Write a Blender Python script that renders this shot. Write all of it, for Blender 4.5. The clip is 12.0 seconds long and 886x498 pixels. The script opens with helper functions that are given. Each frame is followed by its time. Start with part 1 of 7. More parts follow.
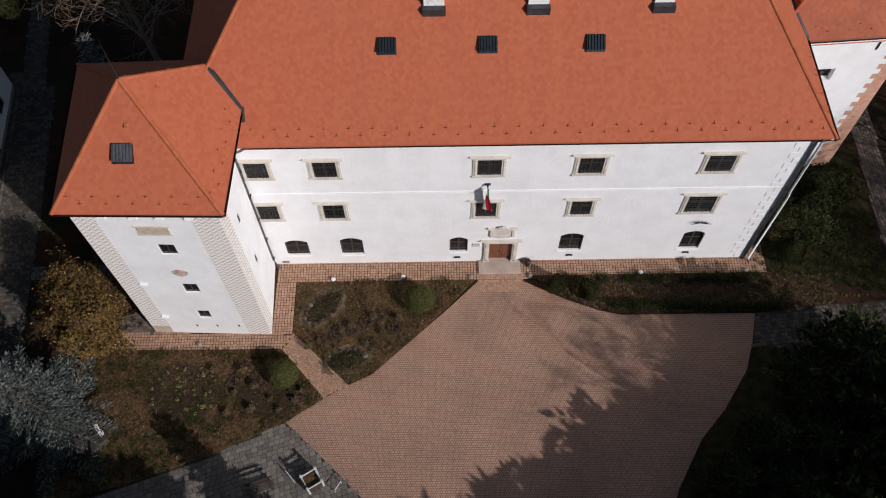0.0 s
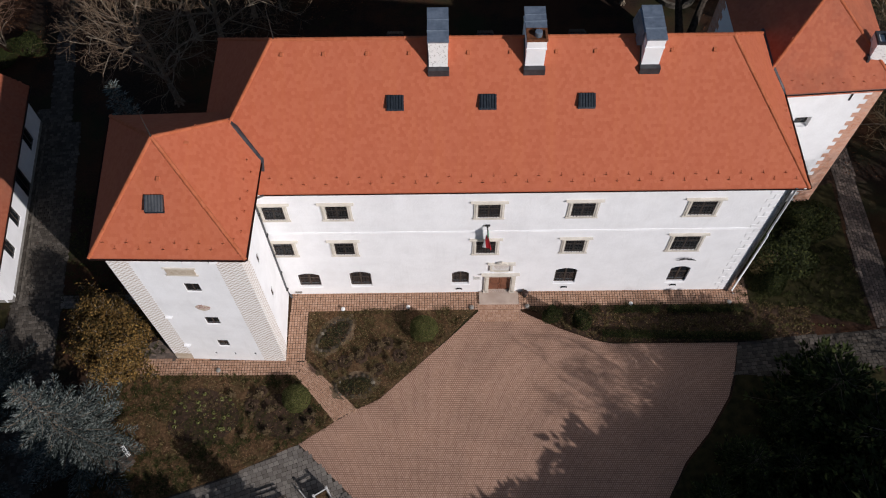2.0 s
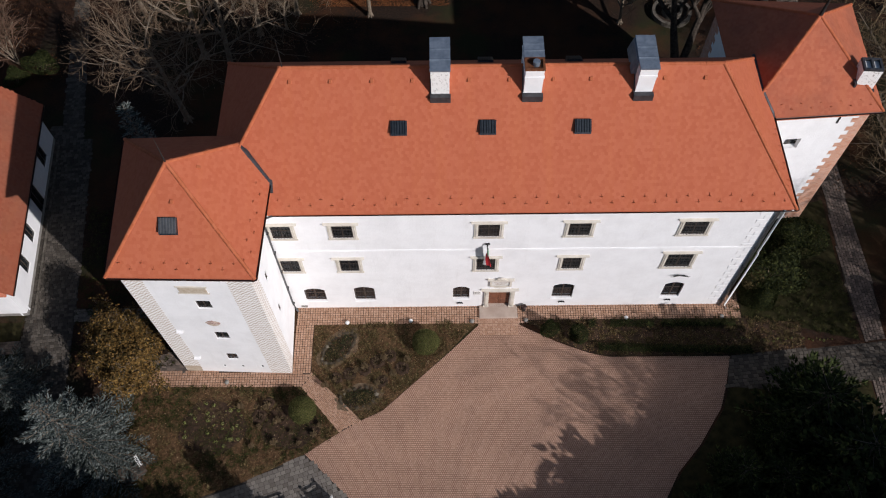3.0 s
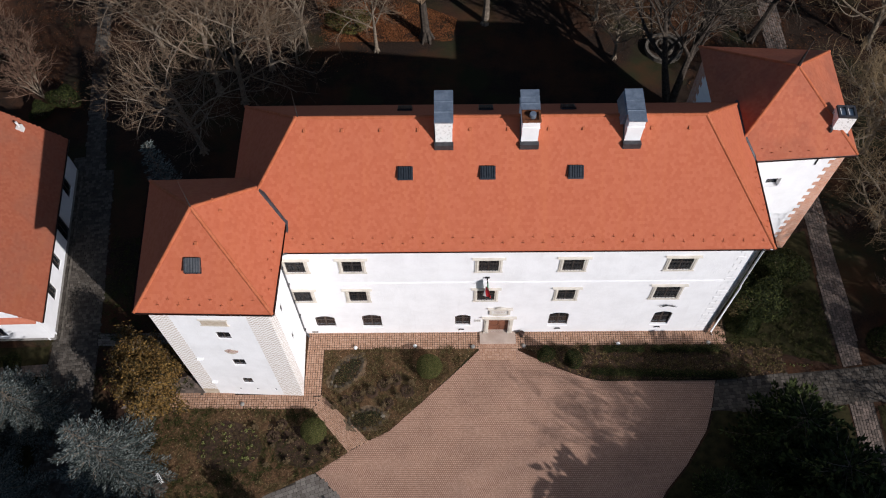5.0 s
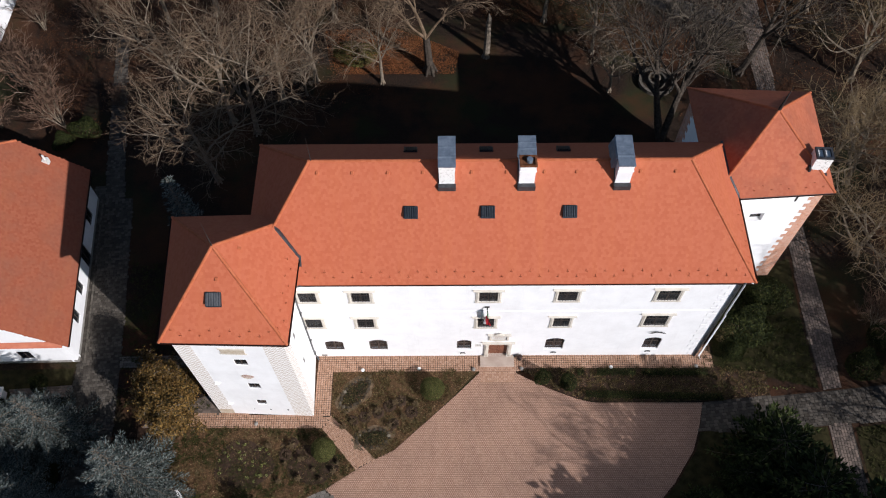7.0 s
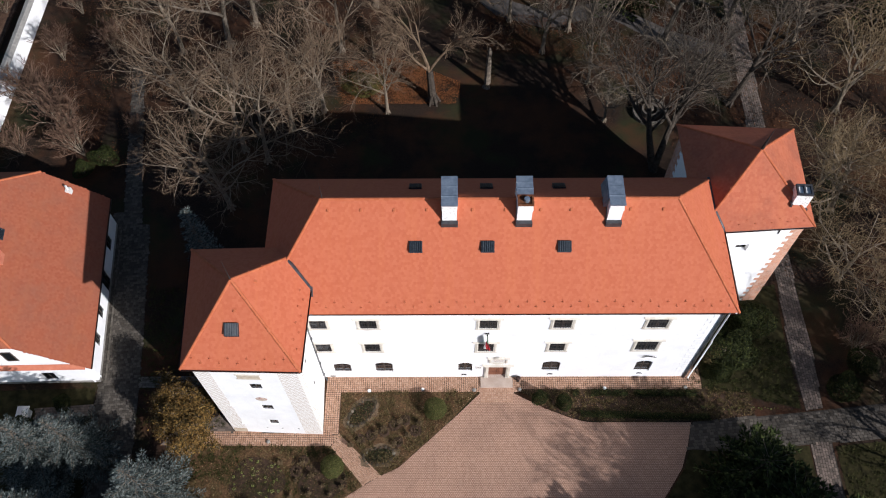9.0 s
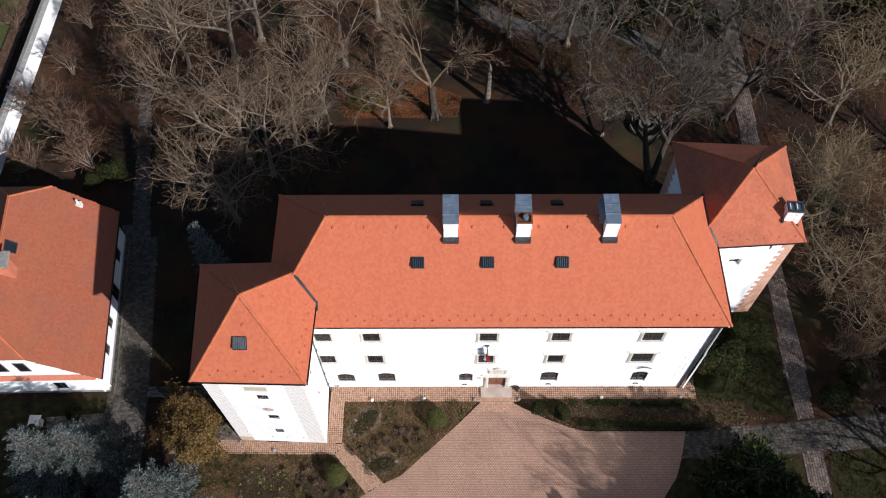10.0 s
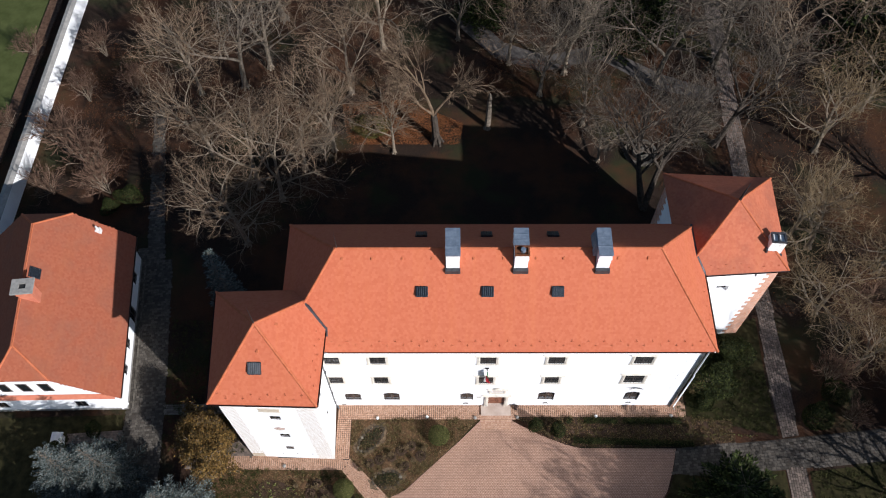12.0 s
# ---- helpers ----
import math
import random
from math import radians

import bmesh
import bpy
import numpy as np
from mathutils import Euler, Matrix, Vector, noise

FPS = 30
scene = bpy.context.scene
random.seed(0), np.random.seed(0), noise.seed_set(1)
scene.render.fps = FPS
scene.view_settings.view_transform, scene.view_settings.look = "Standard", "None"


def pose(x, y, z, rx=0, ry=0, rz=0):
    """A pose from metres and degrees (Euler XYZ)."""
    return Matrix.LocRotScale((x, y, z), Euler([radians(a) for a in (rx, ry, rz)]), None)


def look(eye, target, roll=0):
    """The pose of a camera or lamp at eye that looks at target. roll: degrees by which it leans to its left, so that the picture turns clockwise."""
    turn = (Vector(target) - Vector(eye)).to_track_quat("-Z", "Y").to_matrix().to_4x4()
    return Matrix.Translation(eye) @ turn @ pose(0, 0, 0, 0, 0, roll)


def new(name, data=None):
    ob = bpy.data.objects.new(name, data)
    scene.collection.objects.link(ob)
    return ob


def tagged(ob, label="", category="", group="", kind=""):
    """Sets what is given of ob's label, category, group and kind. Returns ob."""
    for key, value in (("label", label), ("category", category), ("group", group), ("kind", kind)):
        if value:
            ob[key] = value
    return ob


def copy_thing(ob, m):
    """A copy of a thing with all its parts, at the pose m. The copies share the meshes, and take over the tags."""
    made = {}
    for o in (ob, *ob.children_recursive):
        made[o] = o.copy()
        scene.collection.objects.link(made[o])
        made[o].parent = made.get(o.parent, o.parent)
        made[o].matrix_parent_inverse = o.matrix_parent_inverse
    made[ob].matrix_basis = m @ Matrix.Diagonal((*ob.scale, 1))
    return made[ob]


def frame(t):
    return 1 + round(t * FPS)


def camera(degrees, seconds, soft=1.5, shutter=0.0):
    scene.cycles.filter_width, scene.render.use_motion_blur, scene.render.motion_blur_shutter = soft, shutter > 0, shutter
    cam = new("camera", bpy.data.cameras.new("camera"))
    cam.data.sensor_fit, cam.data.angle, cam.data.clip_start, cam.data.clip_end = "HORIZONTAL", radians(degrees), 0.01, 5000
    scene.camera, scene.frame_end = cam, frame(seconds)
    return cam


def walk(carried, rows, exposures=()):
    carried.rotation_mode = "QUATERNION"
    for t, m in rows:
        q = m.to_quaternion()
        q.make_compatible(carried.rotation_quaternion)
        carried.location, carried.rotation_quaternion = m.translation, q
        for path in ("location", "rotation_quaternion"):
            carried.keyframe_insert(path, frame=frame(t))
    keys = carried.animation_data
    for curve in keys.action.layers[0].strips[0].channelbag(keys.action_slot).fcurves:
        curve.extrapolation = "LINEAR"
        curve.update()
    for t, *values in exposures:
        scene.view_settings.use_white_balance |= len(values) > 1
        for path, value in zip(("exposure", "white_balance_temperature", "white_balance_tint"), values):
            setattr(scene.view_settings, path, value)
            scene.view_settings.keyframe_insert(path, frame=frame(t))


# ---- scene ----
cam = camera(56.11, 12.0, soft=1.1)
# seconds, place, turn: a straight rise in front of the building, looking down at it
ROWS = [
    (0.0, 10.869, -26.562, 48.796, 29.437, 0.341, -0.790),
    (1.5, 10.852, -26.564, 52.039, 29.533, 0.371, -0.611),
    (3.0, 10.824, -26.567, 55.282, 29.630, 0.396, -0.451),
    (4.5, 10.785, -26.568, 58.525, 29.727, 0.416, -0.307),
    (6.0, 10.735, -26.570, 61.767, 29.825, 0.432, -0.181),
    (7.5, 10.674, -26.572, 65.010, 29.924, 0.442, -0.071),
    (9.0, 10.602, -26.573, 68.253, 30.023, 0.449, 0.020),
    (10.5, 10.519, -26.574, 71.496, 30.122, 0.450, 0.095),
    (12.0, 10.426, -26.575, 74.738, 30.222, 0.447, 0.153),
]
EXPOSURES = [(0.0, -0.45, 6560, 10), (3.0, -0.25, 6500, 10), (6.0, 0.03, 6400, 9), (9.0, 0.27, 6300, 8), (12.0, 0.43, 6230, 7)]
walk(cam, [(t, pose(x, y, z, rx, ry, rz)) for t, x, y, z, rx, ry, rz in ROWS], EXPOSURES)

# ---- daylight ----
SUN_ELEVATION = radians(29.2)
SUN_AZIMUTH = radians(132.7)  # clockwise from +y
sun_way = Vector((math.sin(SUN_AZIMUTH) * math.cos(SUN_ELEVATION), math.cos(SUN_AZIMUTH) * math.cos(SUN_ELEVATION), math.sin(SUN_ELEVATION)))
world = bpy.data.worlds.new("world")
scene.world = world
world.use_nodes = True
wn = world.node_tree.nodes
sky = wn.new("ShaderNodeTexSky")
sky.sky_type, sky.sun_disc = "NISHITA", False
sky.ozone_density = 3.0
sky.sun_elevation, sky.sun_rotation = SUN_ELEVATION, SUN_AZIMUTH
world.node_tree.links.new(sky.outputs[0], wn["Background"].inputs[0])
wn["Background"].inputs[1].default_value = 0.073
sun_data = bpy.data.lights.new("sun", "SUN")
sun_data.energy, sun_data.angle, sun_data.color = 5.0, radians(0.53), (1.0, 0.96, 0.98)
sun = new("sun", sun_data)
sun.matrix_world = look(sun_way * 120, (0, 0, 0))

# ---- materials ----
class Nodes:
    """A small builder for node materials."""

    def __init__(self, name, rough=0.8, metal=0.0):
        self.mat = bpy.data.materials.new(name)
        self.mat.use_nodes = True
        self.t = self.mat.node_tree
        self.bsdf = self.t.nodes["Principled BSDF"]
        self.bsdf.inputs["Roughness"].default_value = rough
        self.bsdf.inputs["Metallic"].default_value = metal
        if rough >= 0.75:  # dry matt surfaces
            self.bsdf.inputs["Specular IOR Level"].default_value = 0.12
        self.coord = self.t.nodes.new("ShaderNodeTexCoord").outputs["Object"]

    def link(self, a, b):
        self.t.links.new(a, b)

    def noise(self, scale, detail=4.0, rough=0.6, stretch=None):
        n = self.t.nodes.new("ShaderNodeTexNoise")
        n.inputs["Scale"].default_value, n.inputs["Detail"].default_value, n.inputs["Roughness"].default_value = scale, detail, rough
        src = self.coord
        if stretch:
            m = self.t.nodes.new("ShaderNodeMapping")
            m.inputs["Scale"].default_value = stretch
            self.link(src, m.inputs["Vector"])
            src = m.outputs[0]
        self.link(src, n.inputs["Vector"])
        return n.outputs["Fac"]

    def ramp(self, fac, stops):
        r = self.t.nodes.new("ShaderNodeValToRGB")
        while len(r.color_ramp.elements) < len(stops):
            r.color_ramp.elements.new(0.5)
        for el, (at, col) in zip(r.color_ramp.elements, stops):
            el.position, el.color = at, (*col, 1) if len(col) == 3 else col
        self.link(fac, r.inputs[0])
        return r.outputs[0]

    def mix(self, fac, a, b, blend="MIX"):
        m = self.t.nodes.new("ShaderNodeMix")
        m.data_type, m.blend_type = "RGBA", blend
        for value, slot in ((fac, 0), (a, 6), (b, 7)):
            if isinstance(value, (int, float)):
                m.inputs[slot].default_value = value
            elif isinstance(value, tuple):
                m.inputs[slot].default_value = (*value, 1)
            else:
                self.link(value, m.inputs[slot])
        return m.outputs[2]

    def math(self, op, a, b=0.0):
        m = self.t.nodes.new("ShaderNodeMath")
        m.operation = op
        for value, slot in ((a, 0), (b, 1)):
            if isinstance(value, (int, float)):
                m.inputs[slot].default_value = value
            else:
                self.link(value, m.inputs[slot])
        return m.outputs[0]

    def island(self):
        return self.t.nodes.new("ShaderNodeNewGeometry").outputs["Random Per Island"]

    def per_object(self):
        return self.t.nodes.new("ShaderNodeObjectInfo").outputs["Random"]

    def color(self, c):
        if isinstance(c, tuple):
            self.bsdf.inputs["Base Color"].default_value = (*c, 1)
        else:
            self.link(c, self.bsdf.inputs["Base Color"])
        return self

    def bump(self, fac, strength=0.3, distance=0.02):
        b = self.t.nodes.new("ShaderNodeBump")
        b.inputs["Strength"].default_value, b.inputs["Distance"].default_value = strength, distance
        self.link(fac, b.inputs["Height"])
        self.link(b.outputs[0], self.bsdf.inputs["Normal"])
        return self


def plain(name, dark, light, scale=3.0, rough=0.8, metal=0.0, bump=0.15, fine=40.0):
    """Two tones mottled at two scales, with fine relief."""
    n = Nodes(name, rough, metal)
    big, small = n.noise(scale, 5), n.noise(fine, 3)
    c = n.mix(n.math("MULTIPLY", small, 0.5), n.ramp(big, [(0.35, dark), (0.65, light)]), tuple(0.5 * (a + b) * 0.85 for a, b in zip(dark, light)))
    n.color(c).bump(small, bump, 0.01)
    return n.mat


def tile_material(name, dark, mid, light, patch, patch_amount):
    n = Nodes(name, 0.75)
    own = n.ramp(n.island(), [(0.0, dark), (0.45, mid), (1.0, light)])
    stain = n.ramp(n.noise(0.35, 6, 0.65), [(0.45, (0, 0, 0)), (0.72, (1, 1, 1))])
    c = n.mix(n.math("MULTIPLY", stain, patch_amount), own, patch)
    streak = n.ramp(n.noise(1.1, 4, 0.6, (1.0, 0.05, 0.05)), [(0.5, (0, 0, 0)), (0.72, (1, 1, 1))])
    c = n.mix(n.math("MULTIPLY", streak, 0.3), c, tuple(v * s for v, s in zip(light, (1.08, 1.15, 0.9))))
    fine = n.noise(25, 4)
    c = n.mix(0.05, c, n.ramp(fine, [(0.3, dark), (0.7, light)]))
    n.color(c).bump(fine, 0.1, 0.01)
    return n.mat


def plaster_material():
    n = Nodes("white_plaster", 0.9)
    base = n.ramp(n.noise(0.5, 6, 0.7), [(0.3, (0.75, 0.742, 0.735)), (0.6, (0.84, 0.835, 0.83))])
    streak = n.ramp(n.noise(1.6, 6, 0.72, (1.0, 1.0, 0.12)), [(0.56, (0, 0, 0)), (0.85, (1, 1, 1))])
    c = n.mix(n.math("MULTIPLY", streak, 0.38), base, (0.56, 0.54, 0.51))
    chips = n.ramp(n.noise(2.6, 8, 0.75), [(0.66, (0, 0, 0)), (0.72, (1, 1, 1))])
    c = n.mix(n.math("MULTIPLY", chips, 0.22), c, (0.60, 0.54, 0.48))
    n.color(c).bump(n.noise(4, 8, 0.7), 0.5, 0.04)
    return n.mat


def sgraffito_material():
    """Waving brown chains scratched into white plaster."""
    n = Nodes("scratched_plaster", 0.9)
    sep = n.t.nodes.new("ShaderNodeSeparateXYZ")
    n.link(n.coord, sep.inputs[0])
    # links: a wave in the height shifted by the place across
    across = n.math("ADD", sep.outputs[0], sep.outputs[1])
    a = n.math("SINE", n.math("MULTIPLY", across, 2 * math.pi / 0.34))
    h = n.math("ADD", n.math("MULTIPLY", sep.outputs[2], 2 * math.pi / 0.31), n.math("MULTIPLY", a, 1.8))
    line = n.math("SINE", h)
    mask = n.math("GREATER_THAN", line, 0.3)
    wear = n.ramp(n.noise(3.0, 5), [(0.3, (0.6, 0.6, 0.6)), (0.6, (1, 1, 1))])
    m = n.math("MULTIPLY", mask, n.math("MULTIPLY", wear, 0.85))
    n.color(n.mix(m, (0.80, 0.78, 0.75), (0.46, 0.36, 0.28)))
    n.bump(n.noise(10, 4), 0.2, 0.02)
    return n.mat


def paver_material():
    """Small staggered concrete blocks with sanded joints."""
    n = Nodes("block_paving", 0.9)
    b = n.t.nodes.new("ShaderNodeTexBrick")
    b.offset, b.squash = 0.5, 1.0
    for key, value in (("Scale", 1.0), ("Mortar Size", 0.024), ("Mortar Smooth", 0.75), ("Bias", 0.0), ("Brick Width", 0.145), ("Row Height", 0.14)):
        b.inputs[key].default_value = value
    b.inputs["Color1"].default_value = (0.37, 0.229, 0.165, 1)
    b.inputs["Color2"].default_value = (0.44, 0.283, 0.211, 1)
    b.inputs["Mortar"].default_value = (0.185, 0.104, 0.070, 1)
    n.link(n.coord, b.inputs["Vector"])
    worn = n.ramp(n.noise(0.25, 6, 0.65), [(0.3, (0.80, 0.80, 0.80)), (0.7, (1.1, 1.08, 1.05))])
    c = n.mix(1.0, b.outputs["Color"], worn, "MULTIPLY")
    spots = n.ramp(n.noise(1.4, 2), [(0.74, (0, 0, 0)), (0.78, (1, 1, 1))])
    c = n.mix(n.math("MULTIPLY", spots, 0.6), c, (0.13, 0.09, 0.07))
    n.color(c).bump(b.outputs["Fac"], -0.4, 0.01)
    return n.mat


def ground_material():
    n = Nodes("park_ground", 0.95)
    leaves = n.ramp(n.noise(7, 8, 0.75), [(0.3, (0.007, 0.005, 0.003)), (0.5, (0.022, 0.014, 0.010)), (0.72, (0.060, 0.037, 0.023))])
    grass = n.ramp(n.noise(14, 6, 0.7), [(0.3, (0.010, 0.011, 0.005)), (0.7, (0.040, 0.038, 0.017))])
    where = n.ramp(n.noise(0.12, 5, 0.6), [(0.5, (0, 0, 0)), (0.6, (1, 1, 1))])
    rust = n.ramp(n.noise(0.16, 5, 0.65), [(0.46, (0, 0, 0)), (0.62, (1, 1, 1))])
    c = n.mix(where, leaves, grass)
    c = n.mix(n.math("MULTIPLY", rust, 0.8), c, n.ramp(n.noise(16, 6), [(0.3, (0.022, 0.010, 0.005)), (0.7, (0.10, 0.042, 0.020))]))
    n.color(c).bump(n.noise(12, 8), 0.6, 0.06)
    return n.mat


def soil_material():
    n = Nodes("bed_soil", 0.95)
    c = n.ramp(n.noise(6, 8, 0.75), [(0.3, (0.027, 0.015, 0.007)), (0.5, (0.088, 0.050, 0.025)), (0.72, (0.20, 0.125, 0.066))])
    moss = n.ramp(n.noise(0.7, 6, 0.65), [(0.5, (0, 0, 0)), (0.66, (1, 1, 1))])
    c = n.mix(n.math("MULTIPLY", moss, 0.6), c, n.ramp(n.noise(18, 5), [(0.3, (0.018, 0.019, 0.007)), (0.7, (0.078, 0.074, 0.030))]))
    n.color(c).bump(n.noise(15, 8), 0.7, 0.06)
    return n.mat


def varied(name, stops, rough=0.85, per="island", fine=30, bump=0.2):
    n = Nodes(name, rough)
    own = n.ramp(n.island() if per == "island" else n.per_object(), stops)
    grain = n.noise(fine, 4)
    n.color(n.mix(n.math("MULTIPLY", grain, 0.45), own, tuple(0.6 * v for v in stops[0][1]))).bump(grain, bump, 0.01)
    return n.mat


def glass_material():
    n = Nodes("window_glass", 0.06)
    n.color((0.03, 0.035, 0.04))
    n.bsdf.inputs["Transmission Weight"].default_value = 0.55
    n.bsdf.inputs["IOR"].default_value = 1.45
    n.bump(n.noise(2.0, 2), 0.05, 0.02)
    return n.mat


def brick_material():
    """Old orange bricks in lime mortar, coursed along upright walls."""
    n = Nodes("coursed_brick", 0.9)
    sep, com = n.t.nodes.new("ShaderNodeSeparateXYZ"), n.t.nodes.new("ShaderNodeCombineXYZ")
    n.link(n.coord, sep.inputs[0])
    n.link(n.math("ADD", sep.outputs[0], sep.outputs[1]), com.inputs[0])
    n.link(sep.outputs[2], com.inputs[1])
    b = n.t.nodes.new("ShaderNodeTexBrick")
    for key, value in (("Scale", 1.0), ("Mortar Size", 0.012), ("Brick Width", 0.29), ("Row Height", 0.088)):
        b.inputs[key].default_value = value
    for key, value in (("Color1", (0.46, 0.17, 0.09)), ("Color2", (0.60, 0.29, 0.18)), ("Mortar", (0.52, 0.40, 0.32))):
        b.inputs[key].default_value = (*value, 1)
    n.link(com.outputs[0], b.inputs["Vector"])
    worn = n.ramp(n.noise(1.6, 5), [(0.42, (0, 0, 0)), (0.72, (1, 1, 1))])
    n.color(n.mix(n.math("MULTIPLY", worn, 0.6), b.outputs["Color"], (0.62, 0.44, 0.36))).bump(b.outputs["Fac"], -0.5, 0.01)
    return n.mat


TILE = tile_material("clay_roof_tile", (0.405, 0.107, 0.052), (0.43, 0.119, 0.060), (0.455, 0.133, 0.069), (0.41, 0.142, 0.085), 0.07)
TILE_OLD = tile_material("weathered_roof_tile", (0.27, 0.076, 0.040), (0.29, 0.088, 0.047), (0.31, 0.100, 0.055), (0.19, 0.092, 0.064), 0.5)
# dark patches stand for weathering and for twig shadows on the rear roof
TILE_REAR = tile_material("dirt_and_twig_shadow_tile", (0.37, 0.105, 0.056), (0.40, 0.119, 0.064), (0.43, 0.136, 0.074), (0.20, 0.075, 0.05), 0.6)
RIDGE = varied("ridge_tile", [(0, (0.41, 0.115, 0.05)), (1, (0.49, 0.15, 0.072))], 0.75)
PLASTER = plaster_material()
SGRAFFITO = sgraffito_material()
STONE = plain("cream_stone", (0.55, 0.50, 0.42), (0.69, 0.64, 0.56), 1.5, 0.85)
STEP_STONE = plain("step_stone", (0.40, 0.31, 0.25), (0.52, 0.42, 0.35), 1.2, 0.85)
PLAQUE = plain("plaque_stone", (0.62, 0.60, 0.56), (0.72, 0.70, 0.66), 2.5, 0.8)
PANEL = plain("carved_panel", (0.42, 0.34, 0.25), (0.58, 0.50, 0.40), 4.0, 0.9, bump=0.6, fine=14)
WOOD_DARK = plain("brown_window_wood", (0.04, 0.028, 0.021), (0.075, 0.052, 0.038), 3, 0.6)
WOOD_DOOR = plain("reddish_door_wood", (0.13, 0.045, 0.022), (0.22, 0.08, 0.04), 2, 0.55)
IRON = plain("dark_iron", (0.015, 0.014, 0.014), (0.035, 0.032, 0.03), 6, 0.6, 0.3)
GUTTER = plain("dark_gutter", (0.028, 0.013, 0.010), (0.055, 0.027, 0.02), 2, 0.55, 0.4)
PIPE_GREY = plain("grey_pipe_zinc", (0.10, 0.105, 0.11), (0.17, 0.175, 0.18), 2, 0.45, 0.6)
PIPE_WHITE = plain("white_pipe", (0.70, 0.70, 0.68), (0.80, 0.80, 0.78), 2, 0.5)
# white paint greyed: the semi-shade on planter and rails is in the colour
PIPE_DULL = plain("shade_dimmed_white", (0.42, 0.41, 0.39), (0.56, 0.55, 0.53), 2, 0.6)
HATCH = plain("dark_hatch_metal", (0.018, 0.023, 0.030), (0.045, 0.055, 0.065), 5, 0.35, 0.5)
ZINC = plain("blue_grey_sheet_metal", (0.17, 0.21, 0.26), (0.30, 0.35, 0.41), 2.5, 0.42, 0.55)
FLASHING = plain("lead_flashing", (0.045, 0.045, 0.05), (0.09, 0.09, 0.095), 3, 0.5, 0.5)
RUST = plain("rusty_iron", (0.10, 0.035, 0.015), (0.22, 0.09, 0.045), 5, 0.8, 0.2)
RUBBLE = varied("bare_rubble", [(0, (0.30, 0.20, 0.16)), (0.5, (0.50, 0.34, 0.28)), (1, (0.68, 0.57, 0.50))], 0.9, per="object")
BRICK = brick_material()
RED_BAND = plain("red_limewash", (0.42, 0.13, 0.08), (0.54, 0.20, 0.12), 2, 0.85)
GLASS = glass_material()
# near-black: the darkness inside rooms and openings is put into the colour
ROOM = plain("unlit_interior", (0.02, 0.02, 0.02), (0.04, 0.04, 0.04), 1, 0.9)
PAVING = paver_material()
GROUND = ground_material()
SOIL = soil_material()
WALK_TILE = varied("walk_tile", [(0, (0.37, 0.215, 0.14)), (0.5, (0.45, 0.275, 0.185)), (1, (0.53, 0.34, 0.24))], 0.9)
JOINT = plain("dark_joint", (0.035, 0.024, 0.018), (0.07, 0.05, 0.038), 6, 0.95)
SETT = varied("grey_sett", [(0, (0.125, 0.110, 0.094)), (0.5, (0.17, 0.151, 0.131)), (1, (0.225, 0.202, 0.176))], 0.9)
SETT_OWN = varied("single_grey_sett", [(0, (0.125, 0.110, 0.094)), (0.5, (0.17, 0.151, 0.131)), (1, (0.225, 0.202, 0.176))], 0.9, per="object")
SETT_WARM = varied("brownish_sett", [(0, (0.11, 0.09, 0.075)), (0.5, (0.18, 0.14, 0.115)), (1, (0.25, 0.19, 0.155))], 0.9)
LANE_SETT = varied("lane_sett", [(0, (0.055, 0.047, 0.038)), (0.5, (0.085, 0.073, 0.060)), (1, (0.135, 0.117, 0.098))], 0.9)
SETT_JOINT = plain("earthy_joint", (0.036, 0.030, 0.024), (0.07, 0.060, 0.049), 4, 0.95)
KERB_DARK = plain("mossy_stone_rim", (0.05, 0.043, 0.034), (0.16, 0.14, 0.115), 3, 0.9)
KERB = plain("concrete_kerb", (0.20, 0.19, 0.17), (0.32, 0.30, 0.27), 3, 0.9)
BARK_DARK = plain("dark_bark", (0.022, 0.017, 0.013), (0.085, 0.068, 0.054), 4, 0.9, bump=0.5, fine=25)
BARK = plain("grey_bark", (0.095, 0.072, 0.053), (0.28, 0.226, 0.165), 4, 0.95, bump=0.5, fine=25)
TWIG = plain("pale_twig", (0.082, 0.054, 0.034), (0.21, 0.148, 0.096), 1.5, 0.9)
TWIG_BROWN = plain("brown_twig", (0.105, 0.073, 0.039), (0.235, 0.17, 0.097), 1.5, 0.9)
TWIG_GREY = plain("dim_grey_twig", (0.05, 0.040, 0.030), (0.165, 0.132, 0.098), 1.2, 0.9)
BARK_BROWN = plain("brown_bark", (0.06, 0.048, 0.037), (0.22, 0.18, 0.138), 4, 0.95, bump=0.5, fine=25)
TWIG_RED = plain("reddish_twig", (0.07, 0.040, 0.028), (0.16, 0.10, 0.066), 1.5, 0.9)
SPRUCE = varied("blue_spruce_needles", [(0, (0.022, 0.030, 0.026)), (0.5, (0.080, 0.094, 0.086)), (1, (0.22, 0.238, 0.218))], 0.8)
PINE = varied("dark_evergreen_needles", [(0, (0.008, 0.018, 0.008)), (0.6, (0.018, 0.038, 0.014)), (1, (0.045, 0.075, 0.025))], 0.8)
EVERGREEN = varied("olive_evergreen", [(0, (0.012, 0.017, 0.005)), (0.6, (0.030, 0.040, 0.011)), (1, (0.075, 0.09, 0.026))], 0.85)
SHRUB = varied("green_shrub_leaves", [(0, (0.008, 0.011, 0.003)), (0.6, (0.022, 0.028, 0.007)), (1, (0.068, 0.075, 0.020))], 0.8)
BOX_LEAF = varied("clipped_box_leaves", [(0, (0.042, 0.044, 0.014)), (0.6, (0.095, 0.098, 0.030)), (1, (0.18, 0.17, 0.06))], 0.85)
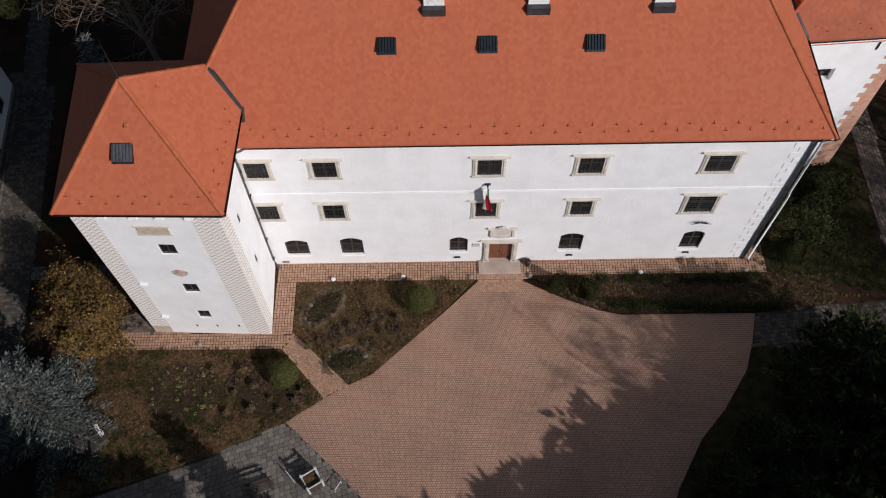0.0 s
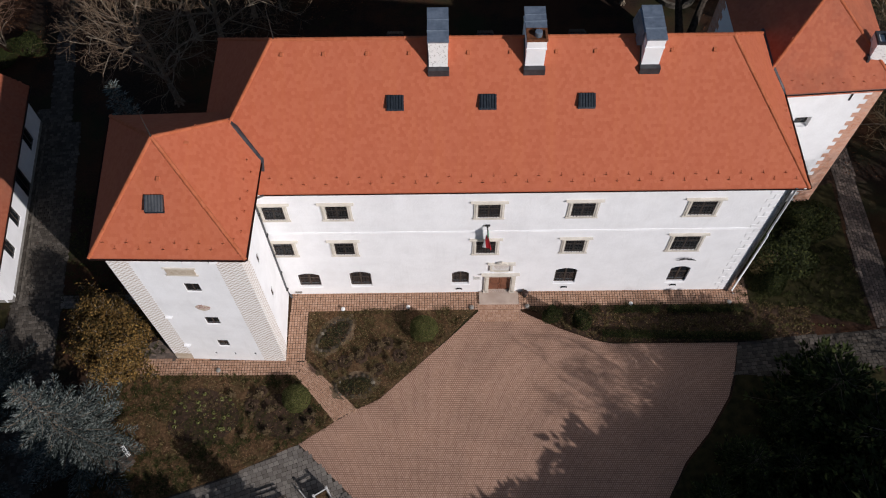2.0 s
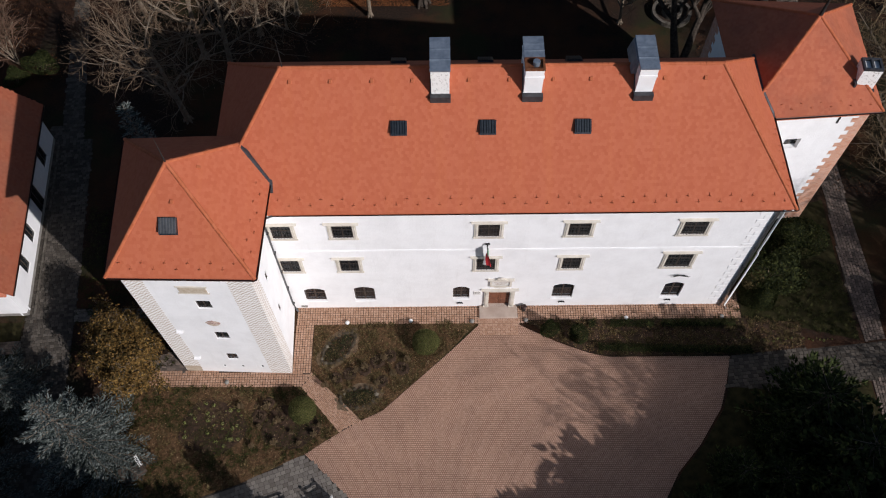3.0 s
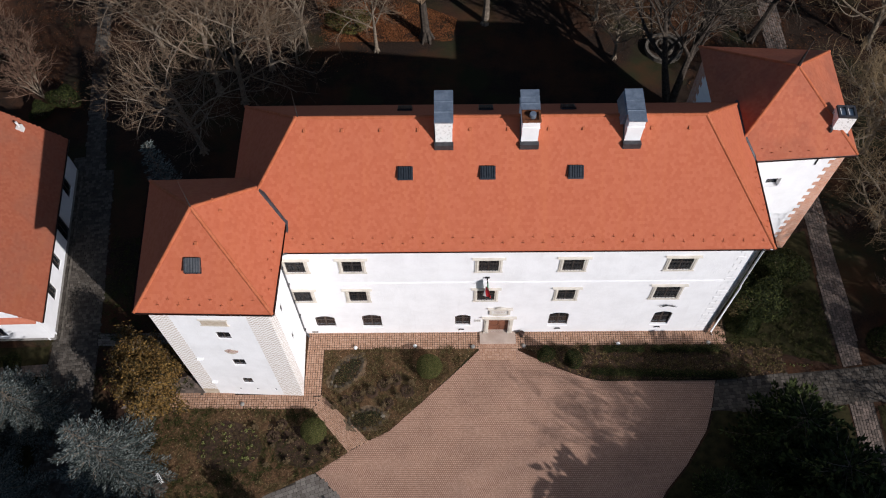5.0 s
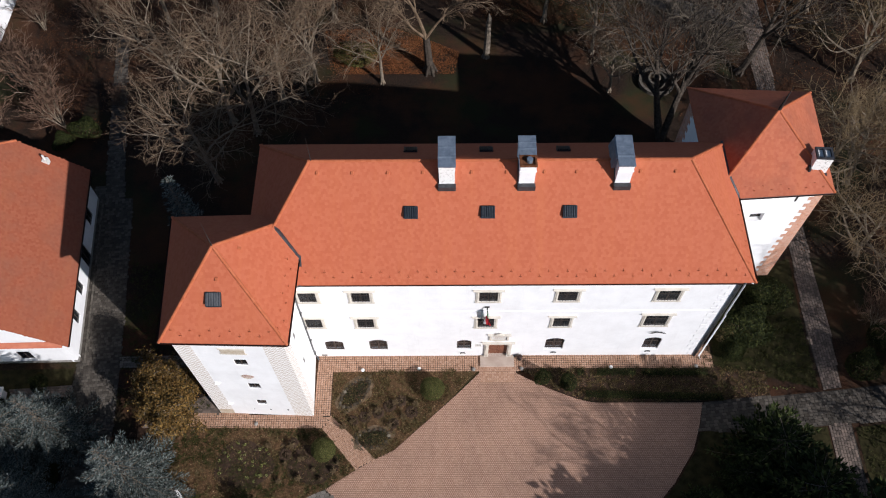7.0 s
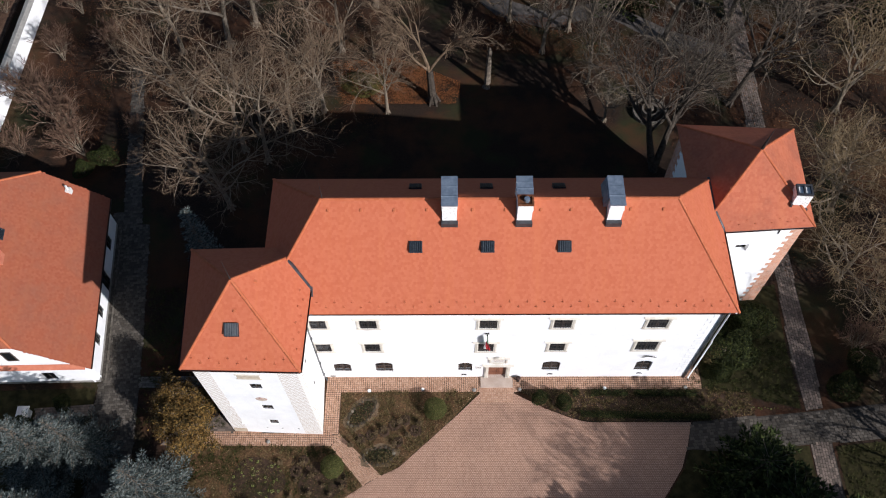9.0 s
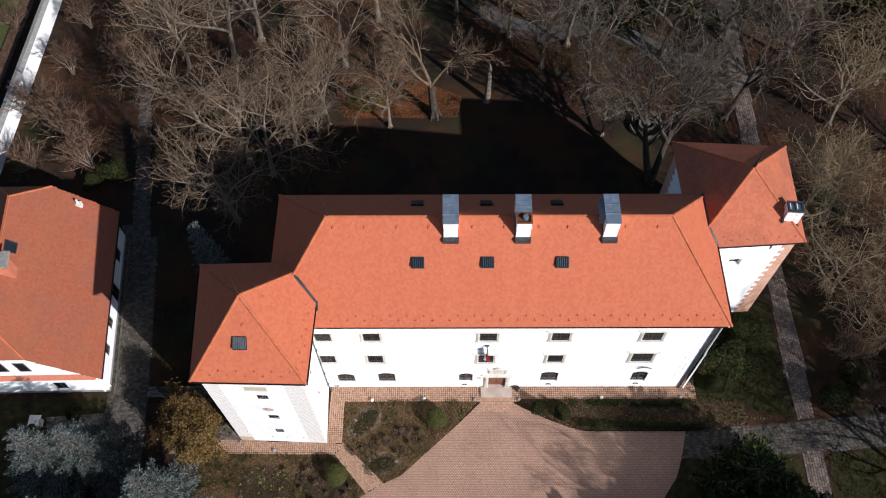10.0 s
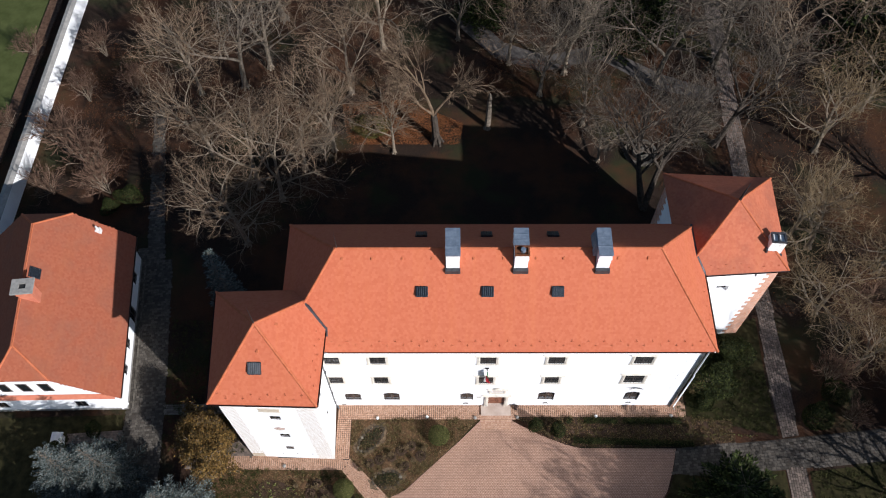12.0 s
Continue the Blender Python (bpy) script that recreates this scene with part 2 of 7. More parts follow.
YELLOW_LEAF = varied("autumn_leaves", [(0, (0.028, 0.024, 0.008)), (0.3, (0.085, 0.054, 0.017)), (0.75, (0.20, 0.11, 0.032)), (1, (0.32, 0.20, 0.062))], 0.8)
DRY_GRASS = varied("dry_grass", [(0, (0.042, 0.036, 0.014)), (0.5, (0.105, 0.078, 0.032)), (1, (0.23, 0.168, 0.08))], 0.95)
LAWN = plain("mown_lawn", (0.040, 0.050, 0.013), (0.075, 0.085, 0.028), 0.6, 0.95, bump=0.4)

# ---- mesh helpers ----
class Mesh:
    """Collects points and faces for one mesh."""

    def __init__(self):
        self.v, self.f = [], []

    def add(self, verts, faces, m=None):
        o = len(self.v)
        self.v += [tuple(m @ Vector(p)) if m else tuple(p) for p in verts]
        self.f += [tuple(o + i for i in f) for f in faces]
        return self

    def box(self, x0, y0, z0, x1, y1, z1, m=None):
        p = [(x, y, z) for z in (z0, z1) for x, y in ((x0, y0), (x1, y0), (x1, y1), (x0, y1))]
        return self.add(p, [(3, 2, 1, 0), (4, 5, 6, 7), (0, 1, 5, 4), (1, 2, 6, 5), (2, 3, 7, 6), (3, 0, 4, 7)], m)

    def chamfer(self, x0, y0, z0, x1, y1, z1, c, m=None):
        """A block whose top edge is bevelled."""
        p = [(x0, y0, z0), (x1, y0, z0), (x1, y1, z0), (x0, y1, z0), (x0, y0, z1 - c), (x1, y0, z1 - c), (x1, y1, z1 - c), (x0, y1, z1 - c),
             (x0 + c, y0 + c, z1), (x1 - c, y0 + c, z1), (x1 - c, y1 - c, z1), (x0 + c, y1 - c, z1)]
        f = [(0, 1, 5, 4), (1, 2, 6, 5), (2, 3, 7, 6), (3, 0, 4, 7), (4, 5, 9, 8), (5, 6, 10, 9), (6, 7, 11, 10), (7, 4, 8, 11), (8, 9, 10, 11), (3, 2, 1, 0)]
        return self.add(p, f, m)

    def prism(self, poly, z0, z1, m=None):
        n = len(poly)
        p = [(x, y, z0) for x, y in poly] + [(x, y, z1) for x, y in poly]
        return self.add(p, [tuple(range(n))[::-1], tuple(range(n, 2 * n))] + [(i, (i + 1) % n, n + (i + 1) % n, n + i) for i in range(n)], m)

    def hull(self, bottom, top):
        """A solid between two rings of 3D points."""
        n = len(bottom)
        return self.add(list(bottom) + list(top), [tuple(range(n))[::-1], tuple(range(n, 2 * n))] + [(i, (i + 1) % n, n + (i + 1) % n, n + i) for i in range(n)])

    def tube(self, path, radii, sides=8, cap=True):
        path = [Vector(p) for p in path]
        if isinstance(radii, (int, float)):
            radii = [radii] * len(path)
        rings = []
        for i, p in enumerate(path):
            way = (path[min(i + 1, len(path) - 1)] - path[max(i - 1, 0)]).normalized()
            side = way.orthogonal().normalized() if abs(way.z) > 0.99 else Vector((0, 0, 1)).cross(way).normalized()
            up = way.cross(side)
            rings.append([tuple(p + radii[i] * (math.cos(a) * side + math.sin(a) * up)) for a in (2 * math.pi * k / sides for k in range(sides))])
        o = [q for r in rings for q in r]
        f = [(i * sides + k, i * sides + (k + 1) % sides, (i + 1) * sides + (k + 1) % sides, (i + 1) * sides + k) for i in range(len(path) - 1) for k in range(sides)]
        if cap:
            f += [tuple(range(sides))[::-1], tuple(range(len(o) - sides, len(o)))]
        return self.add(o, f)

    def data(self, name, mat, smooth=False):
        me = bpy.data.meshes.new(name)
        me.from_pydata(self.v, [], self.f)
        me.materials.append(mat)
        if smooth:
            me.shade_smooth()
        return me


def part(name, mesh, mat, parent, label="", smooth=False):
    """One mesh object under a thing or a part; its points are given in the world."""
    data = mesh.data(name, mat, smooth) if isinstance(mesh, Mesh) else mesh
    ob = new(name, data)
    if parent:
        ob.parent = parent
        ob.matrix_parent_inverse = parent.matrix_world.inverted() if not parent.parent else (parent.parent.matrix_world @ parent.matrix_parent_inverse @ parent.matrix_basis).inverted()
    return tagged(ob, label)


def thing(name, at, label, category, group="", kind=""):
    ob = new(name)
    ob.matrix_world = at if isinstance(at, Matrix) else Matrix.Translation(at)
    ob.empty_display_size = 0.2
    bpy.context.view_layer.update()
    return tagged(ob, label, category, group, kind)


def inside(x, y, poly):
    hit, n = False, len(poly)
    for i in range(n):
        (x0, y0), (x1, y1) = poly[i], poly[i - 1]
        if (y0 > y) != (y1 > y) and x < (x1 - x0) * (y - y0) / (y1 - y0) + x0:
            hit = not hit
    return hit


def wall_mesh(a, b, z0, z1, thick, holes, mitre=0.0):
    """An upright wall from a to b (outer face to the right of a->b), with holes (u0, u1, z0, z1) cut through it."""
    a, b = Vector((*a, 0)), Vector((*b, 0))
    way = (b - a).normalized()
    inward = Vector((-way.y, way.x, 0))
    us = sorted({0.0, (b - a).length, *[h[0] for h in holes], *[h[1] for h in holes]})
    zs = sorted({z0, z1, *[h[2] for h in holes], *[h[3] for h in holes]})
    m = Mesh()

    def at(u, z, d):
        if d and mitre:
            u = min(max(u, mitre), (b - a).length - mitre)
        return tuple(a + way * u + inward * d + Vector((0, 0, z)))

    for u0, u1 in zip(us, us[1:]):
        for w0, w1 in zip(zs, zs[1:]):
            if not any(h[0] - 1e-6 < u0 and u1 < h[1] + 1e-6 and h[2] - 1e-6 < w0 and w1 < h[3] + 1e-6 for h in holes):
                m.add([at(u0, w0, 0), at(u1, w0, 0), at(u1, w1, 0), at(u0, w1, 0)], [(0, 1, 2, 3)])
                m.add([at(u0, w0, thick), at(u1, w0, thick), at(u1, w1, thick), at(u0, w1, thick)], [(3, 2, 1, 0)])
    for h in holes:
        for p, q in (((h[0], h[2]), (h[1], h[2])), ((h[1], h[2]), (h[1], h[3])), ((h[1], h[3]), (h[0], h[3])), ((h[0], h[3]), (h[0], h[2]))):
            m.add([at(*p, 0), at(*q, 0), at(*q, thick), at(*p, thick)], [(3, 2, 1, 0)])
    L = (b - a).length
    for p, q in (((0, z0), (L, z0)), ((L, z0), (L, z1)), ((L, z1), (0, z1)), ((0, z1), (0, z0))):
        m.add([at(*p, 0), at(*q, 0), at(*q, thick), at(*p, thick)], [(0, 1, 2, 3)])
    return m


def slope_tiles(corners, width=0.22, row=0.185, lift=0.0, trim=0.0, rnd=None):
    """Beaver-tail tiles over a flat roof face; the first two corners are its eave."""
    rnd = rnd or random.Random(5)
    c = [Vector(p) for p in corners]
    u = (c[1] - c[0]).normalized()
    nrm = u.cross(c[2] - c[0]).normalized()
    if nrm.z < 0:
        nrm = -nrm
    v = nrm.cross(u)
    if v.z < 0:
        v = -v
    poly = [((p - c[0]).dot(u), (p - c[0]).dot(v)) for p in c]
    us, vs = [p[0] for p in poly], [p[1] for p in poly]
    m = Mesh()
    rows = int((max(vs)) / row) + 1
    for r in range(rows):
        v0 = r * row
        start = min(us) - width * (0.5 if r % 2 else 0.0)
        for k in range(int((max(us) - start) / width) + 1):
            u0 = start + k * width
            if not inside(u0 + width / 2, v0 + row / 2, poly):
                continue
            base = c[0] + u * u0 + v * v0 + nrm * lift
            e, j = width * 0.965, rnd.uniform(-0.006, 0.006)
            lo, hi = 0.015 + j * 0.5, 0.006
            tail = 0.042

            def at(a, b, h):
                return tuple(base + u * a + v * b + nrm * h)

            m.add([at(0, row * 1.15, hi), at(e, row * 1.15, hi), at(e, 0.02, lo), at(e * 0.5, -tail + 0.015, lo), at(0, 0.02, lo),
                   at(e, 0.02, lo - 0.012), at(e * 0.5, -tail + 0.015, lo - 0.012), at(0, 0.02, lo - 0.012)],
                  [(4, 3, 2, 1, 0), (3, 6, 5, 2), (4, 7, 6, 3)])
    return m


def cap_tiles(p, q, radius=0.11, step=0.34):
    """Half-round tiles laid in a row along a ridge or hip."""
    p, q = Vector(p), Vector(q)
    n = max(2, int((q - p).length / step))
    m = Mesh()
    way = (q - p) / n
    side = Vector((0, 0, 1)).cross(way).normalized()
    up = way.normalized().cross(side) * -1
    if up.z < 0:
        up = -up
    for i in range(n):
        a, b = p + way * i, p + way * (i + 1.08)
        ring = []
        for base, r in ((a, radius * 1.08), (b, radius * 0.95)):
            ring += [tuple(base + r * (math.cos(w) * side + math.sin(w) * up)) for w in (math.pi * k / 6 for k in range(7))]
        m.add(ring, [(k, k + 1, k + 8, k + 7) for k in range(6)] + [tuple(range(7))])
    return m

# ---- buildings ----
def placed(m, mesh):
    mesh.v = [tuple(m @ Vector(p)) for p in mesh.v]
    return mesh


def profile(x0, x1, pts):
    """A moulding: the outline pts (y, z) drawn out from x0 to x1."""
    n = len(pts)
    return Mesh().add([(x, y, z) for x in (x0, x1) for y, z in pts], [tuple(range(n)), tuple(range(n, 2 * n))[::-1]] + [(i, (i + 1) % n, n + (i + 1) % n, n + i) for i in range(n)])


def stone_window(parent, m, x0, x1, z0, z1, grille=True):
    """A barred window in a moulded stone surround; local x along the wall, y inwards."""
    j = 0.25
    head = profile(x0 - j, x1 + j, [(0.1, z1), (-0.05, z1), (-0.05, z1 + 0.08), (-0.075, z1 + 0.1), (-0.075, z1 + 0.19), (0.1, z1 + 0.19)])
    w = part("window", placed(m, head), STONE, parent, "cream stone window surround with a moulded cornice")
    for a, b, s in ((x0 - j, x0 - 0.003, 1), (x1 + 0.003, x1 + j, -1)):
        p = [(a, 0.1), (a, -0.055), (a + 0.08, -0.055), (a + 0.1, -0.085), (a + 0.17, -0.085), (a + 0.19, -0.055), (b, -0.055), (b, 0.1)]
        part("jamb", placed(m, Mesh().prism(p, z0 - 0.012, z1 - 0.004)), STONE, w)
    part("cornice", placed(m, profile(x0 - j - 0.2, x1 + j + 0.2, [(0.0, z1 + 0.194), (-0.08, z1 + 0.194), (-0.11, z1 + 0.23), (-0.17, z1 + 0.26), (-0.17, z1 + 0.3), (0.0, z1 + 0.33)])), STONE, w)
    part("sill", placed(m, profile(x0 - j - 0.05, x1 + j + 0.05, [(0.12, z0 - 0.016), (-0.11, z0 - 0.03), (-0.11, z0 - 0.1), (-0.06, z0 - 0.13), (-0.05, z0 - 0.2), (0.0, z0 - 0.2)])), STONE, w)
    sash = Mesh()
    d = 0.02
    c = (x0 + x1) / 2
    zt = z0 + (z1 - z0) * 0.62
    sash.box(x0, d, z0, x0 + 0.07, d + 0.07, z1).box(x1 - 0.07, d, z0, x1, d + 0.07, z1).box(c - 0.04, d, z0, c + 0.04, d + 0.07, z1)
    for a, b in ((x0 + 0.07, c - 0.04), (c + 0.04, x1 - 0.07)):
        for e, f in ((z0, z0 + 0.07), (zt, zt + 0.05), (z1 - 0.07, z1)):
            sash.box(a, d, e, b, d + 0.065, f)
    part("sash", placed(m, sash), WOOD_DARK, w, "dark brown wooden sash")
    part("pane", placed(m, Mesh().box(x0 + 0.02, d + 0.03, z0 + 0.02, x1 - 0.02, d + 0.036, z1 - 0.02)), GLASS, w)
    if grille:
        g = Mesh()
        for i in range(1, 7):
            x = x0 + (x1 - x0) * i / 7
            g.tube([(x, -0.025, z0), (x, -0.025, z1)], 0.017, 4)
        for i in range(1, 8):
            z = z0 + (z1 - z0) * i / 8
            g.tube([(x0, -0.025, z), (x1, -0.025, z)], 0.015, 4)
        part("grille", placed(m, g), IRON, w, "dark iron window bars")
    return w


def arched_window(parent, m, x0, x1, z0, z1, rise=0.28, depth=0.6):
    """A segment-arched window deep in plastered reveals."""
    n = 10
    cx, half = (x0 + x1) / 2, (x1 - x0) / 2

    def top(x):
        return z1 - rise * ((x - cx) / half) ** 2

    sp = Mesh()
    for i in range(n):
        a, b = x0 + (x1 - x0) * i / n, x0 + (x1 - x0) * (i + 1) / n
        sp.add([(a, 0, top(a)), (b, 0, top(b)), (b, 0, z1), (a, 0, z1), (a, depth, top(a)), (b, depth, top(b)), (b, depth, z1), (a, depth, z1)],
               [(0, 1, 2, 3), (0, 4, 5, 1), (4, 7, 6, 5)])
    w = part("window", placed(m, sp), PLASTER, parent, "white plastered window arch")
    d = 0.13
    sash = Mesh()
    t = 0.09
    for a, b in ((x0, x0 + t), (x1 - t, x1), (cx - 0.05, cx + 0.05)):
        sash.add([(a, d, z0), (b, d, z0), (b, d, top(b)), (a, d, top(a)), (a, d + 0.08, z0), (b, d + 0.08, z0), (b, d + 0.08, top(b)), (a, d + 0.08, top(a))],
                 [(0, 1, 2, 3), (4, 7, 6, 5), (0, 3, 7, 4), (1, 5, 6, 2)])
    for i in range(n):
        a, b = x0 + (x1 - x0) * i / n, x0 + (x1 - x0) * (i + 1) / n
        sash.add([(a, d - 0.01, top(a) - t), (b, d - 0.01, top(b) - t), (b, d - 0.01, top(b)), (a, d - 0.01, top(a)), (a, d + 0.08, top(a) - t), (b, d + 0.08, top(b) - t)], [(0, 1, 2, 3), (0, 4, 5, 1)])
    sash.box(x0 + t, d - 0.006, z0, x1 - t, d + 0.08, z0 + t).box(x0 + t, d - 0.004, z0 + (z1 - z0) * 0.55, x1 - t, d + 0.07, z0 + (z1 - z0) * 0.55 + 0.06)
    part("sash", placed(m, sash), WOOD_DARK, w, "dark brown wooden sash")
    part("pane", placed(m, Mesh().box(x0 + 0.02, d + 0.035, z0 + 0.02, x1 - 0.02, d + 0.041, z1 - 0.03)), GLASS, w)
    sill = Mesh().add([(x0, 0.2, z0 + 0.05), (x1, 0.2, z0 + 0.05), (x1 + 0.06, -0.05, z0 - 0.1), (x0 - 0.06, -0.05, z0 - 0.1), (x0 - 0.06, -0.05, z0 - 0.16), (x1 + 0.06, -0.05, z0 - 0.16), (x0, 0.2, z0 - 0.16), (x1, 0.2, z0 - 0.16)],
                      [(0, 3, 2, 1), (3, 4, 5, 2), (0, 6, 4, 3), (1, 2, 5, 7)])
    part("sill", placed(m, sill), PLASTER, w)
    return w


def plain_window(parent, m, x0, x1, z0, z1, label="", d=0.3):
    """A small window set back in a bare opening."""
    s = Mesh()
    t = 0.06
    for a, b in ((x0, x0 + t), (x1 - t, x1), ((x0 + x1) / 2 - 0.03, (x0 + x1) / 2 + 0.03)):
        s.box(a, d, z0, b, d + 0.06, z1)
    s.box(x0 + t, d + 0.002, z0, x1 - t, d + 0.06, z0 + t).box(x0 + t, d + 0.002, z1 - t, x1 - t, d + 0.06, z1)
    w = part("window", placed(m, s), WOOD_DARK, parent, label or "small dark window with a brown wooden frame")
    part("pane", placed(m, Mesh().box(x0 + 0.02, d + 0.025, z0 + 0.02, x1 - 0.02, d + 0.03, z1 - 0.02)), GLASS, w)
    part("sill", placed(m, Mesh().add([(x0, d, z0 + 0.05), (x1, d, z0 + 0.05), (x1, 0, z0 - 0.06), (x0, 0, z0 - 0.06), (x0, d, z0 - 0.06), (x1, d, z0 - 0.06)], [(0, 3, 2, 1), (0, 4, 3), (1, 2, 5)])), PLASTER, w)
    return w


def hip_roof(parent, eave, ridge, mat, faces, drop=0.13, tile=True, hips=(), label=""):
    """A roof body with tiled faces. eave and ridge: points; faces: index lists into eave+ridge, eave edge first."""
    pts = [Vector(p) for p in eave] + [Vector(p) for p in ridge]
    n = len(eave)
    low = [p - Vector((0, 0, drop)) for p in pts[:n]]
    b = Mesh()
    b.add([tuple(p) for p in pts + low], [tuple(f) for f in faces] + [(i, (i + 1) % n, len(pts) + (i + 1) % n, len(pts) + i) for i in range(n)] + [tuple(len(pts) + i for i in range(n))[::-1]])
    roof = part("roof", b, mat, parent, label)
    for f in faces:
        tiles = part("roof_tiles", slope_tiles([pts[i] for i in f], rnd=random.Random(len(f) + f[0])), mat, roof)
        tagged(tiles, kind="stuff")
    for a, c in hips:
        part("ridge_tiles", cap_tiles(pts[a] - Vector((0, 0, 0.045)), pts[c] - Vector((0, 0, 0.045))), RIDGE, roof)
    return roof


def gutter(parent, p, q, r=0.1):
    p, q = Vector(p), Vector(q)
    side = Vector((0, 0, 1)).cross((q - p).normalized())
    m = Mesh()
    for k in range(6):
        a0, a1 = math.pi + math.pi * k / 6, math.pi + math.pi * (k + 1) / 6
        for s in (1.0, 0.86):
            m.add([tuple(e + r * s * (math.cos(a) * side + math.sin(a) * Vector((0, 0, 1)))) for e, a in ((p, a0), (q, a0), (q, a1), (p, a1))], [(0, 1, 2, 3)])
    return part("gutter", m, GUTTER, parent, "dark eaves gutter")


# --- the long main wing ---
EAVE, RIDGE_Z = 13.6, 19.66
castle = thing("castle_wing", (15.5, 5.5, 0), "long white plastered castle wing with red tile hip roof", "building")
FLOORS = [  # x0, x1, z0, z1 of the stone-framed windows
    (0.02, 1.28, 10.12, 11.6), (3.8, 5.1, 10.12, 11.6), (12.92, 14.25, 10.12, 11.6), (18.54, 19.9, 10.15, 11.65), (25.62, 27.12, 10.15, 11.7),
    (-0.1, 1.12, 5.7, 7.25), (3.82, 5.06, 5.7, 7.25), (12.94, 14.17, 5.68, 7.25), (18.65, 19.87, 5.75, 7.28), (25.52, 27.2, 5.85, 7.62)]
ARCHES = [(0.8, 2.3, 1.2, 3.12), (4.35, 5.82, 1.2, 3.3), (11.38, 12.55, 1.35, 3.2), (18.45, 19.93, 1.35, 3.48), (26.28, 27.62, 1.35, 3.55)]
DOOR = (13.95, 15.45, 0.16, 2.5)
X_LEFT = -0.42
front = Matrix.Translation((0, 0, 0))
wall_holes = [(x0 - X_LEFT, x1 - X_LEFT, z0, z1) for x0, x1, z0, z1 in FLOORS + ARCHES + [DOOR]]
part("wall", wall_mesh((X_LEFT, 0), (31, 0), 0, EAVE - 0.1, 0.6, wall_holes), PLASTER, castle, "white lime plaster front wall")
part("wall", wall_mesh((31, 0.6), (31, 11.1), 0, EAVE - 0.1, 0.6, [(3.0, 4.2, 10.2, 11.6), (3.0, 4.2, 5.8, 7.2)]), PLASTER, castle)
part("wall", wall_mesh((31, 11.1), (-3.0, 11.1), 0, EAVE - 0.1, 0.6, []), PLASTER, castle)
part("wall", wall_mesh((-3.0, 10.5), (-3.0, 3.0), 0, EAVE - 0.1, 0.6, []), PLASTER, castle)
# unseen slabs and wall, coloured black to stand for unlit rooms
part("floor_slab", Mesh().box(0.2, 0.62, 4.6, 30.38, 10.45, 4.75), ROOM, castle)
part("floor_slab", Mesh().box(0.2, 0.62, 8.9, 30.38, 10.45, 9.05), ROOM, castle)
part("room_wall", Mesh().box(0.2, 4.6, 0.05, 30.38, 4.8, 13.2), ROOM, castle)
for w in FLOORS:
    stone_window(castle, front, *w)
for w in ARCHES:
    arched_window(castle, front, *w)
hip_roof(castle, [(-3.39, -0.4, EAVE), (31.68, -0.38, EAVE), (31.68, 11.5, EAVE), (-3.39, 11.5, EAVE)], [(1.6, 5.6, RIDGE_Z), (26.7, 5.6, RIDGE_Z)], TILE,
         [(0, 1, 5, 4), (1, 2, 5), (2, 3, 4, 5), (3, 0, 4)], hips=((4, 5), (4, 0), (5, 1), (5, 2), (4, 3)), label="red clay tile hip roof")
gutter(castle, (0.55, -0.42, EAVE - 0.05), (31.7, -0.42, EAVE - 0.05))
gutter(castle, (31.74, -0.42, EAVE - 0.05), (31.74, 6.6, EAVE - 0.05))
part("eaves_board", Mesh().box(0.5, -0.3, EAVE - 0.26, 31.4, -0.001, EAVE - 0.14), PLASTER, castle)
part("string_course", profile(-0.1, 30.99, [(-0.001, 8.36), (-0.022, 8.37), (-0.022, 8.395), (-0.008, 8.405), (-0.008, 8.5), (-0.04, 8.53), (-0.04, 8.555), (-0.001, 8.565)]), PLASTER, castle, "thin moulded string course")

# --- the corner tower ---
TW = [(-7.46, -4.79), (-0.03, -5.10), (-0.42, 4.1), (-8.05, 3.85)]
TOP = 15.03
tower = thing("corner_tower", (-4, -0.5, 0), "white plastered corner tower with red tile pyramid roof", "tower")


def wall_frame(a, b):
    return Matrix.Translation((*a, 0)) @ Matrix.Rotation(math.atan2(b[1] - a[1], b[0] - a[0]), 4, "Z")


tf = wall_frame(TW[0], TW[1])
TOWER_WIN = [(3.53, 4.42, 10.32, 11.42), (3.55, 4.42, 5.82, 6.92), (3.47, 4.2, 2.32, 3.38)]
SLITS = [(2.85, 3.0, 0.95, 1.3), (4.12, 4.27, 0.95, 1.3), (5.5, 5.65, 1.0, 1.4)]
part("wall", wall_mesh(TW[0], TW[1], 0, TOP - 0.1, 0.7, TOWER_WIN + SLITS, 0.7), PLASTER, tower, "white plaster tower front")
ts = wall_frame(TW[1], TW[2])
SIDE_WIN = [(2.2, 2.6, 9.7, 10.7), (2.3, 2.68, 5.0, 6.1)]
part("wall", wall_mesh(TW[1], TW[2], 0, TOP - 0.1, 0.7, SIDE_WIN, 0.7), PLASTER, tower)
part("wall", wall_mesh(TW[2], TW[3], 0, TOP - 0.1, 0.7, [], 0.7), PLASTER, tower)
part("wall", wall_mesh(TW[3], TW[0], 0, TOP - 0.1, 0.7, [(3.5, 4.2, 6, 7), (3.5, 4.2, 10, 11)], 0.7), PLASTER, tower)
# added floors, black like the unlit rooms behind the tower windows
for z in (4.5, 9.0):
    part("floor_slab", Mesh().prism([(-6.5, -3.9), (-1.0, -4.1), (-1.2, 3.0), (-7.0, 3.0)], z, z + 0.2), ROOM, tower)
for w in TOWER_WIN:
    plain_window(tower, tf, *w, d=0.08)
# black panels close the slits; the darkness of their depth is painted
for w in SLITS:
    part("slit", placed(tf, Mesh().box(w[0], 0.06, w[2], w[1], 0.1, w[3])), ROOM, tower, "narrow dark slit opening")
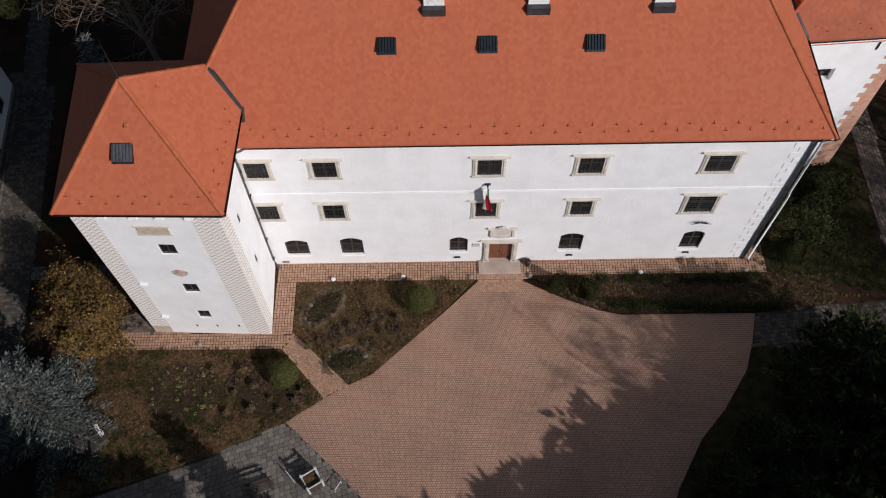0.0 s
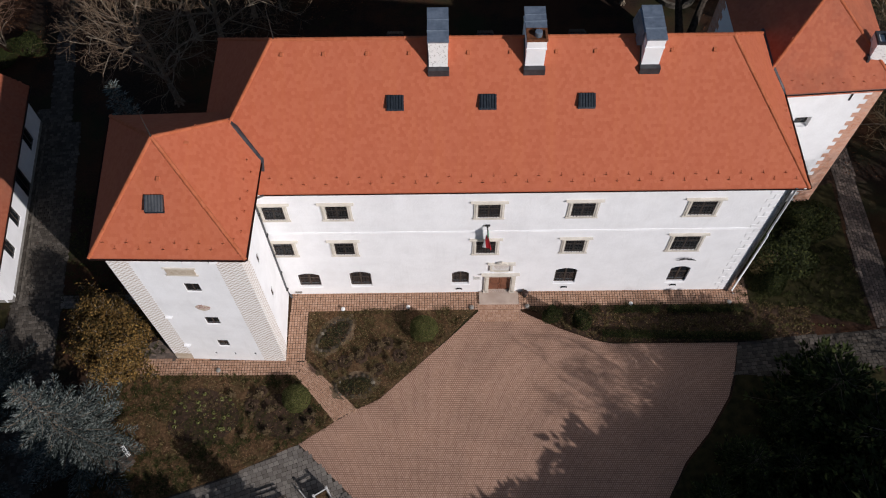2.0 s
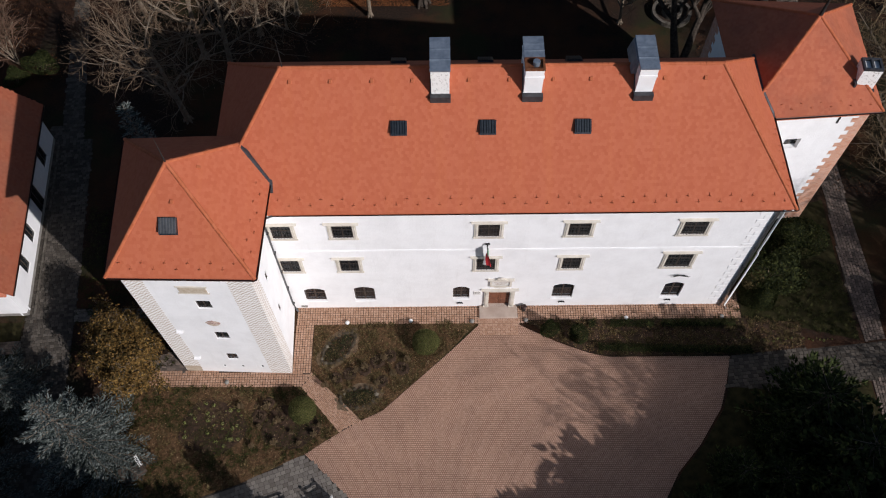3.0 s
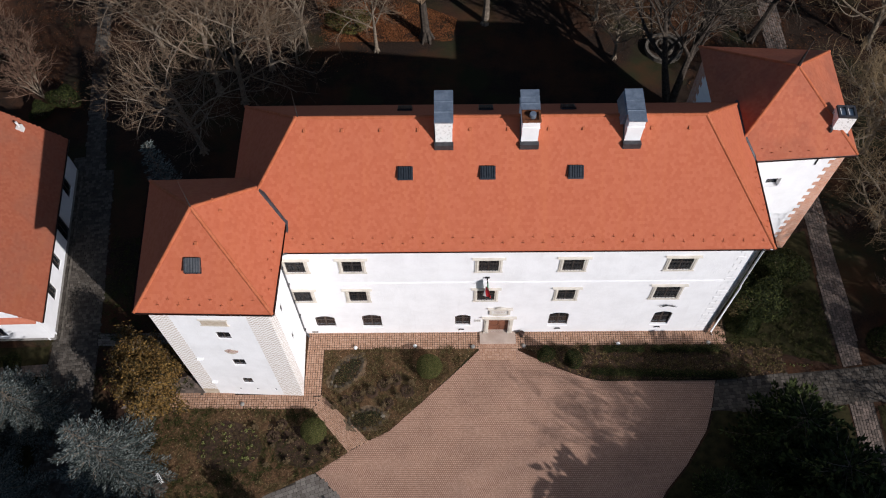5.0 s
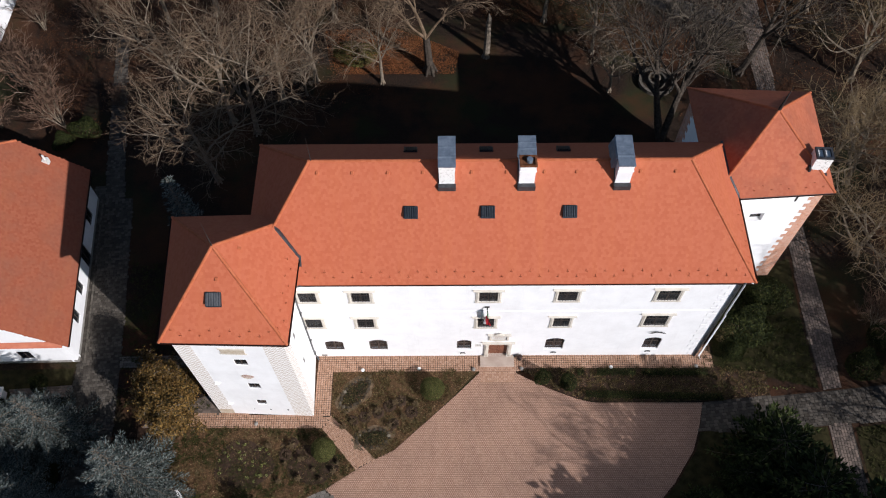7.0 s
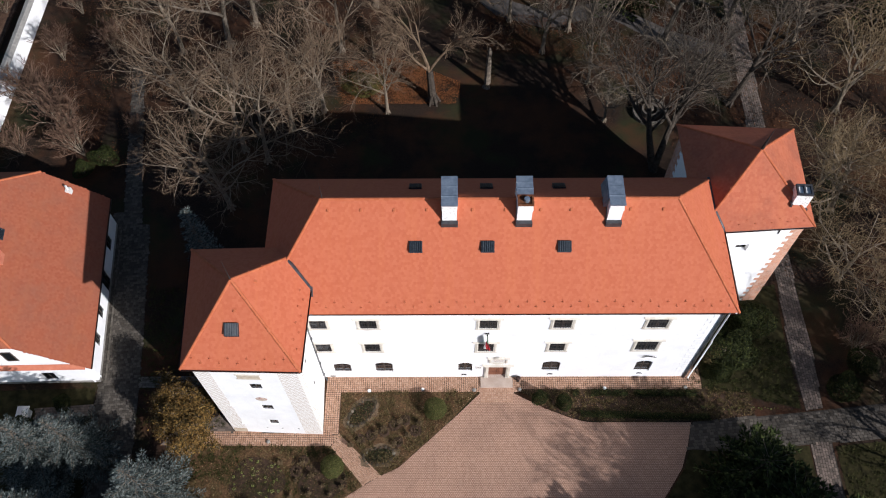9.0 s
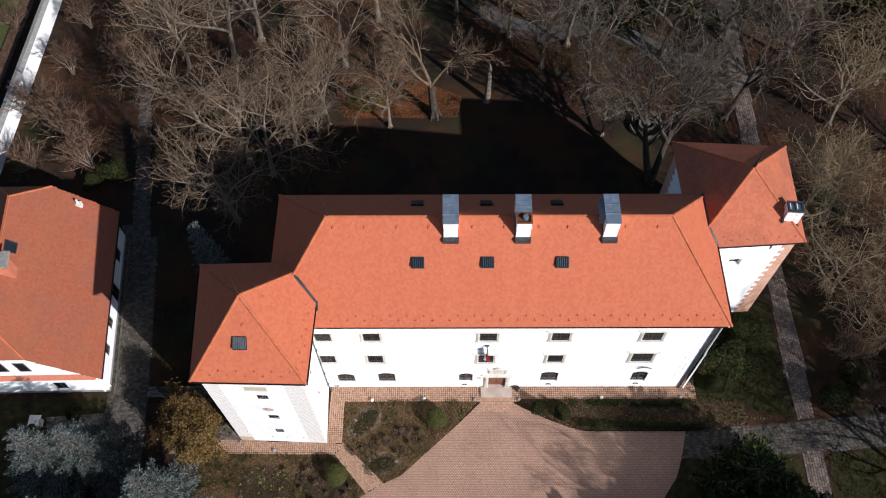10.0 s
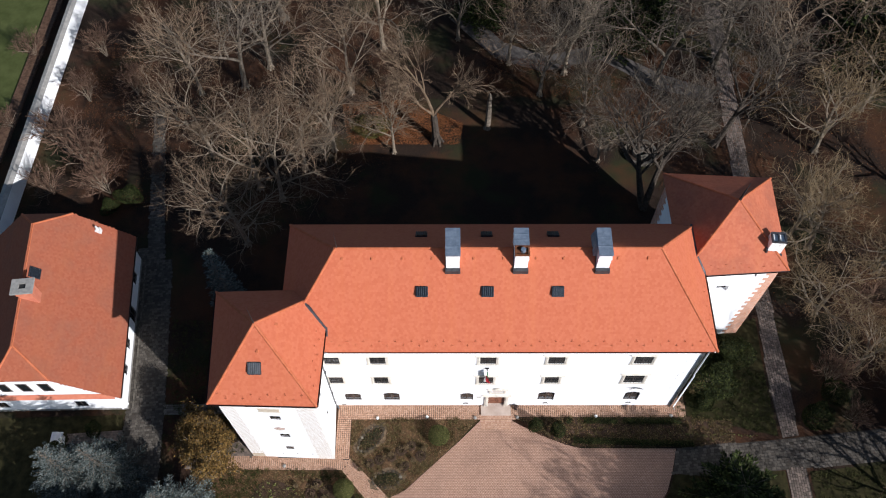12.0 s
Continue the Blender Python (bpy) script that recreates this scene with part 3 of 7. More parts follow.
for w in SIDE_WIN:
    plain_window(tower, ts, *w, d=0.06)
hip_roof(tower, [(-7.84, -5.22, TOP), (0.41, -5.42, TOP), (0.72, 4.45, TOP), (-8.46, 4.21, TOP)], [(-4.05, -0.48, 19.14)], TILE,
         [(0, 1, 4), (1, 2, 4), (2, 3, 4), (3, 0, 4)], hips=((4, 0), (4, 1), (4, 2), (4, 3)), label="red clay tile pyramid roof")
gutter(tower, (-7.84, -5.27, TOP - 0.06), (0.43, -5.47, TOP - 0.06))
gutter(tower, (0.46, -5.47, TOP - 0.06), (0.62, 0.9, TOP - 0.06))
gutter(tower, (-8.5, 4.2, TOP - 0.06), (-7.9, -5.25, TOP - 0.06))

# --- the tower behind the far corner ---
RW = [(30.2, 6.9), (38.42, 7.42), (38.7, 16.0), (30.05, 16.5)]
RTOP = 13.45
rear = thing("rear_tower", (34.5, 11.7, 0), "white rear tower with exposed brick corner and tile roof", "tower")
rf = wall_frame(RW[0], RW[1])
RWIN = [(3.5, 4.6, 9.35, 10.4)]
part("wall", wall_mesh(RW[0], RW[1], 0, RTOP - 0.1, 0.6, RWIN, 0.6), PLASTER, rear)
part("wall", wall_mesh(RW[1], RW[2], 0, RTOP - 0.1, 0.6, [], 0.6), PLASTER, rear)
part("wall", wall_mesh(RW[2], RW[3], 0, RTOP - 0.1, 0.6, [], 0.6), PLASTER, rear)
part("wall", wall_mesh(RW[3], RW[0], 0, RTOP - 0.1, 0.6, [], 0.6), PLASTER, rear)
for w in RWIN:
    plain_window(rear, rf, *w, d=0.35)
hip_roof(rear, [(29.75, 6.45, RTOP), (38.85, 7.03, RTOP), (39.14, 16.41, RTOP), (29.62, 16.96, RTOP)], [(34.45, 11.6, 17.25)], TILE_REAR,
         [(0, 1, 4), (1, 2, 4), (2, 3, 4), (3, 0, 4)], hips=((4, 0), (4, 1), (4, 2), (4, 3)), label="weathered red tile pyramid roof, twig shadows painted into its dark patches")
gutter(rear, (31.6, 6.5, RTOP - 0.06), (38.9, 6.97, RTOP - 0.06))

# --- the house beside the lane ---
SKEW = Matrix(((1, 0, 0, 0), (-0.086, 1, 0, 0), (0, 0, 1, 0), (0, 0, 0, 1)))  # the gable stands askew to the side wall
lh = Matrix.Translation((-19.75, -0.35, 0)) @ Matrix.Rotation(radians(5.96), 4, "Z") @ SKEW
house = thing("gabled_house", lh @ Matrix.Translation((-6.3, 8, 0)), "white house with half-hipped red tile roof", "house")
HE, HR, HH = 4.05, 10.85, 8.5


def lp(x, y, z):
    return tuple(lh @ Vector((x, y, z)))


def at2(x, y):
    return tuple((lh @ Vector((x, y, 0))).xy)


SIDE_OPEN = [(2.9, 3.9, 0.9, 2.7), (5.55, 6.6, 0.9, 2.7), (8.7, 10.1, 0.12, 2.7), (12.6, 13.9, 0.8, 2.7)]
GABLE_LOW = [(3.2, 4.3, 0.75, 2.25), (10.5, 11.5, 0.75, 2.25)]
GABLE_UP = [(4.8, 5.75, 5.05, 6.75), (6.65, 7.6, 5.05, 6.75), (8.45, 9.4, 5.05, 6.75)]
W = 12.6
part("wall", wall_mesh(at2(0, 0), at2(0, 16.1), 0, HE + 0.3, 0.5, SIDE_OPEN), PLASTER, house)
part("wall", wall_mesh(at2(-W, 0), at2(0, 0), 0, 3.4, 0.5, [(W - b, W - a, c, d) for a, b, c, d in GABLE_LOW]), PLASTER, house)
gable = Mesh().add([lp(0, 0, 3.4), lp(0, 0, HE + 0.3), lp(-3.98, 0, HH), lp(-W + 3.98, 0, HH), lp(-W, 0, HE + 0.3), lp(-W, 0, 3.4)], [(0, 1, 2, 3, 4, 5)])
part("gable", gable, PLASTER, house)
part("gable", Mesh().add([lp(0, 16.1, 0), lp(0, 16.1, HE + 0.3), lp(-3.98, 16.1, HH), lp(-W + 3.98, 16.1, HH), lp(-W, 16.1, HE + 0.3), lp(-W, 16.1, 0)], [(0, 1, 2, 3, 4, 5)]), PLASTER, house)
part("wall", wall_mesh(at2(-W, 16.1), at2(-W, 0), 0, HE + 0.3, 0.5, []), PLASTER, house)
# added black partitions give the house windows an unlit inside
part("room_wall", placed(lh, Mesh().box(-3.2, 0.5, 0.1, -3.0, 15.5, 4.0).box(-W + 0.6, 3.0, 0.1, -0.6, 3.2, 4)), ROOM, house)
band = Mesh().hull([lp(-W, -0.02, 3.6), lp(0.02, -0.02, 3.6), lp(0.02, -0.02, 4.1), lp(-W, -0.02, 4.1)], [lp(-W, -0.32, 3.58), lp(0.02, -0.32, 3.58), lp(0.02, -0.30, 3.66), lp(-W, -0.30, 3.66)])
part("pent_roof", band, RED_BAND, house, "narrow red tiled pent roof across the gable")
gm = lh @ Matrix.Translation((0, 0, 0))
for a, b, c, d in GABLE_LOW:
    plain_window(house, gm, -b, -a, c, d, d=0.05)
for a, b, c, d in GABLE_UP:
    w = part("window", placed(gm, Mesh().box(-b, -0.05, c, -b + 0.1, 0.05, d).box(-a - 0.1, -0.05, c, -a, 0.05, d).box(-b + 0.1, -0.05, c, -a - 0.1, 0.05, c + 0.1).box(-b + 0.1, -0.05, d - 0.1, -a - 0.1, 0.05, d)), WOOD_DARK, house, "dark attic window")
    part("pane", placed(gm, Mesh().box(-b + 0.09, -0.02, c + 0.09, -a - 0.09, -0.012, d - 0.09)), GLASS, w)
sm = lh @ Matrix.Rotation(radians(90), 4, "Z")
for w in SIDE_OPEN:
    plain_window(house, sm, *w, label="dark house opening with brown frame", d=0.08)
O = 0.64
hip_roof(house, [lp(O, -0.42, HE), lp(O, 16.5, HE), lp(-3.9, 16.5, HH), lp(-W + 3.9, 16.5, HH), lp(-W - O, 16.5, HE), lp(-W - O, -0.42, HE), lp(-W + 3.9, -0.42, HH), lp(-3.9, -0.42, HH)],
         [lp(-6.3, 1.86, HR), lp(-6.3, 13.9, HR)], TILE_OLD,
         [(0, 1, 2, 9, 8, 7), (4, 5, 6, 8, 9, 3), (6, 7, 8), (2, 3, 9)], hips=((8, 9), (7, 8), (6, 8), (2, 9), (3, 9)), label="weathered red tile half-hipped roof")
gutter(house, lp(O + 0.05, -0.42, HE - 0.05), lp(O + 0.05, 16.5, HE - 0.05))

# --- the long boundary wall ---
bw = Matrix.Translation((-36.35, 17.5, 0)) @ Matrix.Rotation(radians(-1.4), 4, "Z")
boundary = thing("boundary_wall", bw, "long white plastered boundary wall with grey coping", "wall", kind="structure")
part("wall_body", placed(bw, Mesh().box(-0.6, 0, 0, 0.2, 42, 2.3)), PLASTER, boundary)
part("coping", placed(bw, Mesh().hull([(-0.7, -0.05, 2.302), (0.26, -0.05, 2.302), (0.26, 42.05, 2.302), (-0.7, 42.05, 2.302)], [(-0.66, 0, 2.4), (-0.2, 0, 2.5), (-0.2, 42, 2.5), (-0.66, 42, 2.4)])), KERB, boundary)

# ---- ground ----
ground = new("ground", Mesh().add([(-700, -700, 0), (700, -700, 0), (700, 700, 0), (-700, 700, 0)], [(0, 1, 2, 3)]).data("ground", GROUND))
tagged(ground, "brown winter park ground with leaves and thin grass", "ground", kind="structure")


def sheet(name, poly, z, mat, label, category, thick=0.03):
    ob = part(name, Mesh().prism(poly, z - thick, z), mat, None)
    return tagged(ob, label, category, kind="structure")


PLAZA = [(13.3, -1.0), (16.15, -1.0), (16.2, -1.55), (18.85, -2.92), (20.97, -3.77), (22.4, -4.1), (31.0, -4.12), (30.4, -6.2), (29.7, -8.0), (27.9, -10.5), (26.2, -12.3), (24.4, -15.2), (23.0, -18.5), (22.0, -22.0), (21.0, -30), (11.0, -30), (9.0, -19.5), (6.04, -15.45), (4.32, -13.73), (1.28, -10.88), (3.58, -9.39), (4.93, -8.61), (6.48, -7.86), (8.57, -5.93), (11.11, -3.6), (13.2, -1.55)]
plaza = sheet("plaza", PLAZA, 0.035, PAVING, "forecourt of small pinkish concrete paving blocks", "paving")


def tile_grid(polys, size, mat, gap, name, parent, z, ang=0.0):
    m = Mesh()
    rnd = random.Random(3)
    for poly in polys:
        xs, ys = [p[0] for p in poly], [p[1] for p in poly]
        ox, oy = min(xs), min(ys)
        for i in range(int((max(xs) - ox) / size) + 1):
            for j in range(int((max(ys) - oy) / size) + 1):
                x, y = ox + i * size, oy + j * size
                if inside(x + size / 2, y + size / 2, poly):
                    h = z + rnd.uniform(-0.002, 0.003)
                    m.chamfer(x + gap / 2, y + gap / 2, z - 0.03, x + size - gap / 2, y + size - gap / 2, h, 0.008)
    return tagged(part(name, m, mat, parent), kind="stuff")


WALKS = [[(0.0, -1.4), (32.4, -1.4), (32.4, 0.0), (0.0, -0.01)], [(13.3, -2.35), (16.1, -2.35), (16.1, -1.42), (13.3, -1.42)], [(-0.03, -5.1), (1.29, -5.11), (1.29, -1.38), (0, -1.38)],
         [(-10.2, -6.0), (0.75, -6.11), (1.3, -5.11), (-10.2, -4.75)]]
walk_base = sheet("pavement", [(-10.2, -6.0), (0.75, -6.11), (1.29, -5.11), (1.29, -1.4), (32.4, -1.06), (32.4, 0.9), (31.02, 0.9), (31.02, -0.004), (-0.02, -0.004), (-0.02, -5.12), (-7.46, -4.82), (-7.7, -4.98), (-10.2, -4.98)], 0.02, JOINT, "reddish square paving slabs round the walls with dark joints", "pavement")
tile_grid(WALKS + [[(31.02, 0), (32.4, 0), (32.4, 0.9), (31.02, 0.9)]], 0.185, WALK_TILE, 0.03, "paving_slabs", walk_base, 0.045)
DIAG = [(0.75, -6.11), (1.29, -5.11), (4.93, -8.61), (3.58, -9.39)]
diag = sheet("garden_path", DIAG, 0.03, JOINT, "diagonal path of small reddish slabs with kerbs", "path")
for (ax, ay), (bx, by) in ((DIAG[0], DIAG[3]), (DIAG[1], DIAG[2])):
    out = Vector((by - ay, ax - bx, 0)).normalized() * 0.06
    ring = [(ax - out.x, ay - out.y), (bx - out.x, by - out.y), (bx + out.x, by + out.y), (ax + out.x, ay + out.y)]
    part("kerb", Mesh().prism(ring, 0.0, 0.075), WALK_TILE, diag, "narrow pinkish concrete kerb")


def laid_stones(poly, ang, w, h, gap, z, mat, name, parent, seed=1, jitter=0.15, single=None):
    """Stones laid in rows across a polygon, with uneven lengths and heights."""
    rnd = random.Random(seed)
    c, s = math.cos(ang), math.sin(ang)
    loc = [(x * c + y * s, -x * s + y * c) for x, y in poly]
    xs, ys = [p[0] for p in loc], [p[1] for p in loc]
    m = Mesh()
    y = min(ys)
    turn = Matrix.Rotation(ang, 4, "Z")
    block = Mesh().chamfer(-w / 2 + gap / 2, -h / 2 + gap / 2, -0.03, w / 2 - gap / 2, h / 2 - gap / 2, 0, 0.015).data("sett", SETT_OWN) if single else None
    while y < max(ys):
        x = min(xs) - rnd.uniform(0, w)
        while x < max(xs):
            ww = w * rnd.uniform(1 - jitter, 1 + jitter)
            mid = turn @ Vector((x + ww / 2, y + h / 2, z + rnd.uniform(-0.006, 0.006)))
            if single and inside(x + ww / 2, y + h / 2, loc) and inside(mid.x, mid.y, single):
                ob = part("sett", block, None, parent)
                ob.matrix_world = Matrix.Translation(mid) @ turn @ Matrix.Diagonal((ww / w, 1, 1, 1))
            elif inside(x + ww / 2, y + h / 2, loc):
                m.chamfer(x + gap / 2, y + gap / 2, z - 0.03, x + ww - gap / 2, y + h - gap / 2, z + rnd.uniform(-0.006, 0.006), 0.015, turn)
            x += ww
        y += h
    return tagged(part(name, m, mat, parent), kind="stuff")


laid_stones(DIAG, radians(-46), 0.2, 0.1, 0.012, 0.05, WALK_TILE, "paving_slabs", diag, 4)
LANE = [(-23.7, 36), (-21.66, 21.3), (-21.08, 17.1), (-22.0, 17.05), (-20.0, 0.8), (-19.75, -3.4), (-19.2, -9), (-18.8, -22), (-14.8, -22), (-15.75, -8.6), (-15.97, -4.4), (-16.8, 3.84), (-18.3, 15.7), (-19.1, 15.75), (-21.7, 31.2), (-22.3, 36)]
lane = sheet("lane", LANE, 0.015, SETT_JOINT, "narrow lane of worn grey setts", "lane")
laid_stones(LANE, radians(6), 0.3, 0.24, 0.025, 0.045, LANE_SETT, "setts", lane, 5)
GREY = [(1.28, -10.88), (4.32, -13.73), (6.04, -15.45), (9.0, -19.5), (-9.0, -19.5), (-10.0, -15.3), (-7.81, -14.53), (-2.76, -12.78)]
grey = sheet("stone_path", GREY, 0.015, SETT_JOINT, "path of grey rectangular stone setts", "path")
laid_stones(GREY, radians(19), 0.34, 0.28, 0.02, 0.045, SETT, "setts", grey, 6, single=[(-3.6, -13.3), (1.28, -11.2), (3.6, -13.0), (4.6, -14.2), (2.6, -15.6), (-3.0, -15.2)])
ROADR = [(31.06, -4.14), (40.6, -3.26), (50.56, -2.2), (75, 0.6), (75, -2.6), (49.77, -5.19), (36.44, -6.45), (33.0, -6.6), (30.42, -6.4)]
roadr = sheet("stone_path", ROADR, 0.016, SETT_JOINT, "path of grey stone setts leading off under trees", "path")
laid_stones(ROADR, radians(6), 0.36, 0.26, 0.03, 0.046, LANE_SETT, "setts", roadr, 7)
CROSS_N = [(40.9, -3.1), (40.6, 1.5), (40.9, 9.2), (41.5, 30), (42.5, 60), (44.4, 60), (43.4, 30), (42.5, 9), (42.6, 1.5), (42.35, -2.9)]
cross_n = sheet("footpath", CROSS_N, 0.015, SETT_JOINT, "narrow footpath of brownish setts", "path")
laid_stones(CROSS_N, radians(92), 0.3, 0.22, 0.03, 0.045, SETT_WARM, "setts", cross_n, 8)
CROSS_S = [(40.6, -6.0), (40.9, -22), (42.6, -22), (42.45, -5.85)]
cross_s = sheet("footpath", CROSS_S, 0.015, SETT_JOINT, "narrow footpath of brownish setts", "path")
laid_stones(CROSS_S, radians(90), 0.3, 0.22, 0.03, 0.045, SETT_WARM, "setts", cross_s, 9)
BED = [(1.3, -1.4), (7.8, -1.33), (13.12, -1.28), (11.0, -3.62), (8.5, -5.95), (6.42, -7.86), (4.93, -8.58), (3.27, -6.99), (1.31, -5.11)]
bed = sheet("flower_bed", BED, 0.043, SOIL, "brown flower bed with sparse winter growth", "flower bed", 0.06)
LAWN_W = [(-12.5, -6.02), (0.72, -6.13), (3.55, -9.4), (1.26, -10.86), (-2.78, -12.76), (-7.85, -14.5), (-12.5, -15.6)]
lawn_w = sheet("flower_bed", LAWN_W, 0.05, SOIL, "patchy bed of grass, soil and small plants", "flower bed", 0.05)
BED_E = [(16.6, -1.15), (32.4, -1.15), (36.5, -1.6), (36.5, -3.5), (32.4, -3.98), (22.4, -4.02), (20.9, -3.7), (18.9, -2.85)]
# darker than SOIL: part of the east bed's tree and hedge shade is in it
SOIL_DARK = plain("dark_bed_soil", (0.022, 0.014, 0.010), (0.085, 0.052, 0.034), 2.2, 0.95, bump=0.7, fine=20)
bed_e = sheet("flower_bed", BED_E, 0.06, SOIL_DARK, "flower bed with low shrubs, some shade put into its dark soil colour", "flower bed", 0.06)
part("lawn_far", Mesh().prism([(-70, 10), (-40.5, 25), (-39.0, 60), (-70, 60)], 0.0, 0.02), LAWN, None)
tagged(bpy.data.objects["lawn_far"], "green mown lawn beyond the boundary wall", "lawn", kind="structure")
# doorstep
step = thing("doorstep", (14.7, -0.5, 0), "broad pinkish stone doorstep before the entrance", "step")
part("slab", Mesh().chamfer(13.3, -1.02, 0, 16.08, -0.005, 0.17, 0.02), STEP_STONE, step)

STUB = [(-24.9, -2.85), (-24.7, -3.75), (-19.7, -3.4), (-19.85, -2.4)]
stub = sheet("house_path", STUB, 0.016, SETT_JOINT, "short brownish path to the house", "path")
laid_stones(STUB, radians(4), 0.3, 0.2, 0.02, 0.046, SETT_WARM, "setts", stub, 14)
STUB2 = [(-16.3, -0.95), (-9.5, -0.8), (-9.5, 0.0), (-16.6, 0.15)]
stub2 = sheet("side_path", STUB2, 0.016, SETT_JOINT, "short grey path from the lane to the tower", "path")
laid_stones(STUB2, radians(1), 0.3, 0.2, 0.02, 0.046, SETT, "setts", stub2, 15)
GRAVEL = plain("grey_gravel", (0.055, 0.048, 0.043), (0.12, 0.106, 0.096), 2.0, 0.95, bump=0.5)
sheet("gravel_walk", [(10.5, 50), (13.5, 50.5), (17.0, 46.0), (22.0, 43.8), (28.5, 45.6), (35.5, 40.8), (41, 38.5), (41, 36.5), (34.5, 38.6), (28.4, 43.2), (21.5, 41.3), (16.0, 43.4)], 0.02, GRAVEL, "grey gravel walk winding under the trees", "path")
BANK = plain("leaf_bank", (0.045, 0.025, 0.016), (0.12, 0.07, 0.045), 3.0, 0.95, bump=0.6)
sheet("leaf_bank", [(-41.0, 24), (-39.6, 24), (-38.3, 56), (-39.9, 56)], 0.25, BANK, "low bank of brown fallen leaves", "bank", 0.25)

APRON = [(-13.6, -6.0), (-10.22, -6.0), (-10.22, -4.96), (-7.5, -4.9), (-7.95, -3.2), (-12.5, -4.4)]
apron = sheet("stone_apron", APRON, 0.016, SETT_WARM, "brownish worn paving at the tower corner", "paving")
laid_stones(APRON, radians(0), 0.3, 0.2, 0.02, 0.04, SETT_WARM, "setts", apron, 16)
DARK_SOIL = plain("dug_soil", (0.022, 0.014, 0.010), (0.075, 0.046, 0.03), 5, 0.95, bump=0.7, fine=20)
for cx, cy, a, b, lab in ((-5.2, -8.95, 2.3, 1.9, "round dug bed with small spring plants"), (0.1, -9.0, 2.0, 1.5, "dug bed with pruned plants round the box ball")):
    sheet("dug_bed", [(cx + a * math.cos(w) * (1 + 0.08 * math.sin(3 * w + a)), cy + b * math.sin(w) * (1 + 0.07 * math.sin(4 * w))) for w in (2 * math.pi * k / 40 for k in range(40))], 0.08, DARK_SOIL, lab, "flower bed", 0.08)

# dark ground colour; under evergreens and spruces it also carries the trees' shade
DARK_TURF = plain("dark_turf", (0.012, 0.011, 0.004), (0.042, 0.036, 0.014), 1.4, 0.95, bump=0.6, fine=18)
sheet("turf", [(32.45, -0.9), (40.55, -3.0), (40.35, 1.5), (40.6, 9.0), (33.0, 6.8)], 0.012, DARK_TURF, "dark turf beside the footpath", "lawn", 0.012)
sheet("turf", [(30.5, -6.5), (40.5, -6.15), (40.7, -22), (22.2, -22), (23.2, -18.5), (24.6, -15.2), (26.4, -12.3), (28.1, -10.5), (29.9, -8.0)], 0.012, DARK_TURF, "turf under evergreens, their shade put into its dark colour", "lawn", 0.012)
sheet("turf", [(-36, -18), (-19.15, -18), (-19.4, -9), (-19.95, -3.4), (-20.05, -0.95), (-36, -1.4)], 0.012, DARK_TURF, "turf under spruces before the house, their shade put into its dark colour", "lawn", 0.012)
sheet("turf", [(42.7, -6.2), (56, -4.9), (56, -20), (42.9, -20)], 0.012, DARK_TURF, "dark turf beside the stone path", "lawn", 0.012)

# ---- parts of the buildings ----
SLOPE = (RIDGE_Z - EAVE) / 6.0


def roof_z(y):
    return EAVE + SLOPE * (y + 0.4)


def roof_frame(x, y, z, way, slope):
    """Local x along the eave, y up the slope, z off the roof; way: horizontal direction in which the roof rises."""
    up = Vector((way[0], way[1], slope)).normalized()
    along = Vector((up.y, -up.x, 0)).normalized()
    out = along.cross(up)
    m = Matrix((along, up, out)).transposed().to_4x4()
    m.translation = (x, y, z)
    return m


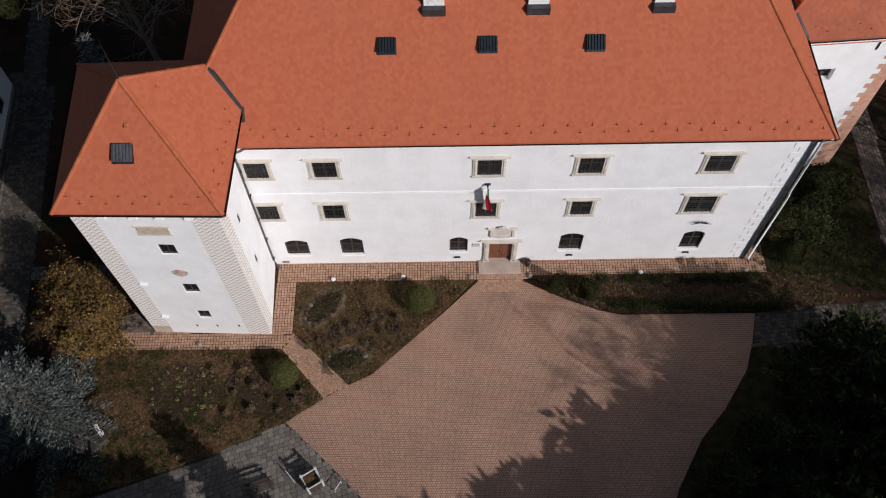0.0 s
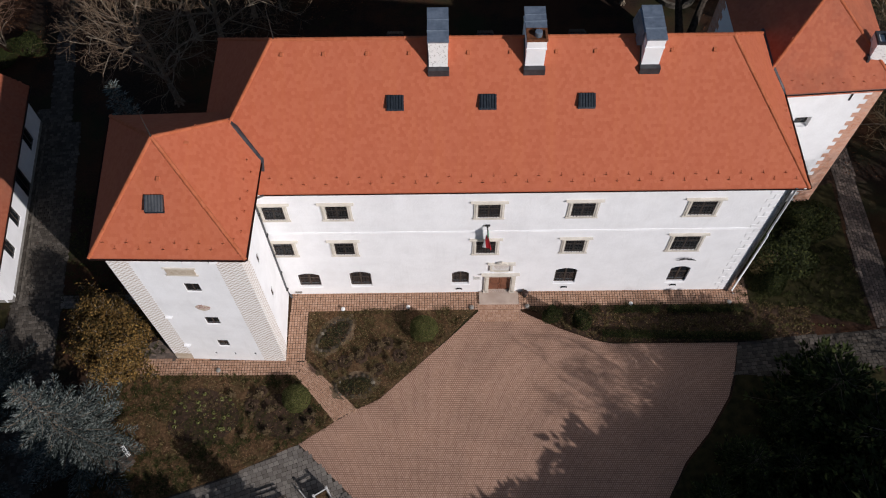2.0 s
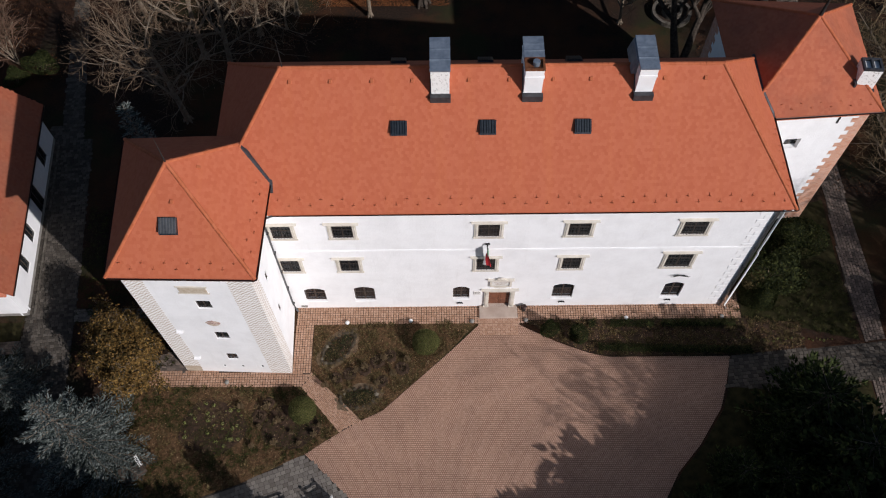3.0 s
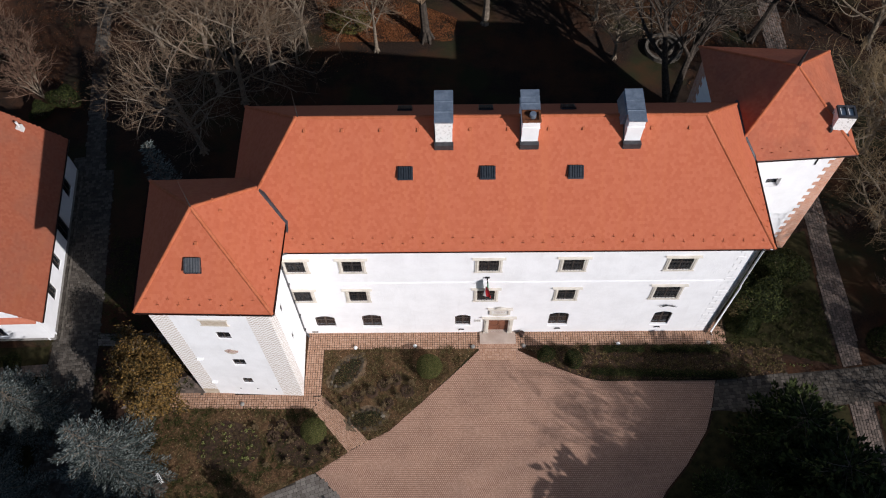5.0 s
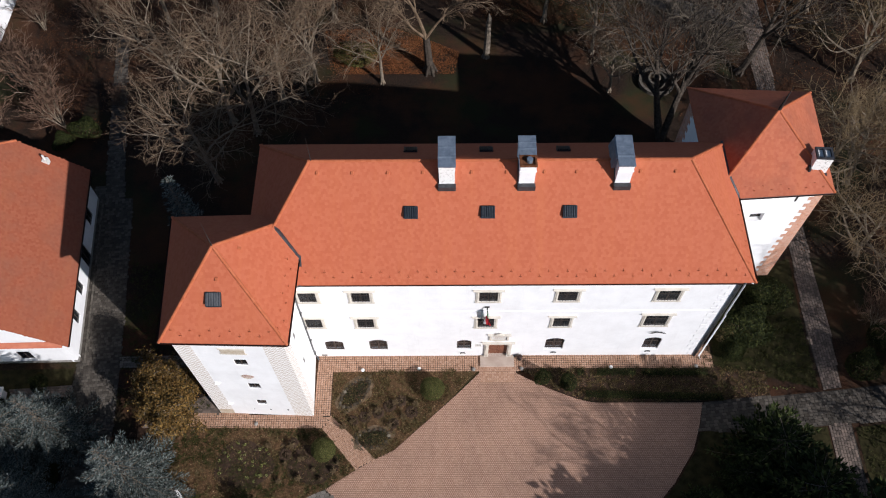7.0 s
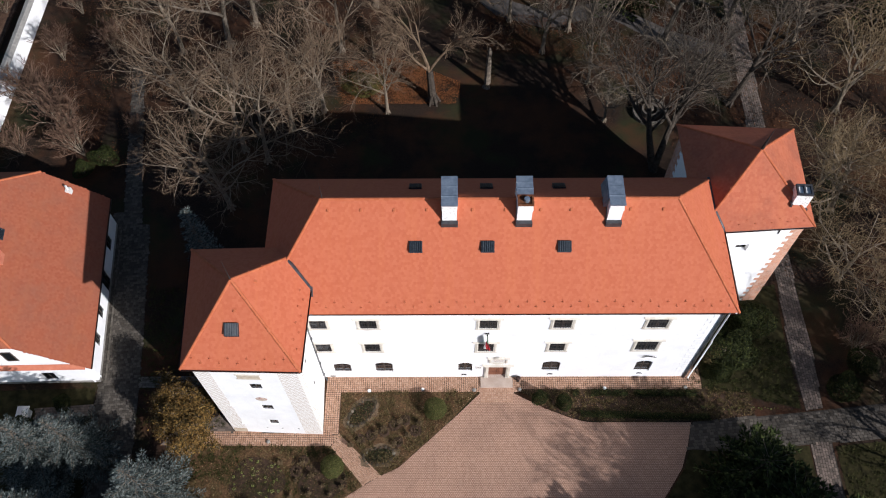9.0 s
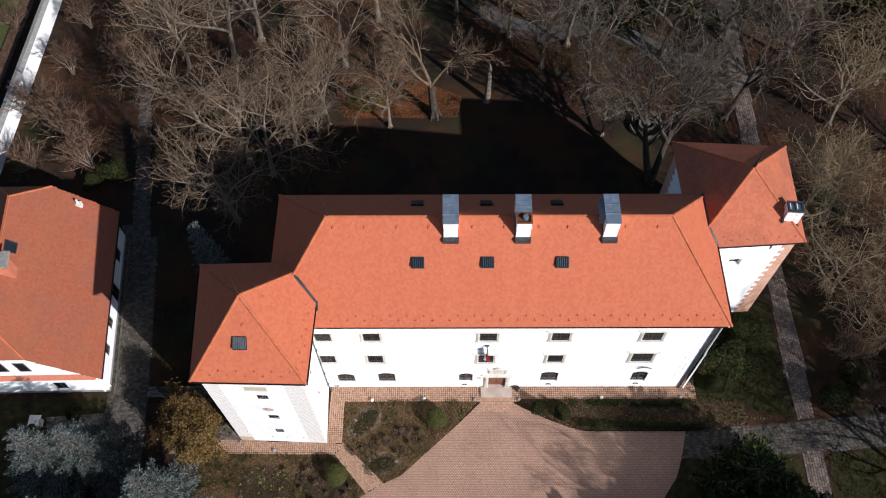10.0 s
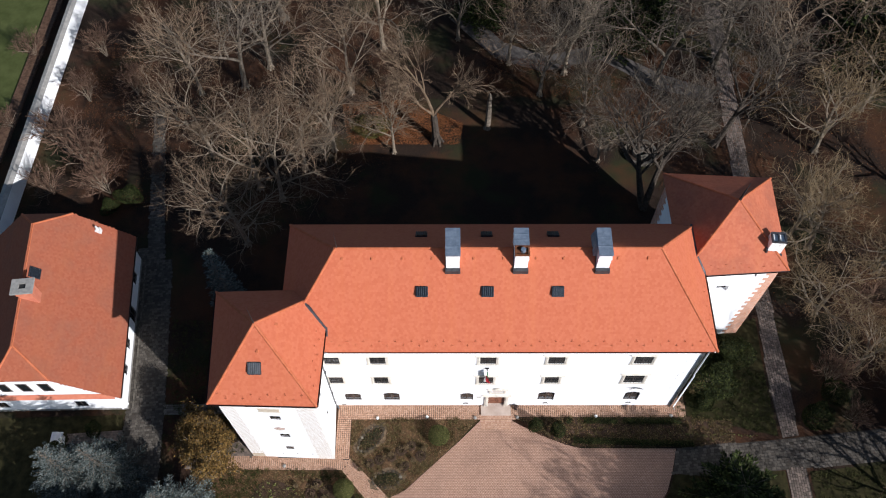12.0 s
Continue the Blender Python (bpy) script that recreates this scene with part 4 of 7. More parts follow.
def chimney(parent, x0, x1, y0, y1, base, top, kind):
    c = Mesh()
    c.chamfer(x0, y0, base, x1, y1, top, 0.02)
    c.chamfer(x0 - 0.04, y0 - 0.04, top - 0.62, x1 + 0.04, y1 + 0.04, top - 0.5, 0.02) if kind != "rough" else c.box(x0 - 0.02, y0 - 0.02, top - 0.55, x1 + 0.02, y0 + 0.2, top - 0.02)
    body = part("chimney", c, ROUGHCAST if kind == "rough" else PLASTER, parent, "white plastered chimney stack with sheet metal cover")
    f = Mesh().box(x0 - 0.07, y0 - 0.3, roof_z(y0 - 0.3) + 0.01, x1 + 0.07, y0 - 0.001, roof_z(y0) + 0.16)
    f.hull([(x0 - 0.07, y0, roof_z(y0)), (x0 - 0.002, y0, roof_z(y0)), (x0 - 0.002, 5.5, roof_z(5.5)), (x0 - 0.07, 5.5, roof_z(5.5))], [(x0 - 0.07, y0, roof_z(y0) + 0.12), (x0 - 0.002, y0, roof_z(y0) + 0.12), (x0 - 0.002, 5.5, roof_z(5.5) + 0.12), (x0 - 0.07, 5.5, roof_z(5.5) + 0.12)])
    part("flashing", f, FLASHING, body, "dark lead flashing")
    yc = y0 + 0.85 if kind == "rusty" else y0 - 0.05
    cap = Mesh().hull([(x0 - 0.06, yc, top + 0.004), (x1 + 0.06, yc, top + 0.004), (x1 + 0.06, y1 + 0.06, top + 0.004), (x0 - 0.06, y1 + 0.06, top + 0.004)],
                      [(x0 - 0.06, yc, top + 0.1), (x1 + 0.06, yc, top + 0.1), (x1 + 0.06, y1 + 0.06, top + 0.16), (x0 - 0.06, y1 + 0.06, top + 0.16)])
    for k in (0.33, 0.66):
        y = yc + (y1 - yc) * k
        cap.box(x0 - 0.065, y - 0.015, top + 0.1, x1 + 0.065, y + 0.015, top + 0.175)
    part("cap", cap, ZINC, body, "blue-grey sheet metal chimney cap")
    if kind == "rusty":
        tray = Mesh()
        for a in ((x0 - 0.05, y0 - 0.05, x1 + 0.05, y0 + 0.08), (x0 - 0.05, y0 + 0.72, x1 + 0.05, y0 + 0.84), (x0 - 0.05, y0 + 0.08, x0 + 0.08, y0 + 0.72), (x1 - 0.08, y0 + 0.08, x1 + 0.05, y0 + 0.72)):
            tray.box(a[0], a[1], top + 0.004, a[2], a[3], top + 0.14)
        tray.box(x0 + 0.08, y0 + 0.08, top + 0.004, x1 - 0.08, y0 + 0.72, top + 0.03)
        part("tray", tray, RUST, body, "rusty iron chimney tray")
        cx, cy = (x0 + x1) / 2 + 0.08, y0 + 0.4
        part("flue_pot", Mesh().tube([(cx, cy, top + 0.03), (cx, cy, top + 0.32), (cx, cy, top + 0.34), (cx, cy, top + 0.1)], [0.2, 0.2, 0.15, 0.14], 14), ZINC, body, "round metal flue pot")
    if kind == "hood":
        part("side_hood", Mesh().hull([(x0 - 0.35, y0 + 0.5, top - 0.9), (x0 - 0.05, y0 + 0.5, top - 0.9), (x0 - 0.05, y1, top - 0.9), (x0 - 0.35, y1, top - 0.9)], [(x0 - 0.12, y0 + 0.6, top), (x0 - 0.05, y0 + 0.6, top), (x0 - 0.05, y1, top), (x0 - 0.12, y1, top)]), ZINC, body, "grey sheet metal side hood")


def roughcast_material():
    n = Nodes("cracked_whitewash", 0.9)
    crack = n.ramp(n.noise(7, 6, 0.7), [(0.55, (0, 0, 0)), (0.62, (1, 1, 1))])
    n.color(n.mix(n.math("MULTIPLY", crack, 0.8), (0.78, 0.77, 0.74), (0.28, 0.25, 0.22))).bump(crack, -0.5, 0.03)
    return n.mat


ROUGHCAST = roughcast_material()
for x0, x1, kind in ((10.15, 11.18, "rough"), (15.38, 16.41, "rusty"), (21.7, 22.68, "hood")):
    chimney(castle, x0, x1, 4.42, 6.75, 17.4, 20.48, kind)


def roof_hatch(parent, m, w=0.95, h=0.85, label="dark metal roof hatch with a ribbed lid", lid_mat=None):
    f = Mesh()
    for a in ((0, 0, w, 0.16), (0, h - 0.06, w, h), (0, 0.16, 0.05, h - 0.06), (w - 0.05, 0.16, w, h - 0.06)):
        f.box(a[0], a[1], -0.02, a[2], a[3], 0.09)
    frame_ = part("roof_hatch", placed(m, f), HATCH, parent, label)
    lid = Mesh()
    cols = []
    for k in range(6):
        x = 0.02 + (w - 0.04) * k / 6
        q = (w - 0.04) / 6
        cols += [(x, 0.0), (x + q * 0.3, 0.0), (x + q * 0.42, 0.045), (x + q * 0.85, 0.045)]
    cols.append((w - 0.02, 0.0))
    top_ = [(x, 0.12, 0.25 + e) for x, e in cols] + [(x, h + 0.02, 0.11 + e) for x, e in cols]
    n_ = len(cols)
    lid.add(top_ + [(x, y, z - 0.03 if i % n_ in (0, n_ - 1) else z - 0.02) for i, (x, y, z) in enumerate(top_)],
            [(i, i + 1, n_ + i + 1, n_ + i) for i in range(n_ - 1)] + [(2 * n_ + i + 1, 2 * n_ + i, 3 * n_ + i, 3 * n_ + i + 1) for i in range(n_ - 1)] + [(i + 1, i, 2 * n_ + i, 2 * n_ + i + 1) for i in range(n_ - 1)])
    part("lid", placed(m, lid), lid_mat or HATCH, frame_)
    part("cheek", placed(m, Mesh().hull([(0.005, 0.14, 0.09), (0.03, 0.14, 0.09), (0.03, h, 0.09), (0.005, h, 0.09)], [(0.005, 0.14, 0.24), (0.03, 0.14, 0.24), (0.03, h, 0.1), (0.005, h, 0.1)])), HATCH, frame_)
    part("cheek", placed(m, Mesh().hull([(w - 0.03, 0.14, 0.09), (w - 0.005, 0.14, 0.09), (w - 0.005, h, 0.09), (w - 0.03, h, 0.09)], [(w - 0.03, 0.14, 0.24), (w - 0.005, 0.14, 0.24), (w - 0.005, h, 0.1), (w - 0.03, h, 0.1)])), HATCH, frame_)


for x in (7.78, 12.9, 18.36):
    roof_hatch(castle, roof_frame(x, 2.82, roof_z(2.82) + 0.03, (0, 1), SLOPE))
for x in (8.6, 13.9, 19.3):
    roof_hatch(castle, roof_frame(x, 8.75, RIDGE_Z - SLOPE * (8.75 - 5.6) + 0.03, (0, -1), SLOPE))
ft = Vector((-4.05, -0.48, 19.14)) - Vector((-3.7, -5.31, TOP))
roof_hatch(tower, roof_frame(-4.62, -3.5, TOP + 0.852 * 1.79 + 0.03, (0, 1), 0.852), label="dark metal roof hatch left ajar", lid_mat=PIPE_GREY, w=1.0, h=0.95)


def guard_mesh():
    m = Mesh()
    m.box(-0.012, 0.0, 0.02, 0.012, 0.16, 0.035)
    m.tube([(-0.06, 0, 0.03), (-0.05, -0.005, 0.1), (0, -0.01, 0.13), (0.05, -0.005, 0.1), (0.06, 0, 0.03)], 0.016, 5)
    return m.data("snow_guard", RIDGE)


GUARD = guard_mesh()


def guards(parent, p, q, way, slope, first=0.45, step=1.27):
    """Two staggered rows of snow guards above an eave from p to q."""
    p, q = Vector(p), Vector(q)
    along, rise = (q - p).normalized(), Vector((way[0], way[1], slope))
    d, k = first, 0
    while d < (q - p).length - 0.4:
        at = p + along * d + rise * (0.36 if k % 2 else 0.62)
        ob = part("snow_guard", GUARD, None, parent)
        ob.matrix_world = roof_frame(*at, way, slope)
        d, k = d + step / 2, k + 1


guards(castle, (0.6, -0.4, EAVE), (31.5, -0.4, EAVE), (0, 1), SLOPE)
guards(castle, (31.68, 0.0, EAVE), (31.68, 6.0, EAVE), (-1, 0), (RIDGE_Z - EAVE) / 4.98, 0.7)
guards(tower, (-7.5, -5.23, TOP), (0.2, -5.42, TOP), (0, 1), 0.86, 0.5)
guards(tower, (0.42, -5.2, TOP), (0.6, 1.2, TOP), (-1, 0.03), 0.9, 0.6)
guards(rear, (31.9, 6.58, RTOP), (38.7, 7.02, RTOP), (-0.07, 1), 0.72, 0.4)


def vent_mesh():
    m = Mesh().hull([(-0.1, -0.02, 0.02), (0.1, -0.02, 0.02), (0.1, 0.22, 0.02), (-0.1, 0.22, 0.02)], [(-0.08, 0.0, 0.12), (0.08, 0.0, 0.12), (0.08, 0.2, 0.05), (-0.08, 0.2, 0.05)])
    return m.data("vent_tile", RIDGE)


VENT = vent_mesh()
for x in (2.13, 4.43, 6.79, 9.09, 12.3, 14.6, 17.1, 19.22, 23.4, 25.71):
    ob = part("vent_tile", VENT, None, castle)
    ob.matrix_world = roof_frame(x, 4.95, roof_z(4.95) + 0.01, (0, 1), SLOPE)
for x, y, z, w, s in ((-3.85, -2.2, 17.64, (0, 1), 0.852), (-2.6, 0.0, 17.8, (-1, 0), 0.9), (34.6, 10.6, 16.1, (0, 1), 0.74)):
    ob = part("vent_tile", VENT, None, tower if x < 0 else rear)
    ob.matrix_world = roof_frame(x, y, z + 0.05, w, s)

# lead valleys where the roofs meet
v = Mesh().hull([(-1.12, 2.62, 16.3), (-0.55, 2.3, 16.1), (0.72, 1.0, 14.7), (0.16, 0.98, 14.7)], [(-1.12, 2.62, 16.7), (-0.55, 2.3, 16.46), (0.72, 1.0, 15.14), (0.18, 1.0, 15.17)])
part("valley", v, FLASHING, tower, "dark lead valley gutter between the roofs")
part("valley_box", Mesh().hull([(0.3, 0.5, 14.3), (0.78, 0.5, 14.3), (0.78, 1.02, 14.8), (0.3, 1.02, 14.8)], [(0.3, 0.5, 14.68), (0.78, 0.5, 14.68), (0.78, 1.02, 15.16), (0.3, 1.02, 15.16)]), FLASHING, tower, "lead box at the valley foot")
part("valley", Mesh().tube([(31.72, 6.5, 13.48), (31.68, 6.78, 13.63), (31.02, 7.87, 14.44), (31.0, 10.9, 14.46)], 0.12, 7), FLASHING, rear, "dark lead valley gutter between the roofs")


def rod(parent, at, h, lean=(0, 0), r=0.02, ball=0.06):
    x, y, z = at
    m = Mesh().tube([(x, y, z - 0.1), (x, y, z + 0.15), (x + lean[0] * 0.5, y + lean[1] * 0.5, z + h * 0.6), (x + lean[0], y + lean[1], z + h)], [ball, ball, r, r * 0.4], 8)
    part("finial", m, IRON, parent, "thin dark lightning rod")


rod(tower, (-4.05, -0.48, 19.2), 2.6, r=0.014, ball=0.05)
rod(castle, (1.75, 5.6, 19.75), 2.4, r=0.012, ball=0.04)
rod(rear, (34.45, 11.6, 17.3), 2.3, (0.15, 0), r=0.05, ball=0.12)


def downpipe(parent, path, r, mat, label):
    part("downpipe", Mesh().tube(path, r, 10), mat, parent, label, smooth=True)


downpipe(castle, [(0.6, -0.42, 13.5), (0.25, -0.3, 13.1), (-0.2, -0.16, 12.7), (-0.2, -0.16, 1.2), (-0.08, -0.2, 0.25), (0.05, -0.32, 0.06)], 0.075, PIPE_GREY, "dark grey zinc downpipe in the corner")
downpipe(castle, [(31.0, -0.42, 13.5), (30.92, -0.12, 13.0), (30.92, -0.12, 0.06)], 0.085, PIPE_GREY, "dark grey zinc downpipe")
downpipe(castle, [(31.5, -0.42, 13.5), (31.2, -0.16, 13.0), (31.2, -0.16, 8.0), (31.24, -0.2, 7.9), (31.24, -0.2, 0.3), (31.34, -0.4, 0.08)], 0.07, PIPE_WHITE, "white painted downpipe")
for z in (1.0, 3.5, 6.0, 8.5, 11.0):
    part("pipe_clip", Mesh().box(-0.3, -0.26, z, -0.1, -0.001, z + 0.04), IRON, castle)
    part("pipe_clip", Mesh().box(30.82, -0.22, z, 31.02, -0.001, z + 0.04), IRON, castle)

# scratched quoins on the free corner of the wing
zq, k = 0.1, 0
while zq < 13.0:
    wq = 0.85 if k % 2 else 0.5
    part("quoin", Mesh().box(30.8 - wq, -0.022, zq + 0.018, 30.83, -0.001, zq + 0.462), PLASTER, castle)
    zq, k = zq + 0.49, k + 1

# entrance
portal = Mesh()
for a, b in ((13.62, 13.945), (15.455, 15.78)):
    portal.box(a, -0.12, 0.17, b, 0.1, 2.5).box(a + 0.08, -0.16, 0.3, b - 0.08, -0.12, 2.4).box(a - 0.03, -0.16, 0.17, b + 0.03, -0.001, 0.42)
portal.box(13.6, -0.13, 2.504, 15.8, 0.1, 2.7)
portal.hull([(13.57, -0.13, 2.7), (15.83, -0.13, 2.7), (15.83, 0, 2.7), (13.57, 0, 2.7)], [(13.38, -0.22, 2.8), (16.02, -0.22, 2.8), (16.02, 0, 2.8), (13.38, 0, 2.8)])
portal.box(13.38, -0.22, 2.802, 16.02, 0, 2.85)
door = part("portal", portal, STONE, castle, "cream stone door surround with a moulded cornice")
part("threshold", Mesh().box(13.95, -0.004, 0.16, 15.45, 0.5, 0.19), STEP_STONE, door)
for a, b in ((13.96, 14.69), (14.71, 15.44)):
    leaf = Mesh().box(a, 0.14, 0.2, b, 0.2, 2.49)
    for z0, z1 in ((0.35, 1.0), (1.15, 1.7), (1.85, 2.35)):
        leaf.chamfer(a + 0.12, z0, 0, b - 0.12, z1, 0.03, 0.02, Matrix.Translation((0, 0.14, 0)) @ Matrix.Rotation(radians(90), 4, "X"))
    part("door_leaf", leaf, WOOD_DOOR, door, "reddish brown panelled door leaf")
part("door_handle", Mesh().tube([(14.66, 0.12, 1.2), (14.66, 0.06, 1.2), (14.56, 0.06, 1.2)], 0.015, 6), IRON, door)
plaque = Mesh().box(14.1, -0.06, 3.42, 15.3, -0.001, 4.1)
part("tablet", plaque, PLAQUE, castle, "pale inscribed stone tablet over the door")
frame_t = Mesh()
for a in ((13.93, 3.36, 14.09, 4.16), (15.31, 3.36, 15.47, 4.16)):
    frame_t.box(a[0], -0.12, a[1], a[2], -0.001, a[3])
frame_t.box(13.9, -0.14, 4.162, 15.5, -0.001, 4.3).box(13.78, -0.2, 4.302, 15.62, -0.001, 4.38).box(13.95, -0.1, 3.28, 15.45, -0.001, 3.358)
frame_t.tube([(14.35, -0.14, 4.38), (14.5, -0.14, 4.52), (14.7, -0.14, 4.6), (14.9, -0.14, 4.52), (15.05, -0.14, 4.38)], 0.07, 6)
frame_t.hull([(14.4, -0.12, 3.2), (15.0, -0.12, 3.2), (15.0, 0, 3.2), (14.4, 0, 3.2)], [(14.2, -0.12, 3.278), (15.2, -0.12, 3.278), (15.2, 0, 3.278), (14.2, 0, 3.278)])
part("tablet_frame", frame_t, STONE, castle, "carved stone frame with a small pediment")
for k in range(4):
    part("inscription_line", Mesh().box(14.22 + 0.04 * k, -0.066, 3.92 - 0.12 * k, 15.18 - 0.05 * k, -0.061, 3.955 - 0.12 * k), STEP_STONE, castle)
sign = part("name_plate", Mesh().box(12.86, -0.04, 2.0, 13.36, -0.001, 2.46), PLAQUE, castle, "small pale plate beside the door")
for k in range(3):
    part("sign_line", Mesh().box(12.93, -0.046, 2.34 - 0.1 * k, 13.29, -0.041, 2.37 - 0.1 * k), KERB, sign)
for x, z in ((11.88, 0.64), (19.28, 0.72), (26.94, 0.87)):
    vent_arch = Mesh().tube([(x - 0.2, -0.03, z - 0.1), (x - 0.18, -0.05, z + 0.06), (x, -0.06, z + 0.12), (x + 0.18, -0.05, z + 0.06), (x + 0.2, -0.03, z - 0.1)], 0.035, 6)
    part("cellar_vent", vent_arch.box(x - 0.17, -0.02, z - 0.12, x + 0.17, -0.002, z + 0.08), ROOM, castle, "small dark cellar vent")
part("wall_box", Mesh().box(0.3, -0.08, 0.28, 0.75, -0.001, 0.45), KERB, castle)
# wrought iron rays on the wall
rays = Mesh()
for k in range(7):
    a = math.pi * (0.12 + 0.76 * k / 6)
    x, z = 26.95 + 0.62 * math.cos(a), 4.55 + 0.45 * math.sin(a)
    rays.tube([(26.95 + 0.12 * math.cos(a), -0.05, 4.55 + 0.06 * math.sin(a)), (x, -0.2, z), (x + 0.1 * math.cos(a), -0.12, z - 0.1)], [0.03, 0.02, 0.012], 5)
part("wall_ornament", rays, IRON, castle, "dark wrought iron rays fixed to the wall")

# flag over the door
flag = thing("wall_flag", (13.55, -0.1, 9.3), "red, white and green flag hanging from a wall bracket", "flag")
part("bracket", Mesh().box(13.4, -0.1, 9.2, 13.72, -0.001, 9.3).box(13.5, -0.24, 9.2, 13.6, -0.1, 9.36), IRON, flag)
part("pole", Mesh().tube([(13.56, -0.2, 9.25), (13.53, -0.8, 9.0)], [0.03, 0.022], 8).tube([(13.53, -0.8, 9.0), (13.528, -0.86, 8.97)], 0.04, 8), IRON, flag, "dark flag pole")
FLAG_MATS = [plain("flag_" + n, tuple(0.85 * v for v in c), c, 3, 0.8) for n, c in (("red", (0.55, 0.03, 0.04)), ("white", (0.75, 0.75, 0.74)), ("green", (0.05, 0.20, 0.08)))]
for i in range(3):
    m = Mesh()
    rows, cols = 14, 4
    for r in range(rows + 1):
        for c in range(cols + 1):
            w = (i + c / cols) / 3
            z = 9.2 - 0.2 * w - 1.85 * r / rows
            fold = 0.22 * math.sin(7.5 * w + 1.2 * r / rows) * (0.35 + 0.8 * r / rows)
            m.v.append((13.54 + fold + 0.18 * (w - 0.5) * r / rows, -0.26 - 0.52 * w * (1 - 0.35 * r / rows), z))
    for r in range(rows):
        for c in range(cols):
            a = r * (cols + 1) + c
            m.f.append((a, a + 1, a + cols + 2, a + cols + 1))
    part("flag_stripe", m, FLAG_MATS[(2, 1, 0)[i]], flag, smooth=True)

# tower front
def on_tower(mesh):
    return placed(tf, mesh)


part("scratched_band", on_tower(Mesh().box(0.02, -0.006, 0.55, 1.2, -0.001, 14.35)), SGRAFFITO, tower, "band of brown scratched chain ornament")
part("scratched_band", on_tower(Mesh().box(6.0, -0.006, 0.05, 7.43, -0.001, 14.35)), SGRAFFITO, tower)
part("scratched_band", placed(ts, Mesh().box(0.006, -0.006, 0.05, 1.15, -0.001, 14.35)), SGRAFFITO, tower)
part("bare_plinth", on_tower(Mesh().box(0.02, -0.008, 0.0, 1.15, -0.001, 0.95)), PANEL, tower, "bare worn render at the corner foot")
pan = Mesh().box(3.0, -0.05, 12.5, 4.62, -0.001, 13.2)
part("stone_panel", on_tower(pan), PANEL, tower, "weathered carved stone panel")
part("panel_frame", on_tower(Mesh().box(2.9, -0.07, 12.42, 4.72, -0.001, 12.498).box(2.9, -0.07, 13.202, 4.72, -0.001, 13.28)), STONE, tower)
rnd = random.Random(11)
for k in range(26):
    a, r = rnd.uniform(0, 2 * math.pi), math.sqrt(rnd.random())
    x, z = 3.85 + 0.36 * r * math.cos(a), 8.25 + 0.3 * r * math.sin(a)
    s = rnd.uniform(0.07, 0.13)
    part("brick", on_tower(Mesh().chamfer(-s, -s * 0.6, 0, s, s * 0.6, rnd.uniform(0.012, 0.035), 0.012, Matrix.Translation((x, 0, z)) @ Matrix.Rotation(radians(90), 4, "X") @ Matrix.Rotation(rnd.uniform(-0.6, 0.6), 4, "Z"))), RUBBLE, tower)
part("bare_masonry", on_tower(Mesh().prism([(3.85 + 0.43 * math.cos(a) * (1 + 0.1 * math.sin(5 * a)), 8.25 + 0.37 * math.sin(a) * (1 + 0.12 * math.sin(3 * a))) for a in (2 * math.pi * i / 24 for i in range(24))], 0.001, 0.008, Matrix.Rotation(radians(90), 4, "X"))), PANEL, tower, "patch of bare masonry in the plaster")
for u, z in ((1.62, 14.1), (3.2, 14.1), (4.5, 14.1), (5.95, 14.1), (1.4, 6.85), (1.35, 2.5)):
    part("corbel", on_tower(Mesh().hull([(u - 0.16, -0.001, z - 0.2), (u + 0.16, -0.001, z - 0.2), (u + 0.22, -0.001, z + 0.08), (u - 0.22, -0.001, z + 0.08)], [(u - 0.15, -0.04, z - 0.18), (u + 0.15, -0.04, z - 0.18), (u + 0.19, -0.18, z + 0.05), (u - 0.19, -0.18, z + 0.05)])), PLASTER, tower, "small plastered corbel")

# rear tower: brick corner, chimney
rnd = random.Random(12)
z, k = 0.0, 0
L_R = math.hypot(RW[1][0] - RW[0][0], RW[1][1] - RW[0][1])
rs = wall_frame(RW[3], RW[0])
rm = wall_frame(RW[1], RW[2])
while z < 12.9:
    w = (1.5 if k % 2 else 1.15) - 0.045 * z
    part("brick_course", placed(rf, Mesh().box(L_R - w, -0.012, z + 0.004, L_R + 0.012, -0.001, z + 0.43)), BRICK, rear)
    part("brick_course", placed(rm, Mesh().box(0.0, -0.012, z + 0.004, w, -0.001, z + 0.43)), BRICK, rear)
    part("brick_course", placed(rs, Mesh().box(0.0, -0.012, z + 0.004, w + 0.4, -0.001, z + 0.43)), BRICK, rear)
    z, k = z + 0.44, k + 1
part("cornice_band", placed(rf, Mesh().box(0.5, -0.03, 12.55, L_R, -0.002, 12.62)), RED_BAND, rear)
part("wall_anchor", placed(rf, Mesh().box(6.3, -0.04, 11.9, 6.42, -0.001, 12.5)), IRON, rear)
chm = Matrix.Translation((37.55, 8.75, 0)) @ Matrix.Rotation(radians(-4), 4, "Z")
stack = part("chimney", placed(chm, Mesh().chamfer(-0.6, -0.5, 13.6, 0.6, 0.5, 15.75, 0.02)), ROUGHCAST, rear, "white plastered chimney with open brick top")
rim = Mesh()
for a in ((-0.6, -0.5, 0.6, -0.36), (-0.6, 0.36, 0.6, 0.5), (-0.6, -0.36, -0.46, 0.36), (0.46, -0.36, 0.6, 0.36), (-0.06, -0.36, 0.06, 0.36)):
    rim.box(a[0], a[1], 15.752, a[2], a[3], 15.93)
part("rim", placed(chm, rim), FLASHING, stack, "dark sooty brick rim")
